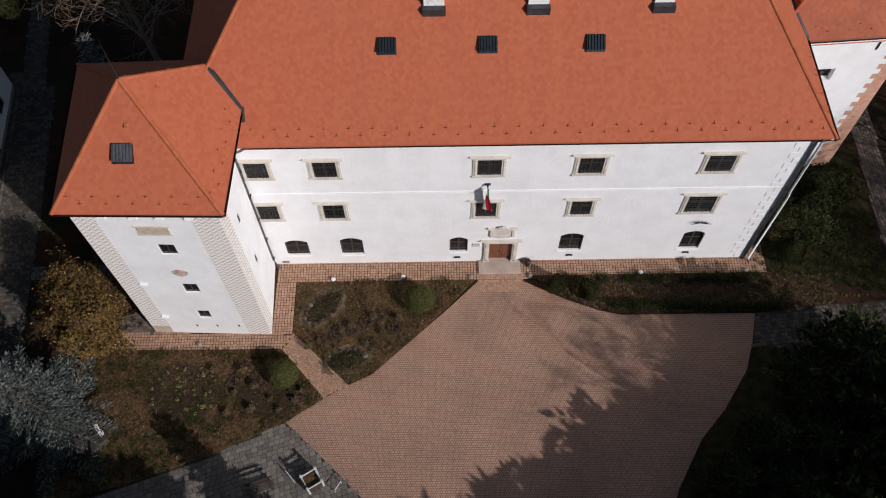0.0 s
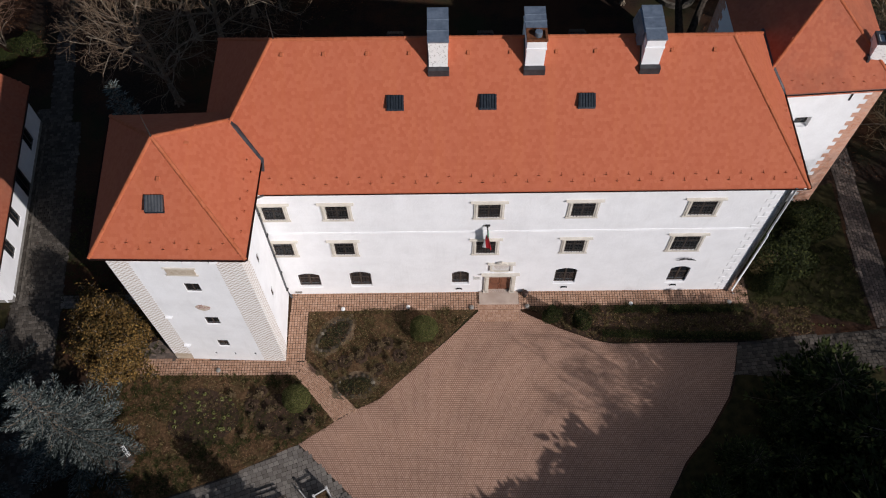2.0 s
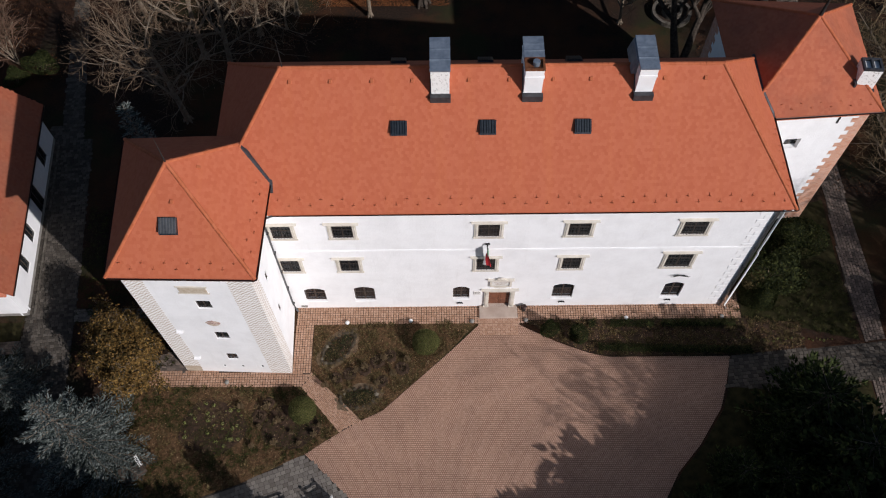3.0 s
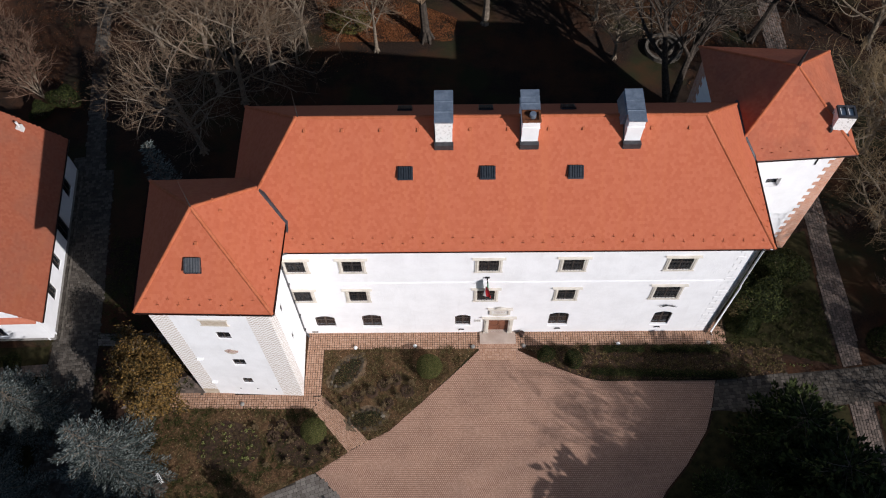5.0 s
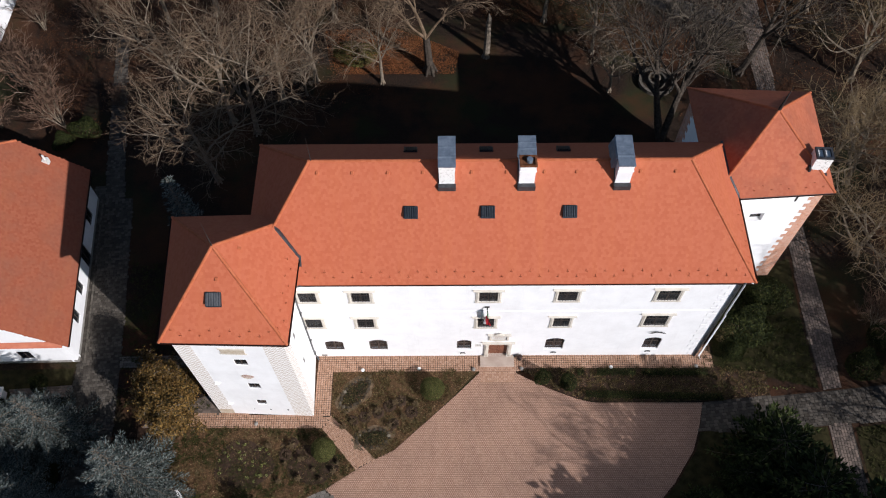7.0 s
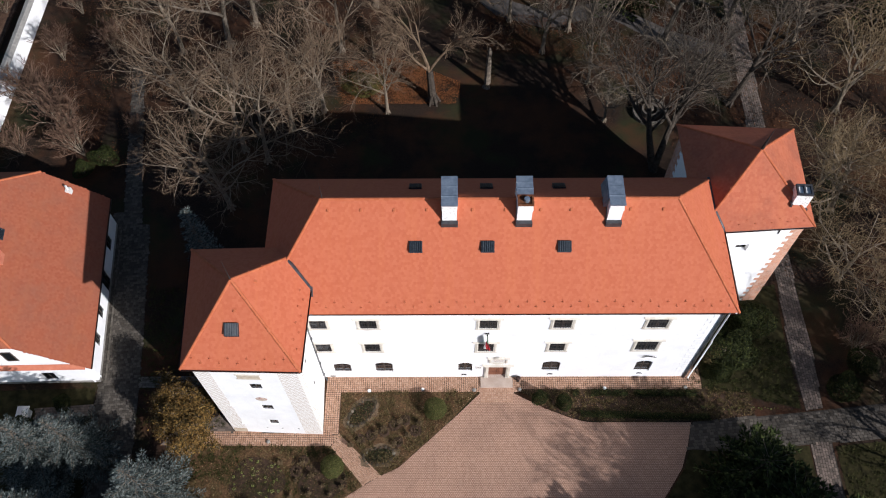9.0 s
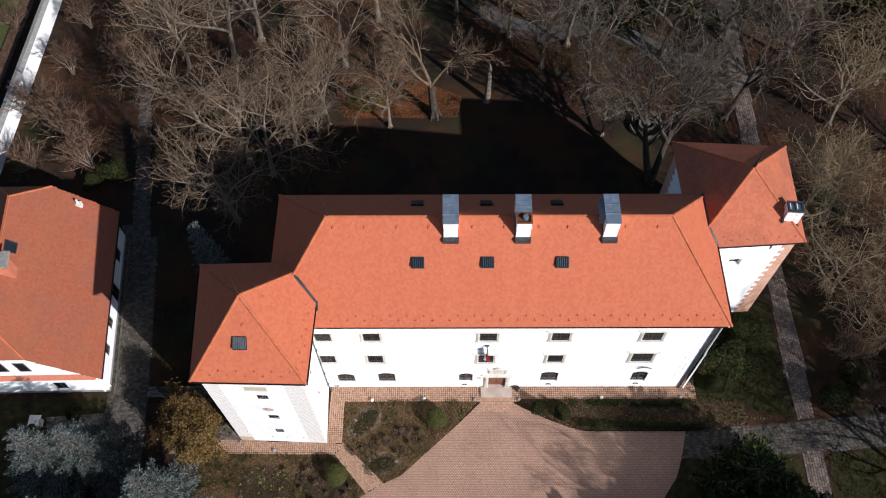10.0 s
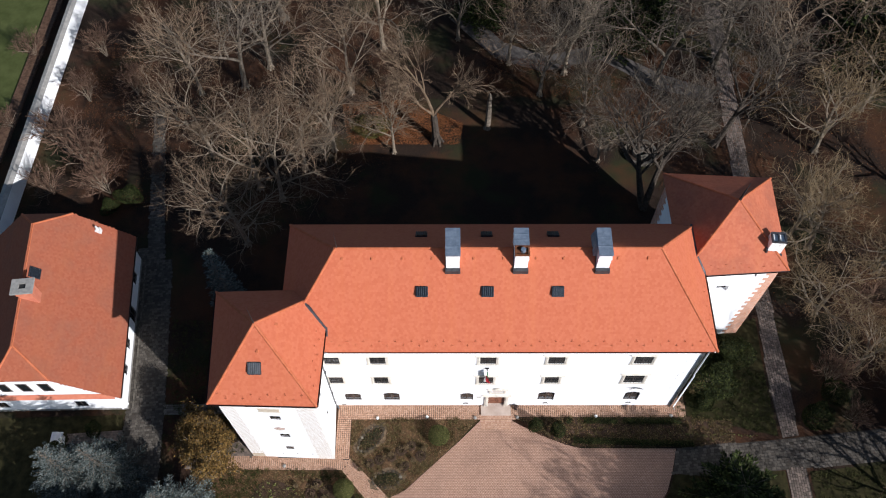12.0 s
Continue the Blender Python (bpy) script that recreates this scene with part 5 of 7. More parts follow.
part("flashing", placed(chm, Mesh().box(-0.75, -0.68, 13.7, -0.601, 0.6, 14.75).box(-0.75, -0.68, 13.7, 0.7, -0.501, 14.2)), FLASHING, stack)

# lane house: chimney, skylight, flue, porch
hc = Matrix.Translation((-26.15, 6.35, 0)) @ Matrix.Rotation(radians(6), 4, "Z")
stack = part("chimney", placed(hc, Mesh().chamfer(-0.62, -0.5, 9.3, 0.62, 0.5, 11.9, 0.02).chamfer(-0.7, -0.58, 11.3, 0.7, 0.58, 11.5, 0.02)), RED_BAND, house, "pinkish rendered chimney with concrete slab")
cover = Mesh()
for a in ((-0.95, -0.75, -0.3, 0.75), (0.3, -0.75, 0.95, 0.75), (-0.3, -0.75, 0.3, -0.25), (-0.3, 0.25, 0.3, 0.75)):
    cover.box(a[0], a[1], 11.902, a[2], a[3], 12.05)
part("slab", placed(hc, cover), KERB, stack, "grey concrete chimney slab with a square flue")
part("flue_lining", placed(hc, Mesh().box(-0.29, -0.24, 11.91, 0.29, 0.24, 11.93)), ROOM, stack)
hs = lh @ roof_frame(-5.3, 8.6, HE + 0.98 * (O + 5.3) + 0.05, (-1, 0), 0.98)
sk = part("skylight", placed(hs, Mesh().box(0, 0, 0, 1.0, 0.08, 0.1).box(0, 0.92, 0, 1.0, 1.0, 0.1).box(0, 0.08, 0, 0.08, 0.92, 0.1).box(0.92, 0.08, 0, 1.0, 0.92, 0.1)), HATCH, house, "small dark roof window")
part("pane", placed(hs, Mesh().box(0.06, 0.06, 0.05, 0.94, 0.94, 0.06)), GLASS, sk)
fl = lh @ Vector((-2.0, 15.6, 0))
part("flue", Mesh().box(fl.x - 0.22, fl.y - 0.22, 6.2, fl.x + 0.22, fl.y + 0.22, 7.0).tube([(fl.x, fl.y, 7.0), (fl.x, fl.y, 7.5)], 0.1, 8), PLAQUE, house, "short white roof flue")
part("plinth", placed(lh, Mesh().box(-W, -0.03, 0, 0.03, -0.001, 0.35).box(0.001, 0, 0, 0.03, 16.1, 0.35)), KERB, house)
part("lane_kerb", placed(lh, Mesh().box(0.35, 0, 0, 0.5, 15.5, 0.12)), KERB_DARK, None)
tagged(bpy.data.objects["lane_kerb"], "grey kerb beside the house wall", "kerb", kind="structure")

# ---- loose things round the castle ----
def globe_lamp(x, y, lit):
    t = thing("path_lamp", (x, y, 0), "low path lamp with a white globe" if lit else "low path lamp with a dull grey cap", "lamp", "path lamps")
    part("post", Mesh().tube([(x, y, 0), (x, y, 0.05), (x, y, 0.06), (x, y, 0.12)], [0.12, 0.12, 0.08, 0.08], 10), IRON, t)
    ring = [(0.09, 0.1), (0.14, 0.14), (0.155, 0.2), (0.12, 0.28), (0.05, 0.32), (0.01, 0.325)] if lit else [(0.16, 0.1), (0.17, 0.14), (0.12, 0.19), (0.02, 0.22)]
    part("globe" if lit else "cap", Mesh().tube([(x, y, z) for r, z in ring], [r for r, z in ring], 14), PIPE_WHITE if lit else KERB, t, "white globe" if lit else "", smooth=True)


for x, y, lit in ((3.7, -1.3, True), (8.3, -1.2, True), (23.97, -1.12, True), (12.75, -1.25, False), (16.67, -1.2, False), (30.94, -1.05, False), (-4.55, -5.75, False)):
    globe_lamp(x, y, lit)
bin_ = thing("litter_bin", (16.55, -0.32, 0), "dark metal litter bin beside the entrance", "bin")
part("body", Mesh().tube([(16.55, -0.32, 0.0), (16.55, -0.32, 0.1), (16.55, -0.32, 0.5)], [0.15, 0.17, 0.2], 14), IRON, bin_)
part("lid", Mesh().tube([(16.55, -0.32, 0.5), (16.55, -0.32, 0.54), (16.55, -0.32, 0.6)], [0.21, 0.21, 0.15], 14), GUTTER, bin_, "brownish black bin lid")


# --- small things at the edges of the beds ---
stand = thing("planter_stand", (3.2, -14.6, 0), "white framed square planter with dry plants", "planter")
tm = Matrix.Translation((3.23, -14.56, 0)) @ Matrix.Rotation(radians(31), 4, "Z")
for u, w in ((-0.45, -0.42), (0.45, -0.42), (0.45, 0.42), (-0.45, 0.42)):
    part("post", placed(tm, Mesh().chamfer(u - 0.06, w - 0.06, 0, u + 0.06, w + 0.06, 1.15, 0.03).chamfer(u - 0.08, w - 0.08, 1.15, u + 0.08, w + 0.08, 1.22, 0.03)), PIPE_DULL, stand)
for a in ((-0.39, -0.45, 0.39, -0.39), (-0.39, 0.39, 0.39, 0.45), (-0.48, -0.36, -0.42, 0.36), (0.42, -0.36, 0.48, 0.36)):
    part("rail", placed(tm, Mesh().chamfer(a[0], a[1], 0.98, a[2], a[3], 1.08, 0.01)), PIPE_DULL, stand)
part("panel", placed(tm, Mesh().box(-0.38, -0.44, 0.1, 0.38, -0.40, 0.975)), WOOD_DARK, stand, "dark front panel")
part("box", placed(tm, Mesh().box(-0.38, -0.38, 0.0, 0.38, 0.38, 0.85)), WOOD_DARK, stand)
part("soil", placed(tm, Mesh().box(-0.37, -0.37, 0.852, 0.37, 0.37, 0.88)), SOIL, stand)
for (x0, y0), (x1, y1) in (((1.6, -13.91), (2.14, -14.54)), ((4.85, -14.58), (4.52, -15.09))):
    r_ = thing("garden_rail", (x0, y0, 0), "low white tubular rail beside the planter", "rail", "garden rails")
    part("tube", Mesh().tube([(x0, y0, 0), (x0, y0, 0.48), (x1, y1, 0.48), (x1, y1, 0)], 0.03, 8), PIPE_DULL, r_)
bench = thing("park_bench", (0.2, -14.85, 0), "park bench with dark wooden slats", "bench")
bm_ = Matrix.Translation((0.22, -14.86, 0)) @ Matrix.Rotation(radians(19), 4, "Z")
for k in range(4):
    part("slat", placed(bm_, Mesh().chamfer(-0.8, -0.24 + 0.12 * k, 0.42, 0.8, -0.15 + 0.12 * k, 0.46, 0.01)), WOOD_DARK, bench)
for k in range(2):
    part("back_slat", placed(bm_, Mesh().box(-0.8, 0.28 + 0.03 * k, 0.55 + 0.18 * k, 0.8, 0.31 + 0.03 * k, 0.66 + 0.18 * k)), WOOD_DARK, bench)
for u in (-0.6, 0.6):
    part("leg", placed(bm_, Mesh().box(u - 0.04, -0.22, 0, u + 0.04, -0.14, 0.42).box(u - 0.04, 0.2, 0, u + 0.04, 0.28, 0.86).box(u - 0.04, -0.14, 0.36, u + 0.04, 0.2, 0.418)), IRON, bench)
box_ = thing("planter_box", (-9.4, -11.6, 0), "dark brown garden box with a white edge", "planter")
xm = Matrix.Translation((-10.15, -11.85, 0)) @ Matrix.Rotation(radians(42), 4, "Z")
part("box", placed(xm, Mesh().chamfer(-0.75, -0.75, 0, 0.75, 0.75, 0.5, 0.02)), WOOD_DARK, box_)
part("edge", placed(xm, Mesh().box(0.55, -0.35, 0.502, 0.8, 0.5, 0.56)), PIPE_WHITE, box_, "white painted edge")
pillar = thing("gate_pillar", (-25.4, -3.4, 0), "low white pillar with a flat cap", "pillar")
part("shaft", Mesh().chamfer(-25.75, -3.75, 0, -25.05, -3.05, 0.95, 0.03), PLASTER, pillar)
part("cap", Mesh().chamfer(-25.9, -3.9, 0.95, -24.9, -2.9, 1.05, 0.04), PLAQUE, pillar)
fountain = thing("round_basin", (31.6, 29.2, 0), "round stone basin with an inner ring", "fountain")
for r0, r1, h in ((1.5, 1.78, 0.45), (0.7, 0.9, 0.7)):
    ring = Mesh()
    n = 28
    for k in range(n):
        a = 2 * math.pi * k / n
        for r, z in ((r1, 0), (r1, h), (r0, h), (r0, 0)):
            ring.v.append((31.6 + r * math.cos(a), 29.2 + r * math.sin(a), z))
    for k in range(n):
        for c in range(4):
            ring.f.append((4 * k + c, 4 * ((k + 1) % n) + c, 4 * ((k + 1) % n) + (c + 1) % 4, 4 * k + (c + 1) % 4))
    part("rim", ring, KERB_DARK, fountain)
part("basin_floor", Mesh().tube([(31.6, 29.2, 0.0), (31.6, 29.2, 0.12)], 1.52, 28), JOINT, fountain)
part("pedestal", Mesh().tube([(31.6, 29.2, 0.1), (31.6, 29.2, 0.6), (31.6, 29.2, 0.65), (31.6, 29.2, 0.95)], [0.3, 0.22, 0.34, 0.3], 12), KERB_DARK, fountain)

# ---- plants ----
def twig_tubes(segs, sides_of):
    """Tapered tubes for a list of (p, q, r0, r1)."""
    m = Mesh()
    for p, q, r0, r1 in segs:
        n = sides_of(r0)
        way = (q - p)
        if way.length < 1e-5:
            continue
        way.normalize()
        a = way.orthogonal().normalized()
        b = way.cross(a)
        o = len(m.v)
        for base, r in ((p, r0), (q, r1)):
            for k in range(n):
                w = 2 * math.pi * k / n
                m.v.append(tuple(base + r * (math.cos(w) * a + math.sin(w) * b)))
        for k in range(n):
            m.f.append((o + k, o + (k + 1) % n, o + n + (k + 1) % n, o + n + k))
    return m


def grow(seed, height, trunk_r, spread=0.75, levels=4, first=0.28, lean=0.1, kids=(8, 7, 6, 4), droop=0.0, stems=1, thin=0.011, lift=0.05):
    """Segments of a bare tree: wood and twigs. Limbs leave the stem, sweep upwards and end in brooms of straight twigs."""
    rnd = random.Random(seed)
    wood, twigs = [], []

    def branch(p, way, length, r, level):
        steps = (7, 7, 6, 4, 1, 1)[level]
        pts = [p]
        d = way.copy()
        wob = (0.07, 0.16, 0.22, 0.25, 0.2, 0.2)[level]
        bend = Vector((rnd.uniform(-wob, wob), rnd.uniform(-wob, wob), rnd.uniform(-wob, wob))) * 0.8
        for s in range(steps):
            bend = bend * 0.8 + Vector((rnd.uniform(-wob, wob), rnd.uniform(-wob, wob), rnd.uniform(-wob, wob))) * 0.5
            d = (d + bend + Vector((0, 0, (lift if level else 0.0) - droop * level * 0.05))).normalized()
            pts.append(pts[-1] + d * (length / steps))
        least = (0.07, 0.05, 0.032, 0.02, thin, thin)[level]
        for s in range(steps):
            r0, r1 = r * (1 - 0.72 * s / steps), r * (1 - 0.72 * (s + 1) / steps)
            (wood if level < 3 and r > 0.03 else twigs).append((pts[s], pts[s + 1], max(r0, least), max(r1, least * 0.75)))
        if level >= levels:
            return
        n = kids[min(level, len(kids) - 1)]
        begin = first if level == 0 else 0.18
        for k in range(n):
            f = begin + (1 - begin) * (k + rnd.uniform(0.25, 0.9)) / n
            i = min(int(f * steps), steps - 1)
            at = pts[i].lerp(pts[i + 1], f * steps - i)
            local = (pts[i + 1] - pts[i]).normalized()
            side = Matrix.Rotation(2.4 * k + rnd.uniform(-0.6, 0.6), 3, local) @ local.orthogonal().normalized()
            tilt = spread * rnd.uniform(0.75, 1.25) * (1.2 - 0.5 * f if level == 0 else 1.0)
            new_way = (local * math.cos(tilt) + side * math.sin(tilt)).normalized()
            if level == 0:
                new_way = (new_way + Vector((0, 0, 0.05))).normalized()
            share = rnd.uniform(0.55, 0.8) if level == 0 else rnd.uniform(0.42, 0.64)
            branch(at, new_way, length * share * (1.2 - 0.4 * f), r * (1 - 0.6 * f) * rnd.uniform(0.5, 0.7), level + 1)

    for s in range(stems):
        off = Vector((rnd.uniform(-0.2, 0.2), rnd.uniform(-0.2, 0.2), 0)) if stems > 1 else Vector((0, 0, 0))
        tilt = lean if stems == 1 else 0.35
        branch(off, Vector((rnd.uniform(-tilt, tilt), rnd.uniform(-tilt, tilt), 1)).normalized(), height * 0.62, trunk_r, 0)
    if stems == 1:
        for k in range(6):
            a = 2 * math.pi * k / 6 + 0.4
            wood.append((Vector((math.cos(a) * trunk_r * 1.5, math.sin(a) * trunk_r * 1.5, -0.05)), Vector((math.cos(a) * trunk_r * 0.4, math.sin(a) * trunk_r * 0.4, 0.7)), trunk_r * 0.4, trunk_r * 0.35))
    return wood, twigs


def bare_tree(seed, at, height, label, twig_mat=None, name="bare_tree", category="tree", group="bare park trees", bark=None, **kw):
    wood, twigs = grow(seed, height, **kw)
    t = thing(name, (0, 0, 0), label, category, group)
    part("trunk", twig_tubes(wood, lambda r: 8 if r > 0.15 else (5 if r > 0.06 else 4)), bark or BARK, t)
    part("crown", twig_tubes(twigs, lambda r: 3), twig_mat or TWIG, t, "bare leafless twigs")
    t.matrix_basis = at if isinstance(at, Matrix) else Matrix.Translation(at)
    return t


def spot(x, y, rz=0.0, s=1.0):
    return Matrix.Translation((x, y, 0)) @ Matrix.Rotation(radians(rz), 4, "Z") @ Matrix.Scale(s, 4)


def copy_at(ob, x, y, rz, s=1.0):
    c = copy_thing(ob, Matrix.Translation((x, y, 0)) @ Matrix.Rotation(radians(rz), 4, "Z"))
    c.scale = (s, s, s)
    return c


LABEL = "tall bare deciduous tree with fine grey twigs"
KINDS = [
    bare_tree(21, spot(-10.1, 24.6), 16, LABEL, trunk_r=0.28, spread=0.85, first=0.2),
    bare_tree(22, spot(-2.4, 29.7, 40), 13.5, LABEL, trunk_r=0.23, spread=0.75, first=0.34),
    bare_tree(23, spot(34.5, 39.5, 10), 18, LABEL, TWIG_GREY, bark=BARK_BROWN, trunk_r=0.36, spread=0.85, first=0.25),
    bare_tree(24, spot(47.5, 17.0, 70), 12, "broad bare tree with yellowish brown twigs", TWIG_BROWN, trunk_r=0.26, spread=0.95, first=0.15),
    bare_tree(25, spot(20.9, 37.7, 0), 14.5, "slim bare tree with upright limbs", TWIG_GREY, trunk_r=0.24, spread=0.6, first=0.22),
]
PLACES = [  # kind, x, y, turn, size
    (0, -10.6, 17.6, 120, 0.95), (0, -7.6, 23.2, 300, 0.95), (0, -5.5, 27.2, 250, 0.8), (1, 4.26, 29.4, 150, 0.85), (0, -15.8, 29.0, 120, 0.95), (4, -3.2, 27.9, 20, 0.45),
    (2, -13.5, 39.0, 60, 0.95), (0, -10.9, 42.0, 310, 1.05), (0, -1.0, 38.0, 15, 0.9), (1, -18.5, 38.0, 95, 1.0),
    (0, 2.5, 45.0, 33, 1.05), (2, -10.0, 50.0, 190, 1.1), (4, 11.5, 46.5, 90, 0.9), (1, 17.5, 42.5, 210, 1.0), (4, 25.5, 33.3, 170, 0.85), (4, 24.0, 41.0, 60, 1.1),
    (0, 29.0, 45.5, 20, 1.05), (2, 42.0, 42.5, 260, 1.0), (2, 22.0, 50.5, 75, 1.1), (3, 50.9, 29.4, 20, 1.1), (3, 54.0, 14.5, 200, 1.1), (3, 46.5, 9.5, 140, 0.95), (3, 49.0, 3.5, 10, 0.8),
    (3, 57.4, 35.3, 300, 1.1), (0, 48.5, 39.0, 75, 1.0), (3, 61.0, 23.0, 80, 1.1), (0, 57.0, 44.0, 165, 1.1), (3, 58.5, 6.5, 250, 1.15), (0, 26.8, 28.2, 95, 0.6), (3, 45.8, 18.5, 290, 1.0),
    (3, 64.0, 34.0, 15, 1.2), (2, 8.0, 55.0, 15, 1.1), (0, 46.0, 53.0, 120, 1.1), (2, -28.0, 59.0, 40, 1.1), (0, 16.0, 57.0, 66, 1.1), (2, 31.0, 57.0, 166, 1.1), (0, -5.0, 57.0, 99, 1.1)]
for k, x, y, rz, s in PLACES:
    copy_at(KINDS[k], x, y, rz, s)
# the pale forked tree on its own, and a broken stump beside it
forked = thing("forked_tree", (0, 0, 0), "pale forked tree with a thick hollow trunk", "tree")
ft_ = [(Vector((0, 0, 0)), Vector((-0.12, 0.15, 1.4)), 0.55, 0.42), (Vector((-0.12, 0.15, 1.4)), Vector((-0.3, 0.4, 4.4)), 0.42, 0.34)]
for a in range(6):
    w = 2 * math.pi * a / 6
    ft_.append((Vector((0.75 * math.cos(w), 0.75 * math.sin(w), -0.05)), Vector((0.25 * math.cos(w), 0.25 * math.sin(w), 1.1)), 0.12, 0.16))
part("trunk", twig_tubes(ft_, lambda r: 9), BARK_DARK, forked)
for seed, d, r in ((31, (-0.25, 0.35, 1.0), 0.2), (32, (0.65, 0.15, 1.0), 0.16), (33, (-0.75, -0.1, 0.7), 0.13)):
    wood, twigs = grow(seed, 10.5 * (1 if r > 0.17 else 0.8), r, 0.55, 4, 0.35, 0.02, (6, 5, 5, 4))
    turn = Vector((0, 0, 1)).rotation_difference(Vector(d).normalized()).to_matrix()
    move = lambda p: turn @ p + Vector((-0.3, 0.4, 4.3))
    keep = [s for s in wood if s[0].z > 0.3 or abs(s[0].x) < 0.05]
    part("limb", twig_tubes([(move(p), move(q), a, b) for p, q, a, b in keep + twigs], lambda q: 6 if q > 0.06 else 3), TWIG, forked)
forked.matrix_basis = spot(9.0, 30.9)
stump = thing("dead_trunk", (0, 0, 0), "broken dead tree trunk standing upright", "tree trunk")
part("trunk", Mesh().tube([(0, 0, -0.05), (0.05, 0.1, 0.5), (0.1, 0.2, 2.5), (0.12, 0.3, 4.2), (0.2, 0.32, 5.0), (0.12, 0.3, 5.6)], [0.5, 0.36, 0.3, 0.26, 0.2, 0.03], 9), BARK_BROWN, stump)
stump.matrix_basis = spot(14.7, 32.9)
# multi-stem tree between the rear tower and the round bed; dark bark includes its stems' shade
bare_tree(37, spot(31.0, 22.0), 17.5, "dark bare tree with thick forking stems", TWIG_GREY, bark=BARK_DARK, trunk_r=0.42, spread=0.72, kids=(8, 7, 6, 4), first=0.4, stems=2)
bare_tree(38, spot(40.0, 30.4, 200) @ Matrix.Rotation(radians(-24), 4, "Y"), 16, "leaning dark bare tree beside the footpath", TWIG_GREY, bark=BARK_DARK, trunk_r=0.36, spread=0.7, first=0.4)
# reddish brush at the boundary wall and saplings
brush = bare_tree(41, spot(-29.0, 27.0), 6.5, "dense reddish brown leafless brush", TWIG_RED, name="leafless_shrub", category="shrub", group="leafless shrubs", trunk_r=0.07, spread=0.6, levels=3, kids=(6, 5, 4), first=0.08, stems=5)
for x, y, rz, s in ((-32.0, 29.5, 40, 1.0), (-26.5, 24.0, 100, 0.85), (-32.5, 24.0, 200, 0.7), (-31.5, 37.0, 20, 0.7), (-31.0, 44.0, 70, 0.7), (-39.5, 44.0, 250, 0.6), (-26.0, 38.0, 300, 0.7), (-21.0, 26.5, 170, 0.45), (-39.3, 33.0, 150, 0.5), (46.0, 2.2, 10, 0.75), (47.5, -1.5, 120, 0.5), (52.0, 1.0, 210, 0.7), (50.0, 9.0, 60, 0.8)):
    copy_at(brush, x, y, rz, s)


def leaf_cloud(points, size, rnd, flat=0.5):
    """Small bent leaves, each an island of its own."""
    m = Mesh()
    for p, out in points:
        s = size * rnd.uniform(0.6, 1.3)
        n = (out + Vector((rnd.gauss(0, flat), rnd.gauss(0, flat), rnd.gauss(0, flat)))).normalized()
        a = n.orthogonal().normalized()
        a = Matrix.Rotation(rnd.uniform(0, 6.28), 3, n) @ a
        b = n.cross(a)
        m.add([tuple(p - a * s), tuple(p - b * s * 0.45 + n * s * 0.15), tuple(p + a * s), tuple(p + b * s * 0.45 + n * s * 0.15)], [(0, 1, 2), (0, 2, 3)])
    return m


def sprigs(items, rnd):
    """Pointed sprigs (root, way, length, radius), each an island of its own."""
    m = Mesh()
    for p, d, length, r in items:
        a = d.orthogonal().normalized()
        a = Matrix.Rotation(rnd.uniform(0, 6.28), 3, d) @ a
        b = d.cross(a)
        mid, o = p + d * length * 0.4, len(m.v)
        m.v += [tuple(p)] + [tuple(mid + r * (math.cos(w) * a + math.sin(w) * b)) for w in (0, 2.09, 4.19)] + [tuple(p + d * length)]
        m.f += [(o, o + 2, o + 1), (o, o + 3, o + 2), (o, o + 1, o + 3), (o + 4, o + 1, o + 2), (o + 4, o + 2, o + 3), (o + 4, o + 3, o + 1)]
    return m


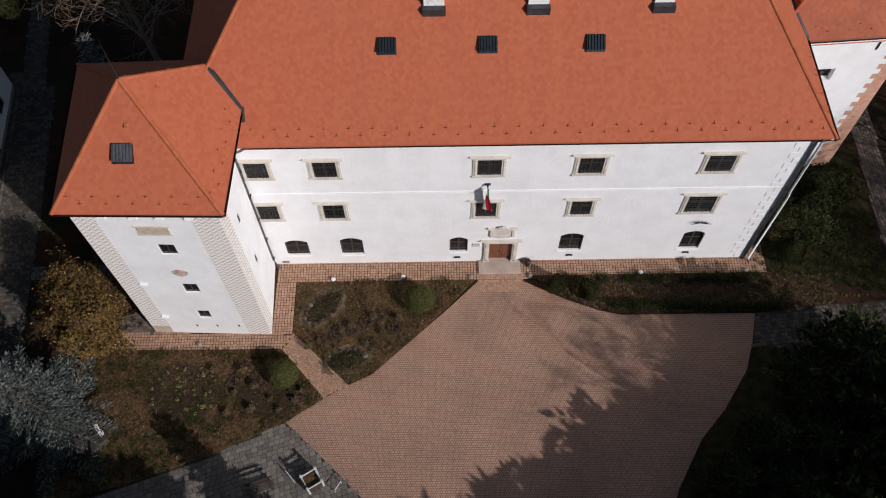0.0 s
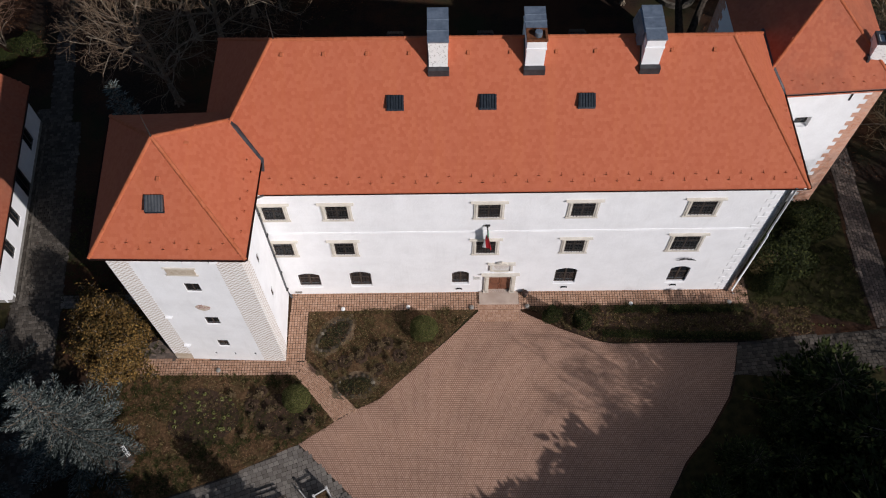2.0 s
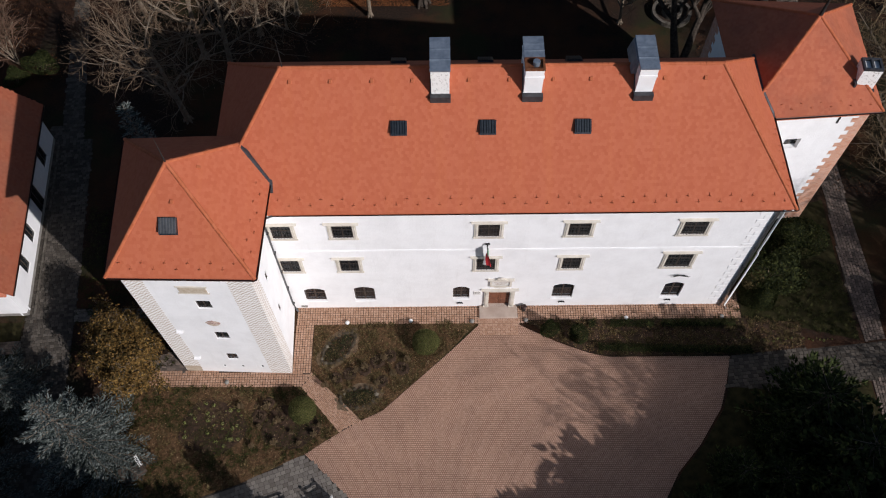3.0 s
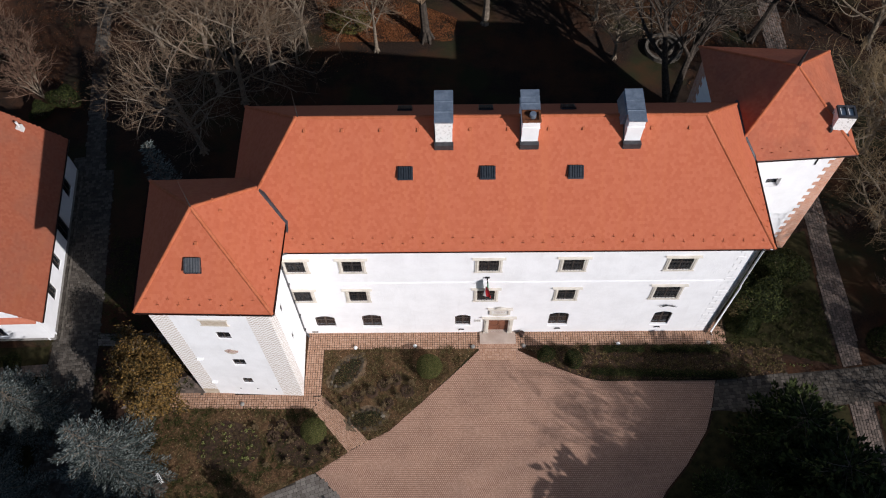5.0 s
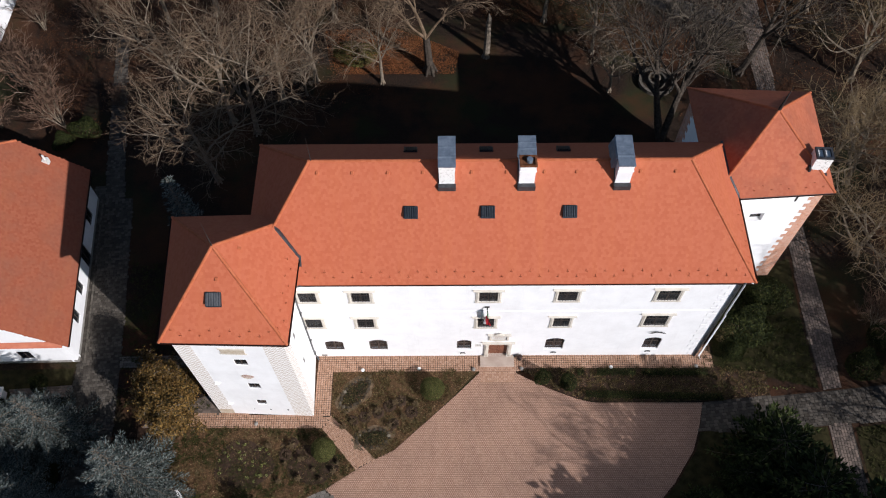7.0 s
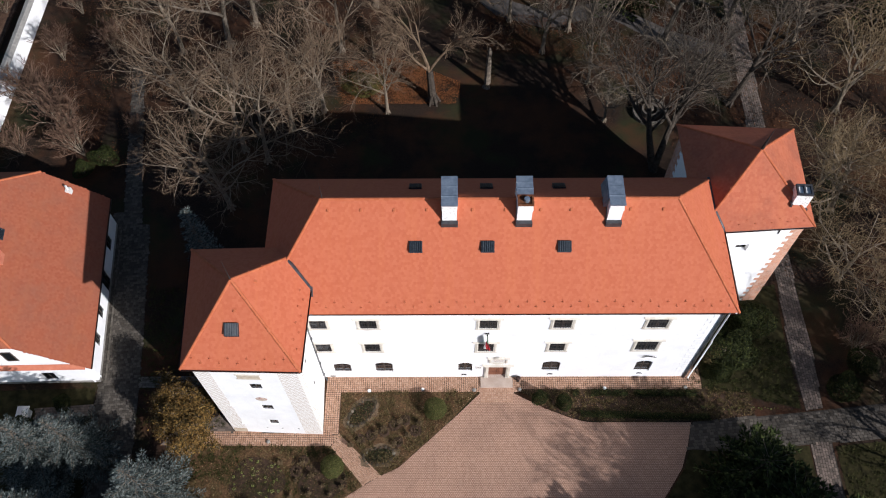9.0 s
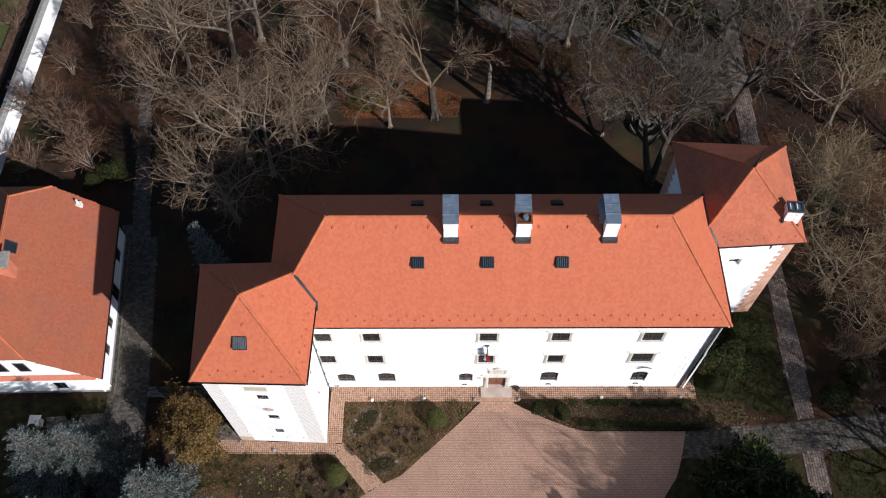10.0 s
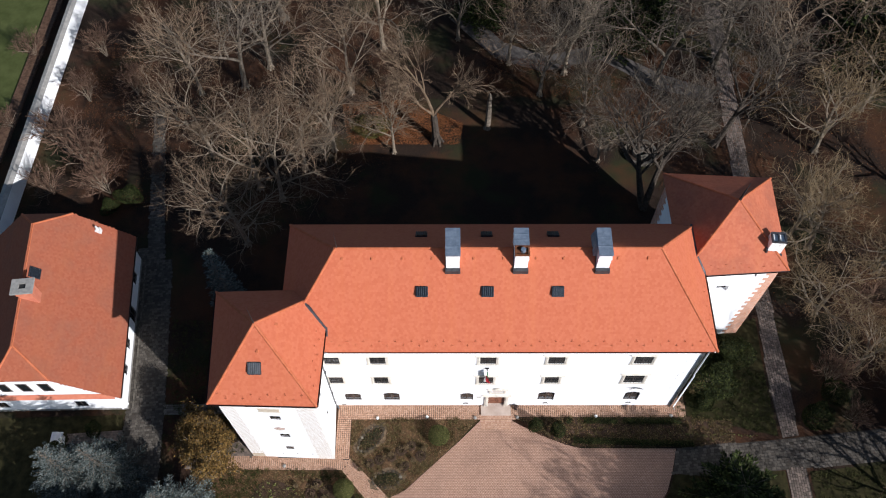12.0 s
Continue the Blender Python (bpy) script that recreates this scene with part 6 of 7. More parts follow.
def conifer(seed, height, radius, whorls=24, per=11, sprig=0.3, thick=0.05, ragged=0.2, gap=0.17, power=0.85, up=0.25, droop=0.12, width=0.3):
    """Stem and boughs, and the sprigs that cover each bough as a flat, pointed fan."""
    rnd = random.Random(seed)
    wood, items = [(Vector((0, 0, -0.05)), Vector((0, 0, height * 0.6)), 0.22, 0.1), (Vector((0, 0, height * 0.6)), Vector((0, 0, height)), 0.1, 0.015)], []
    for i in range(whorls):
        f = (i + 0.3) / whorls
        z = 0.5 + (height - 0.8) * f
        reach = radius * (1 - f) ** power + 0.2
        count = max(5, int(per * (1 - 0.5 * f)))
        for k in range(count):
            az = 2 * math.pi * (k + 0.37 * i) / count + rnd.uniform(-0.2, 0.2)
            r = reach * rnd.uniform(1 - ragged, 1 + ragged)
            d = Vector((math.cos(az), math.sin(az), 0))
            side = Vector((-d.y, d.x, 0))
            base = Vector((0, 0, z))
            path = [base + d * r * g + Vector((0, 0, r * (0.35 * f * g - droop * g * (2 - 1.6 * g)))) for g in (0, 0.35, 0.7, 1.0)]
            wood += [(path[q], path[q + 1], 0.035 * (1 - 0.25 * q), 0.03 * (1 - 0.3 * q)) for q in range(3)]
            n = max(3, int(r / gap))
            for j in range(n + 1):
                g = 0.18 + 0.82 * j / n
                q = min(int(g / 0.35), 2)
                p = path[q].lerp(path[q + 1], min(1.0, (g - (0, 0.35, 0.7)[q]) / (0.35, 0.35, 0.3)[q]))
                for way in (1, -1):
                    fan = width * r * (1.05 - g) ** 0.8 + 0.1
                    arm = (d * rnd.uniform(0.5, 0.9) + side * way * rnd.uniform(0.6, 1.0) + Vector((0, 0, rnd.uniform(-0.15, 0.2)))).normalized()
                    m = max(1, int(fan / (sprig * 0.55)))
                    for h in range(m):
                        at = p + arm * fan * (h + rnd.uniform(0, 0.7)) / m
                        out = (arm + d * rnd.uniform(-0.1, 0.5) + side * rnd.uniform(-0.4, 0.4) + Vector((0, 0, up + rnd.uniform(-0.3, 0.35)))).normalized()
                        items.append((at, out, sprig * rnd.uniform(0.75, 1.3), thick * rnd.uniform(0.8, 1.25)))
            items.append((path[3] - d * 0.05, (d + Vector((0, 0, 0.3))).normalized(), sprig * 1.5, thick))
    for j in range(12):
        items.append((Vector((0, 0, height - 0.09 * j)), Vector((rnd.uniform(-0.7, 0.7), rnd.uniform(-0.7, 0.7), 0.8)).normalized(), sprig, thick))
    return wood, sprigs(items, rnd)


def conifer_tree(name, seed, at, height, radius, mat, label, group, **kw):
    wood, needles = conifer(seed, height, radius, **kw)
    t = thing(name, (0, 0, 0), label, "tree", group)
    part("trunk", twig_tubes(wood, lambda r: 7 if r > 0.1 else 3), BARK_BROWN, t)
    part("crown", needles, mat, t)
    t.matrix_basis = at
    return t


spruce = conifer_tree("blue_spruce", 51, spot(-12.4, -10.9), 11.2, 3.7, SPRUCE, "tall blue spruce with silvery grey-green needles", "blue spruces", whorls=16, per=9, sprig=0.23, thick=0.045, ragged=0.3, gap=0.16, up=0.3, width=0.3, power=0.95)
copy_at(spruce, -19.5, -6.9, 140, 0.84)
copy_at(spruce, -22.3, -7.4, 250, 0.92)
copy_at(spruce, -20.6, -12.8, 30, 0.95)
dark = conifer_tree("dark_conifer", 52, spot(-11.3, 10.6), 10.7, 1.5, SPRUCE, "slim spruce in the shade of the tower", "dark conifers", whorls=20, per=9)


def shrub(name, seed, at, rx, ry, rz_, mat, label, leaves=2600, size=0.1, group="", lumpy=0.25, category="shrub", stems=True, squash=0.0):
    """A leafy shrub: stems and lumpy shells of leaves."""
    rnd = random.Random(seed)
    pts = []
    lumps = [(Vector((rnd.gauss(0, 1), rnd.gauss(0, 1), rnd.gauss(0.3, 0.8))).normalized(), rnd.uniform(-lumpy, lumpy)) for _ in range(16)]
    for _ in range(leaves):
        d = Vector((rnd.gauss(0, 1), rnd.gauss(0, 1), rnd.gauss(0, 1))).normalized()
        if d.z < -0.55:
            d.z = -d.z
        k = 1 + sum(h * max(0, d.dot(l)) ** 6 for l, h in lumps)
        k *= rnd.uniform(0.72, 1.0) ** 0.5
        pts.append((Vector((d.x * rx * k, d.y * ry * k, rz_ * (1 + squash) * 0.5 + d.z * rz_ * 0.52 * k)), d))
    t = thing(name, (0, 0, 0), label, category, group)
    if stems:
        wood = []
        for j in range(7):
            a = 2 * math.pi * j / 7
            wood.append((Vector((0.08 * math.cos(a), 0.08 * math.sin(a), -0.03)), Vector((rx * 0.6 * math.cos(a), ry * 0.6 * math.sin(a), rz_ * 0.75)), 0.04, 0.012))
        part("stems", twig_tubes(wood, lambda r: 5), BARK, t)
    part("foliage", leaf_cloud(pts, size, rnd, 0.55), mat, t)
    t.matrix_basis = at
    return t


# clipped box balls: dense even leaves
ball = shrub("box_ball", 61, spot(9.4, -3.1), 0.98, 0.98, 1.42, BOX_LEAF, "clipped round box bush with dense leaves", 9000, 0.05, "box balls", 0.05)
copy_at(ball, 1.0, -8.0, 130, 0.98)
# autumn tree beside the tower
autumn = thing("autumn_tree", (0, 0, 0), "round-headed tree with yellow-brown autumn leaves", "tree")
wood, twigs = grow(71, 6.0, 0.13, 0.95, 4, 0.1, 0.05, (8, 7, 5, 4), stems=3)
part("trunk", twig_tubes(wood + twigs, lambda r: 5 if r > 0.05 else 3), BARK, autumn)
rnd = random.Random(72)
lp_ = []
for p, q, r0, r1 in twigs:
    for _ in range(14):
        o = Vector((rnd.gauss(0, 0.2), rnd.gauss(0, 0.2), rnd.gauss(0, 0.2)))
        c = p.lerp(q, rnd.random()) + o
        lp_.append((c, Vector((c.x * 0.3, c.y * 0.3, 1)).normalized()))
rnd.shuffle(lp_)
part("crown", leaf_cloud(lp_[:46000], 0.105, rnd, 0.6), YELLOW_LEAF, autumn, "yellow-brown autumn leaves")
autumn.matrix_basis = spot(-10.6, -4.5, 0, 0.93)

# evergreens round the forecourt's far side
ever = conifer_tree("broad_evergreen", 53, spot(34.9, -8.8), 6.0, 3.1, EVERGREEN, "broad dark green evergreen with upright sprays", "dark evergreens", whorls=13, per=11, sprig=0.42, thick=0.12, ragged=0.3, gap=0.34, power=0.4, up=0.7, width=0.36)
for x, y, rz, s in ((36.6, -12.4, 70, 1.15), (37.2, -15.0, 160, 1.2), (35.2, -17.5, 250, 1.25), (40.5, -16.0, 250, 1.4), (33.2, -19.8, 20, 1.25), (31.8, -21.8, 75, 1.55), (28.8, -25.2, 210, 1.5), (25.5, -25.4, 300, 1.4), (37.5, -20.5, 140, 1.3), (41.0, -19.5, 140, 1.3), (34.0, -24.0, 80, 1.4), (30.5, 46.5, 60, 1.2), (34.5, 48.0, 160, 1.1), (14.5, 50.5, 260, 1.0), (59.5, 45.0, 10, 1.5), (64.0, 41.0, 100, 1.6), (27.2, -15.2, 0, 0.5), (29.8, -12.9, 110, 0.55), (30.4, -16.2, 230, 0.65), (26.2, -18.6, 70, 0.6), (32.6, -10.4, 310, 0.5), (28.4, -20.0, 170, 0.7), (32.2, -13.4, 25, 0.6)):
    copy_at(ever, x, y, rz, s)
tall = conifer_tree("tall_conifer", 54, spot(42.7, -21.5), 12, 3.4, PINE, "tall dark conifer beyond the forecourt", "tall conifers", whorls=16, per=10, sprig=0.9, thick=0.24, gap=0.5, power=0.5)
for x, y, rz, s in ((44.5, -17.5, 40, 1.0), (40.6, -24.2, 90, 1.0), (38.2, -26.5, 200, 0.97), (35.4, -28.6, 300, 1.0), (32.4, -30.0, 10, 1.02), (60.0, -6.0, 20, 1.0), (45.0, -26.0, 20, 1.2), (39.0, -31.0, 20, 1.2), (46.0, -24.5, 95, 1.2), (44.0, -27.0, 185, 1.2), (42.0, -29.0, 5, 1.25), (40.0, -31.5, 65, 1.3), (37.5, -33.0, 275, 1.3), (48.5, -24.0, 325, 1.25), (42.5, -26.4, 60, 1.0), (40.0, -29.0, 120, 1.0), (45.0, -24.0, 200, 1.0), (44.0, -29.0, 250, 1.0), (47.0, -21.0, 15, 1.3), (48.0, -26.0, 75, 1.0), (36.5, -30.5, 140, 1.0), (47.0, -30.0, 310, 1.0), (51.0, -23.0, 35, 1.0), (52.0, -27.0, 215, 1.0), (29.0, -29.7, 155, 1.0), (25.0, -31.0, 260, 1.0),
                   (4.5, -28.0, 45, 1.0), (6.8, -27.8, 145, 0.97), (2.2, -27.6, 60, 1.0), (0.0, -26.5, 285, 1.0), (-1.6, -28.4, 190, 1.5), (-4.0, -25.5, 85, 1.4), (-5.5, -28.5, 10, 1.5), (-8.0, -24.0, 175, 1.3), (-12.0, -23.0, 235, 1.0)):
    copy_at(tall, x, y, rz, s)
copy_at(KINDS[0], 40.4, -22.3, 20, 1.08)
copy_at(KINDS[2], 40.5, -21.5, 75, 0.82)
copy_at(KINDS[0], 42.6, -20.9, 160, 1.0)
copy_at(KINDS[0], 38.4, -23.0, 250, 1.0)
copy_at(KINDS[3], 53.5, -12.0, 30, 1.1)
# shrubs by the free corner of the wing
laurel = shrub("laurel_shrub", 62, spot(35.0, 2.2), 2.0, 1.7, 3.0, SHRUB, "dark green evergreen shrub beside the wall", 5200, 0.12, "evergreen shrubs", 0.65)
for x, y, rz, s in ((33.0, 4.0, 50, 0.9), (37.0, 4.5, 140, 0.85), (34.0, -0.0, 200, 0.55), (33.4, 6.0, 280, 1.1), (44.0, -1.2, 30, 0.7), (46.0, 1.0, 90, 0.6), (53.5, 0.8, 150, 0.7), (18.2, -2.0, 40, 0.34), (20.2, -2.5, 90, 0.36), (-24.0, 23.4, 0, 0.6), (-26.0, 21.8, 60, 0.5), (62.5, 47.5, 50, 2.0), (66.0, 52.0, 150, 2.2), (-25.5, -4.5, 30, 0.5), (-22.5, -2.6, 120, 0.4)):
    copy_at(laurel, x, y, rz, s)
OLIVE = varied("olive_leaves", [(0, (0.025, 0.022, 0.006)), (0.6, (0.07, 0.062, 0.017)), (1, (0.15, 0.13, 0.04))], 0.9)
shrub("olive_bush", 67, spot(1.8, 32.4), 1.9, 1.5, 1.7, OLIVE, "olive-green low bush among fallen leaves", 4200, 0.08, "", 0.5)
pale = shrub("variegated_shrub", 63, spot(33.3, 1.6), 0.9, 0.9, 2.6, DRY_GRASS, "pale yellowish variegated shrub", 1300, 0.12, "", 0.3)


# low growth in the beds
def blades(spots, mat, name, label, category, h=0.22, n=14, rnd=None):
    m = Mesh()
    rnd = rnd or random.Random(8)
    for x, y, z in spots:
        for _ in range(n):
            a, r = rnd.uniform(0, 6.28), rnd.uniform(0, 0.16)
            p = Vector((x + r * math.cos(a), y + r * math.sin(a), z))
            tip = p + Vector((math.cos(a) * rnd.uniform(0.05, 0.2), math.sin(a) * rnd.uniform(0.05, 0.2), h * rnd.uniform(0.4, 1.1)))
            s = Vector((-math.sin(a), math.cos(a), 0)) * 0.018
            m.add([tuple(p - s), tuple(p + s), tuple(tip)], [(0, 1, 2)])
    ob = part(name, m, mat, None)
    return tagged(ob, label, category, kind="stuff")


rnd = random.Random(81)


def scatter(poly, n):
    xs, ys = [p[0] for p in poly], [p[1] for p in poly]
    got = []
    while len(got) < n:
        x, y = rnd.uniform(min(xs), max(xs)), rnd.uniform(min(ys), max(ys))
        if inside(x, y, poly):
            got.append((x, y, 0.05))
    return got


blades([p for p in scatter(BED, 900) if noise.noise(Vector((p[0] * 0.5, p[1] * 0.5, 0))) > -0.15] + [p for p in scatter(LAWN_W, 900) if noise.noise(Vector((p[0] * 0.35, p[1] * 0.35, 3))) > 0.0] + scatter(BED_E, 900), DRY_GRASS, "dry_grass", "thin dry grass and weeds in the beds", "grass")
GRASS_GREEN = varied("fresh_grass", [(0, (0.018, 0.021, 0.006)), (0.6, (0.040, 0.043, 0.012)), (1, (0.08, 0.076, 0.025))], 0.9)
blades([p for p in scatter(LAWN_W, 1700) if noise.noise(Vector((p[0] * 0.35, p[1] * 0.35, 3))) < 0.08] + scatter([(31.5, -1.2), (40.5, -2.9), (40.6, 3), (32.5, 6)], 700) + scatter([(-16, -4.5), (-8.2, -4.6), (-8.8, 8), (-17, 9)], 700) + scatter([(43, -6.3), (56, -4.8), (56, -14), (43, -14)], 900), GRASS_GREEN, "grass", "short green grass in patches", "grass", 0.14, 16)


def stone_mesh(seed):
    r = random.Random(seed)
    bm = bmesh.new()
    bmesh.ops.create_icosphere(bm, subdivisions=1, radius=1.0)
    for q in bm.verts:
        q.co *= r.uniform(0.75, 1.15)
        q.co.z *= 0.65
    me = bpy.data.meshes.new("stone")
    bm.to_mesh(me)
    bm.free()
    me.materials.append(ROCK_OWN)
    return me


ROCK_OWN = varied("ring_stone", [(0, (0.04, 0.032, 0.022)), (0.8, (0.095, 0.075, 0.052)), (1, (0.27, 0.235, 0.18))], 0.9, per="object")
STONES = [stone_mesh(s) for s in range(4)]


def stone_ring(cx, cy, a, b, turn, n, label, rim_top=0.09):
    """A low oval bed edged with field stones, with creeping green inside."""
    t = thing("stone_ringed_bed", (cx, cy, 0.05), label, "rock garden", "stone-ringed beds")
    c, s = math.cos(turn), math.sin(turn)

    def at(u, w):
        return cx + u * c - w * s, cy + u * s + w * c

    for k in range(n):
        w = 2 * math.pi * k / n
        x, y = at(a * math.cos(w) * rnd.uniform(0.95, 1.06), b * math.sin(w) * rnd.uniform(0.95, 1.06))
        ob = part("stone", STONES[k % 4], None, t)
        ob.matrix_world = Matrix.Translation((x, y, 0.1)) @ Matrix.Rotation(rnd.uniform(0, 6), 4, "Z") @ Matrix.Scale(rnd.uniform(0.1, 0.19), 4)
    for name, mat, tag, inner, outer, top in (("soil_rim", SOIL_PALE, "pale trodden soil rim", 0.98, 1.3, rim_top), ("hollow", SOIL_DARK, "dark sunken soil", 0.0, 1.0, 0.075)):
        rim = Mesh()
        n_ = 44
        for q in range(n_):
            w = 2 * math.pi * q / n_
            wob = 1 + 0.06 * math.sin(5 * w + a) + 0.04 * math.sin(9 * w)
            for f, z in ((outer, 0.055), ((inner + outer) / 2, top), (inner, 0.06)):
                rim.v.append((*at(a * f * wob * math.cos(w), b * f * wob * math.sin(w) * (1.12 if f > 1 else 1)), z))
        for q in range(n_):
            for c_ in range(2):
                rim.f.append((3 * q + c_, 3 * ((q + 1) % n_) + c_, 3 * ((q + 1) % n_) + c_ + 1, 3 * q + c_ + 1))
        part(name, rim, mat, t, tag)
    pts = []
    for _ in range(700):
        w, r = rnd.uniform(0, 6.28), math.sqrt(rnd.random()) * 0.85
        x, y = at(a * r * math.cos(w), b * r * math.sin(w))
        pts.append((Vector((x, y, 0.08 + rnd.uniform(0, 0.1) * (1.1 - r * r))), Vector((0, 0, 1))))
    part("ground_cover", leaf_cloud(pts, 0.055, rnd, 0.5), CREEPER, t, "dark green creeping ground cover")["kind"] = "stuff"


SOIL_PALE = plain("trodden_soil", (0.07, 0.048, 0.03), (0.19, 0.135, 0.085), 5, 0.95, bump=0.6, fine=20)
CREEPER = varied("creeping_leaves", [(0, (0.012, 0.014, 0.006)), (0.6, (0.03, 0.036, 0.014)), (1, (0.075, 0.08, 0.035))], 0.9)
stone_ring(3.15, -3.25, 1.45, 0.75, radians(48), 30, "oval bed of dark creeper ringed with stones")
stone_ring(4.75, -6.95, 1.3, 0.68, radians(10), 18, "oval bed of dark creeper edged with stones", 0.05)
rose = bare_tree(43, spot(5.2, -4.7), 1.1, "pruned bare rose bush", TWIG_BROWN, name="rose_bush", category="shrub", group="rose bushes", trunk_r=0.03, spread=0.7, levels=2, kids=(5, 4), first=0.1, stems=5)
rose.scale = (0.6, 0.6, 0.6)
for x, y in ((6.3, -4.1), (7.0, -5.2), (4.4, -5.1), (3.0, -5.6), (5.9, -6.0), (8.2, -4.3), (2.5, -6.1), (-1.6, -7.7), (-0.6, -8.6), (0.2, -9.4), (-1.9, -9.1), (1.7, -9.6), (-0.9, -10.2), (-3.2, -7.6), (2.1, -8.9), (-2.4, -10.4), (0.9, -10.1)):
    copy_at(rose, x, y, rnd.uniform(0, 360), rnd.uniform(0.4, 0.65))
SPROUT = varied("spring_sprouts", [(0, (0.06, 0.075, 0.015)), (0.5, (0.17, 0.18, 0.045)), (1, (0.44, 0.43, 0.22))], 0.9)
clump = shrub("flower_clump", 64, spot(-5.6, -8.0), 0.16, 0.16, 0.2, SPROUT, "small pale flower clump in the bed", 60, 0.06, "flower clumps", 0.2, "plant", False)
for _ in range(34):
    a, r = rnd.uniform(0, 6.28), math.sqrt(rnd.random()) * 2.3
    copy_at(clump, -5.0 + r * math.cos(a), -8.9 + r * 0.8 * math.sin(a), rnd.uniform(0, 360), rnd.uniform(0.5, 1.0))
for k in range(26):
    copy_at(clump, 31.5 + k * 0.28 + rnd.uniform(-0.1, 0.1), -2.9 + rnd.uniform(-0.15, 0.15), rnd.uniform(0, 360), rnd.uniform(0.35, 0.7))

thuja = conifer_tree("slim_thuja", 55, spot(1.6, -17.9), 6.4, 1.0, PINE, "slim dark columnar thuja beside the stone path", "", whorls=28, per=10, up=0.8, power=0.6)

# dry leaves lying in the beds and under the trees
LITTER = varied("dry_fallen_leaves", [(0, (0.06, 0.028, 0.012)), (0.5, (0.16, 0.088, 0.038)), (0.85, (0.30, 0.185, 0.09)), (1, (0.46, 0.35, 0.22))], 0.9)


RUSTY = varied("rusty_fallen_leaves", [(0, (0.03, 0.011, 0.005)), (0.6, (0.09, 0.034, 0.014)), (1, (0.22, 0.10, 0.042))], 0.9)


RUST_BRIGHT = varied("bright_rusty_leaves", [(0, (0.05, 0.018, 0.007)), (0.6, (0.19, 0.068, 0.025)), (1, (0.36, 0.155, 0.06))], 0.9)


def litter(poly, n, size, seed, label, mat=None):
    r = random.Random(seed)
    xs, ys = [p[0] for p in poly], [p[1] for p in poly]
    pts = []
    while len(pts) < n:
        x, y = r.uniform(min(xs), max(xs)), r.uniform(min(ys), max(ys))
        if inside(x, y, poly) and noise.noise(Vector((x * 0.6, y * 0.6, seed))) > r.uniform(-0.6, 0.3):
            pts.append((Vector((x, y, 0.075 + r.uniform(0, 0.03))), Vector((0, 0, 1))))
    tagged(part("leaf_litter", leaf_cloud(pts, size, r, 0.35), mat or LITTER, None), label, "leaves", kind="stuff")


litter(BED, 3600, 0.045, 91, "small dry leaves strewn over the flower bed")
litter(LAWN_W, 3800, 0.045, 92, "dry leaves strewn over the grass bed")
litter([(-1, 30.5), (11.5, 30.5), (12.0, 33.5), (5, 37), (-2, 36.5)], 22000, 0.06, 94, "bright rusty fallen leaves under the bare trees", RUST_BRIGHT)
litter([(14, 38), (27, 36.5), (37, 29.5), (38, 34), (28, 42), (15, 44)], 14000, 0.06, 95, "rusty fallen leaves beside the gravel walk", RUSTY)
litter([(-31.5, 27), (-25, 25), (-25, 46), (-32.5, 46)], 9000, 0.055, 96, "brown fallen leaves beside the boundary wall", RUSTY)
litter([(33, 22), (41, 10), (50, 8), (62, 24), (62, 42), (44, 47), (34, 40)], 10000, 0.08, 97, "brown fallen leaves under the trees beside the footpath", RUSTY)
litter([(-24, 22), (-12, 22), (4, 28), (4, 52), (-24, 52)], 10000, 0.075, 98, "brown fallen leaves under the crowns", RUSTY)
litter(BED_E, 2600, 0.05, 93, "dry leaves strewn over the shaded bed")

# cut-back perennials: low dark tufts in the beds
TUFT = varied("withered_tuft", [(0, (0.010, 0.008, 0.004)), (0.6, (0.035, 0.026, 0.012)), (1, (0.15, 0.11, 0.06))], 0.95)


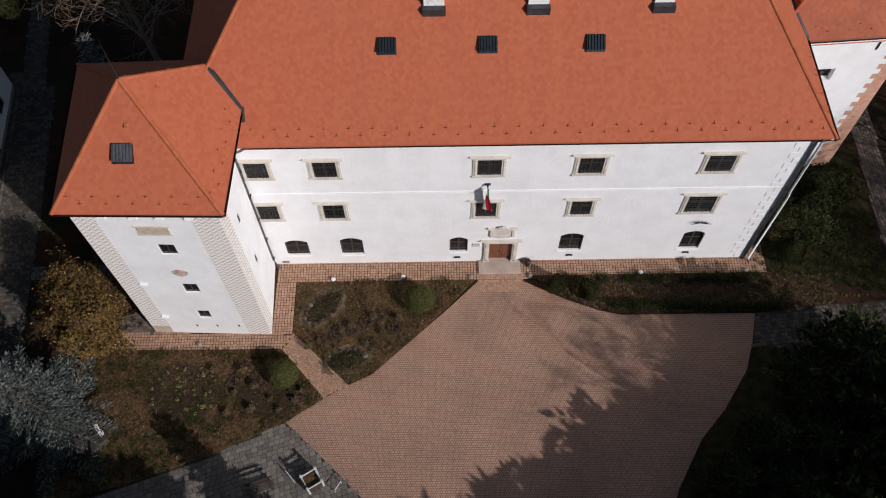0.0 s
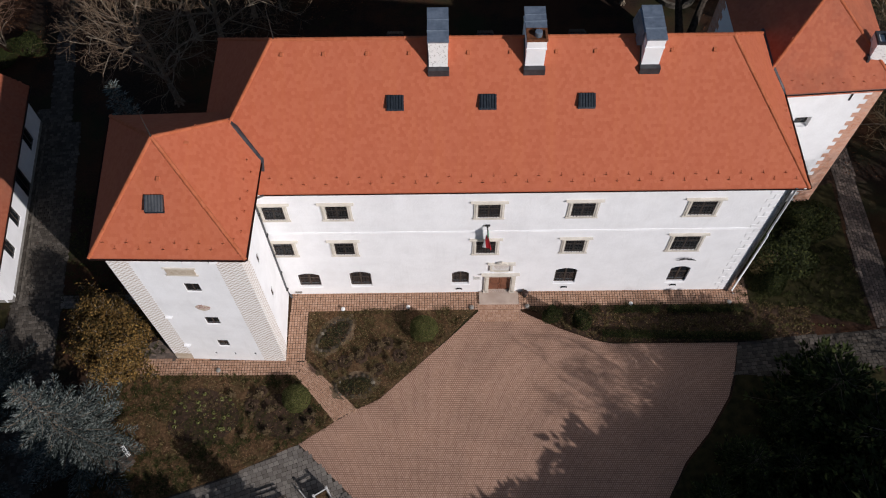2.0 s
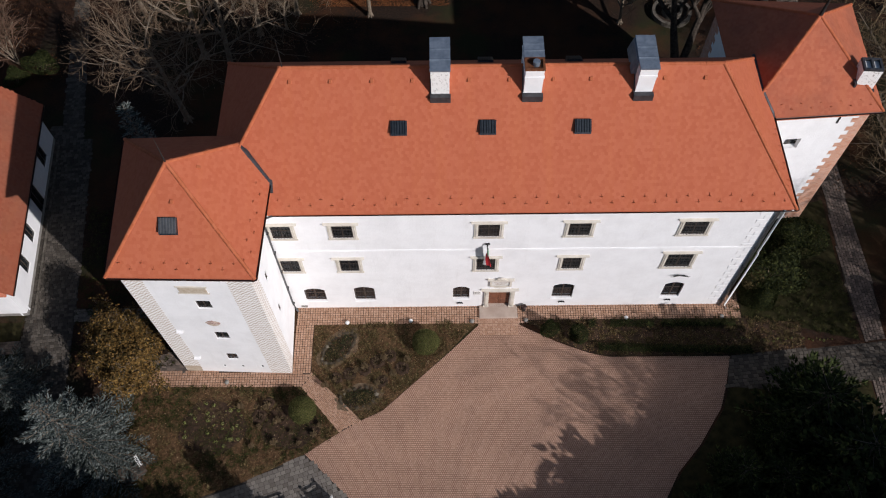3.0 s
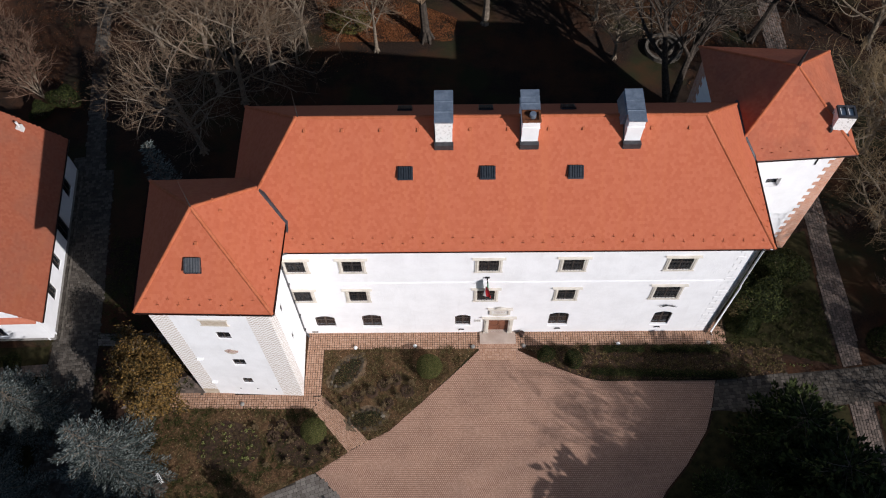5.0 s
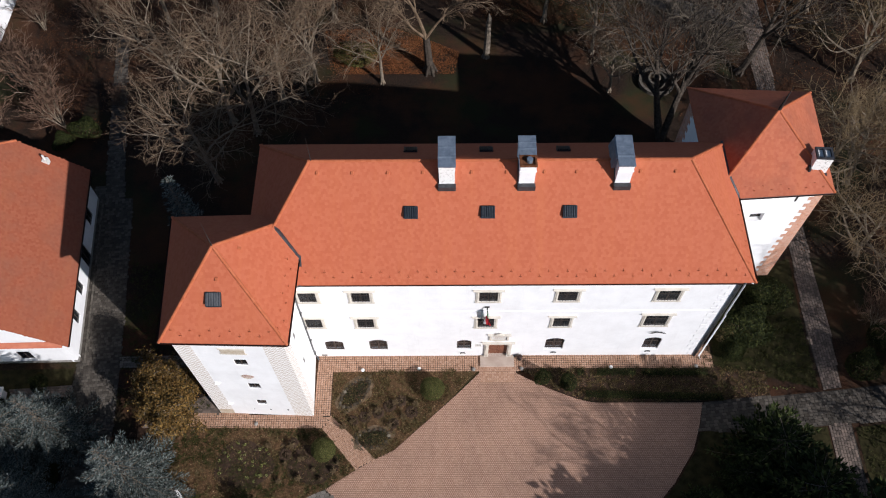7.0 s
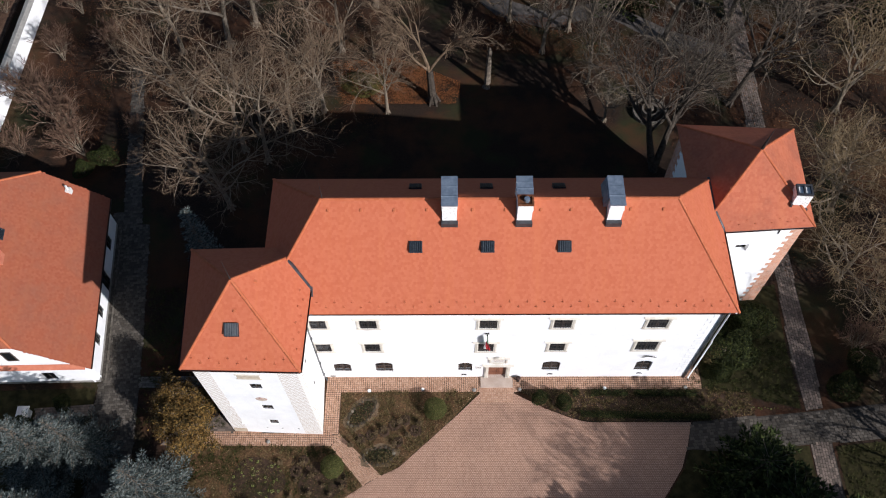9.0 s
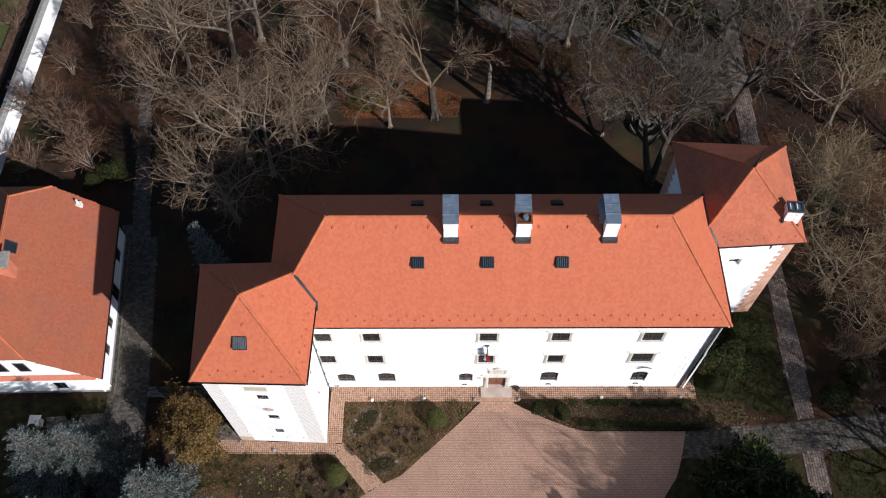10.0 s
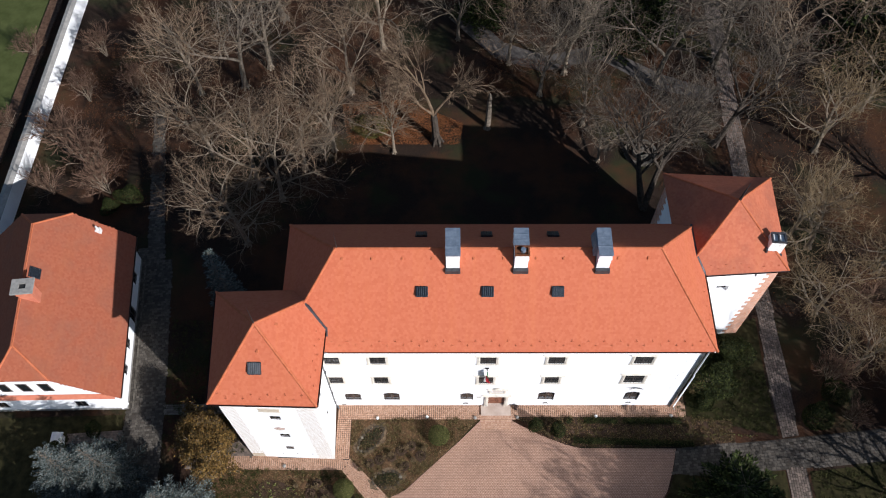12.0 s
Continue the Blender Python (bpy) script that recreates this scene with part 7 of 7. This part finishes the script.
def planting_pit(at):
    """A ring of thrown-up earth round a hollow with the stubs of cut-back stems."""
    r_ = random.Random(65)
    t = thing("perennial_clump", (0, 0, 0), "withered perennial clump cut back in a dug pit", "plant", "perennial clumps")
    ring, n_ = Mesh(), 26
    for q in range(n_):
        w = 2 * math.pi * q / n_
        for f, z in ((0.5, 0.05), (0.4, 0.13), (0.3, 0.15), (0.2, 0.07), (0.0, 0.055)):
            f *= 1 + r_.uniform(-0.13, 0.13)
            ring.v.append((f * math.cos(w), f * math.sin(w), z + (r_.uniform(-0.02, 0.03) if 0.06 < z else 0)))
    for q in range(n_):
        for c in range(4):
            ring.f.append((5 * q + c, 5 * ((q + 1) % n_) + c, 5 * ((q + 1) % n_) + c + 1, 5 * q + c + 1))
    part("earth_ring", ring, DARK_SOIL, t, "ring of dark dug earth")
    stubs = []
    for _ in range(26):
        w, d = r_.uniform(0, 6.28), r_.uniform(0.0, 0.3)
        p = Vector((d * math.cos(w), d * math.sin(w), 0.06))
        stubs.append((p, p + Vector((r_.uniform(-0.16, 0.16), r_.uniform(-0.16, 0.16), r_.uniform(0.08, 0.28))), 0.016, 0.01))
    part("stubs", twig_tubes(stubs, lambda q: 4), TWIG, t, "pale cut-back stems")
    pts = [(Vector((0.42 * math.cos(w) * k, 0.42 * math.sin(w) * k, 0.11)), Vector((0, 0, 1))) for w, k in ((r_.uniform(0, 6.28), math.sqrt(r_.random())) for _ in range(90))]
    part("withered_leaves", leaf_cloud(pts, 0.06, r_, 0.6), TUFT, t)
    t.matrix_basis = at
    return t


perennial = planting_pit(spot(6.86, -3.87))
r = random.Random(66)
for x, y, s in ((5.96, -4.29, 1.1), (5.07, -4.86, 1.0), (4.01, -5.2, 1.0), (3.12, -5.51, 0.9), (7.74, -4.81, 1.1), (6.3, -5.76, 0.95), (-1.48, -7.29, 0.9), (-2.03, -8.21, 1.1), (-0.49, -8.42, 0.8), (-2.23, -7.46, 0.5), (0.52, -9.34, 0.5), (1.25, -9.77, 0.6), (1.66, -9.18, 0.6), (1.98, -8.82, 0.6), (0.41, -10.12, 0.6), (-0.09, -10.29, 0.6), (-0.99, -9.86, 0.5), (-1.32, -9.43, 0.5)):
    copy_at(perennial, x, y, r.uniform(0, 360), s)


def low_hedge(a, b, width, height, seed, label):
    """A clipped low hedge from a to b."""
    r = random.Random(seed)
    a, b = Vector((*a, 0)), Vector((*b, 0))
    way = (b - a).normalized()
    side = Vector((-way.y, way.x, 0))
    pts = []
    for _ in range(int((b - a).length * 420)):
        u, k = r.uniform(0, (b - a).length), r.uniform(-1, 1)
        top = height * (0.9 + 0.25 * noise.noise(Vector((u * 0.9, seed, 0)))) * (1 - 0.25 * k * k)
        z = top * r.random() ** 0.4
        gap = noise.noise(Vector((u * 0.5, seed * 3.0, 5))) > 0.38
        if not gap:
            pts.append((a + way * u + side * k * width / 2 + Vector((0, 0, 0.05 + z)), (side * k + Vector((0, 0, 0.8))).normalized()))
    t = thing("low_hedge", (a + b) / 2, label, "hedge", "low hedges")
    part("foliage", leaf_cloud(pts, 0.06, r, 0.5), SHRUB, t)


low_hedge((21.2, -1.55), (32.2, -1.62), 0.55, 0.45, 1, "low dark clipped hedge along the bed")
low_hedge((21.7, -3.4), (32.6, -3.75), 0.6, 0.45, 2, "low dark clipped hedge beside the forecourt")
copy_at(KINDS[2], 58.5, -10.5, 200, 1.0)
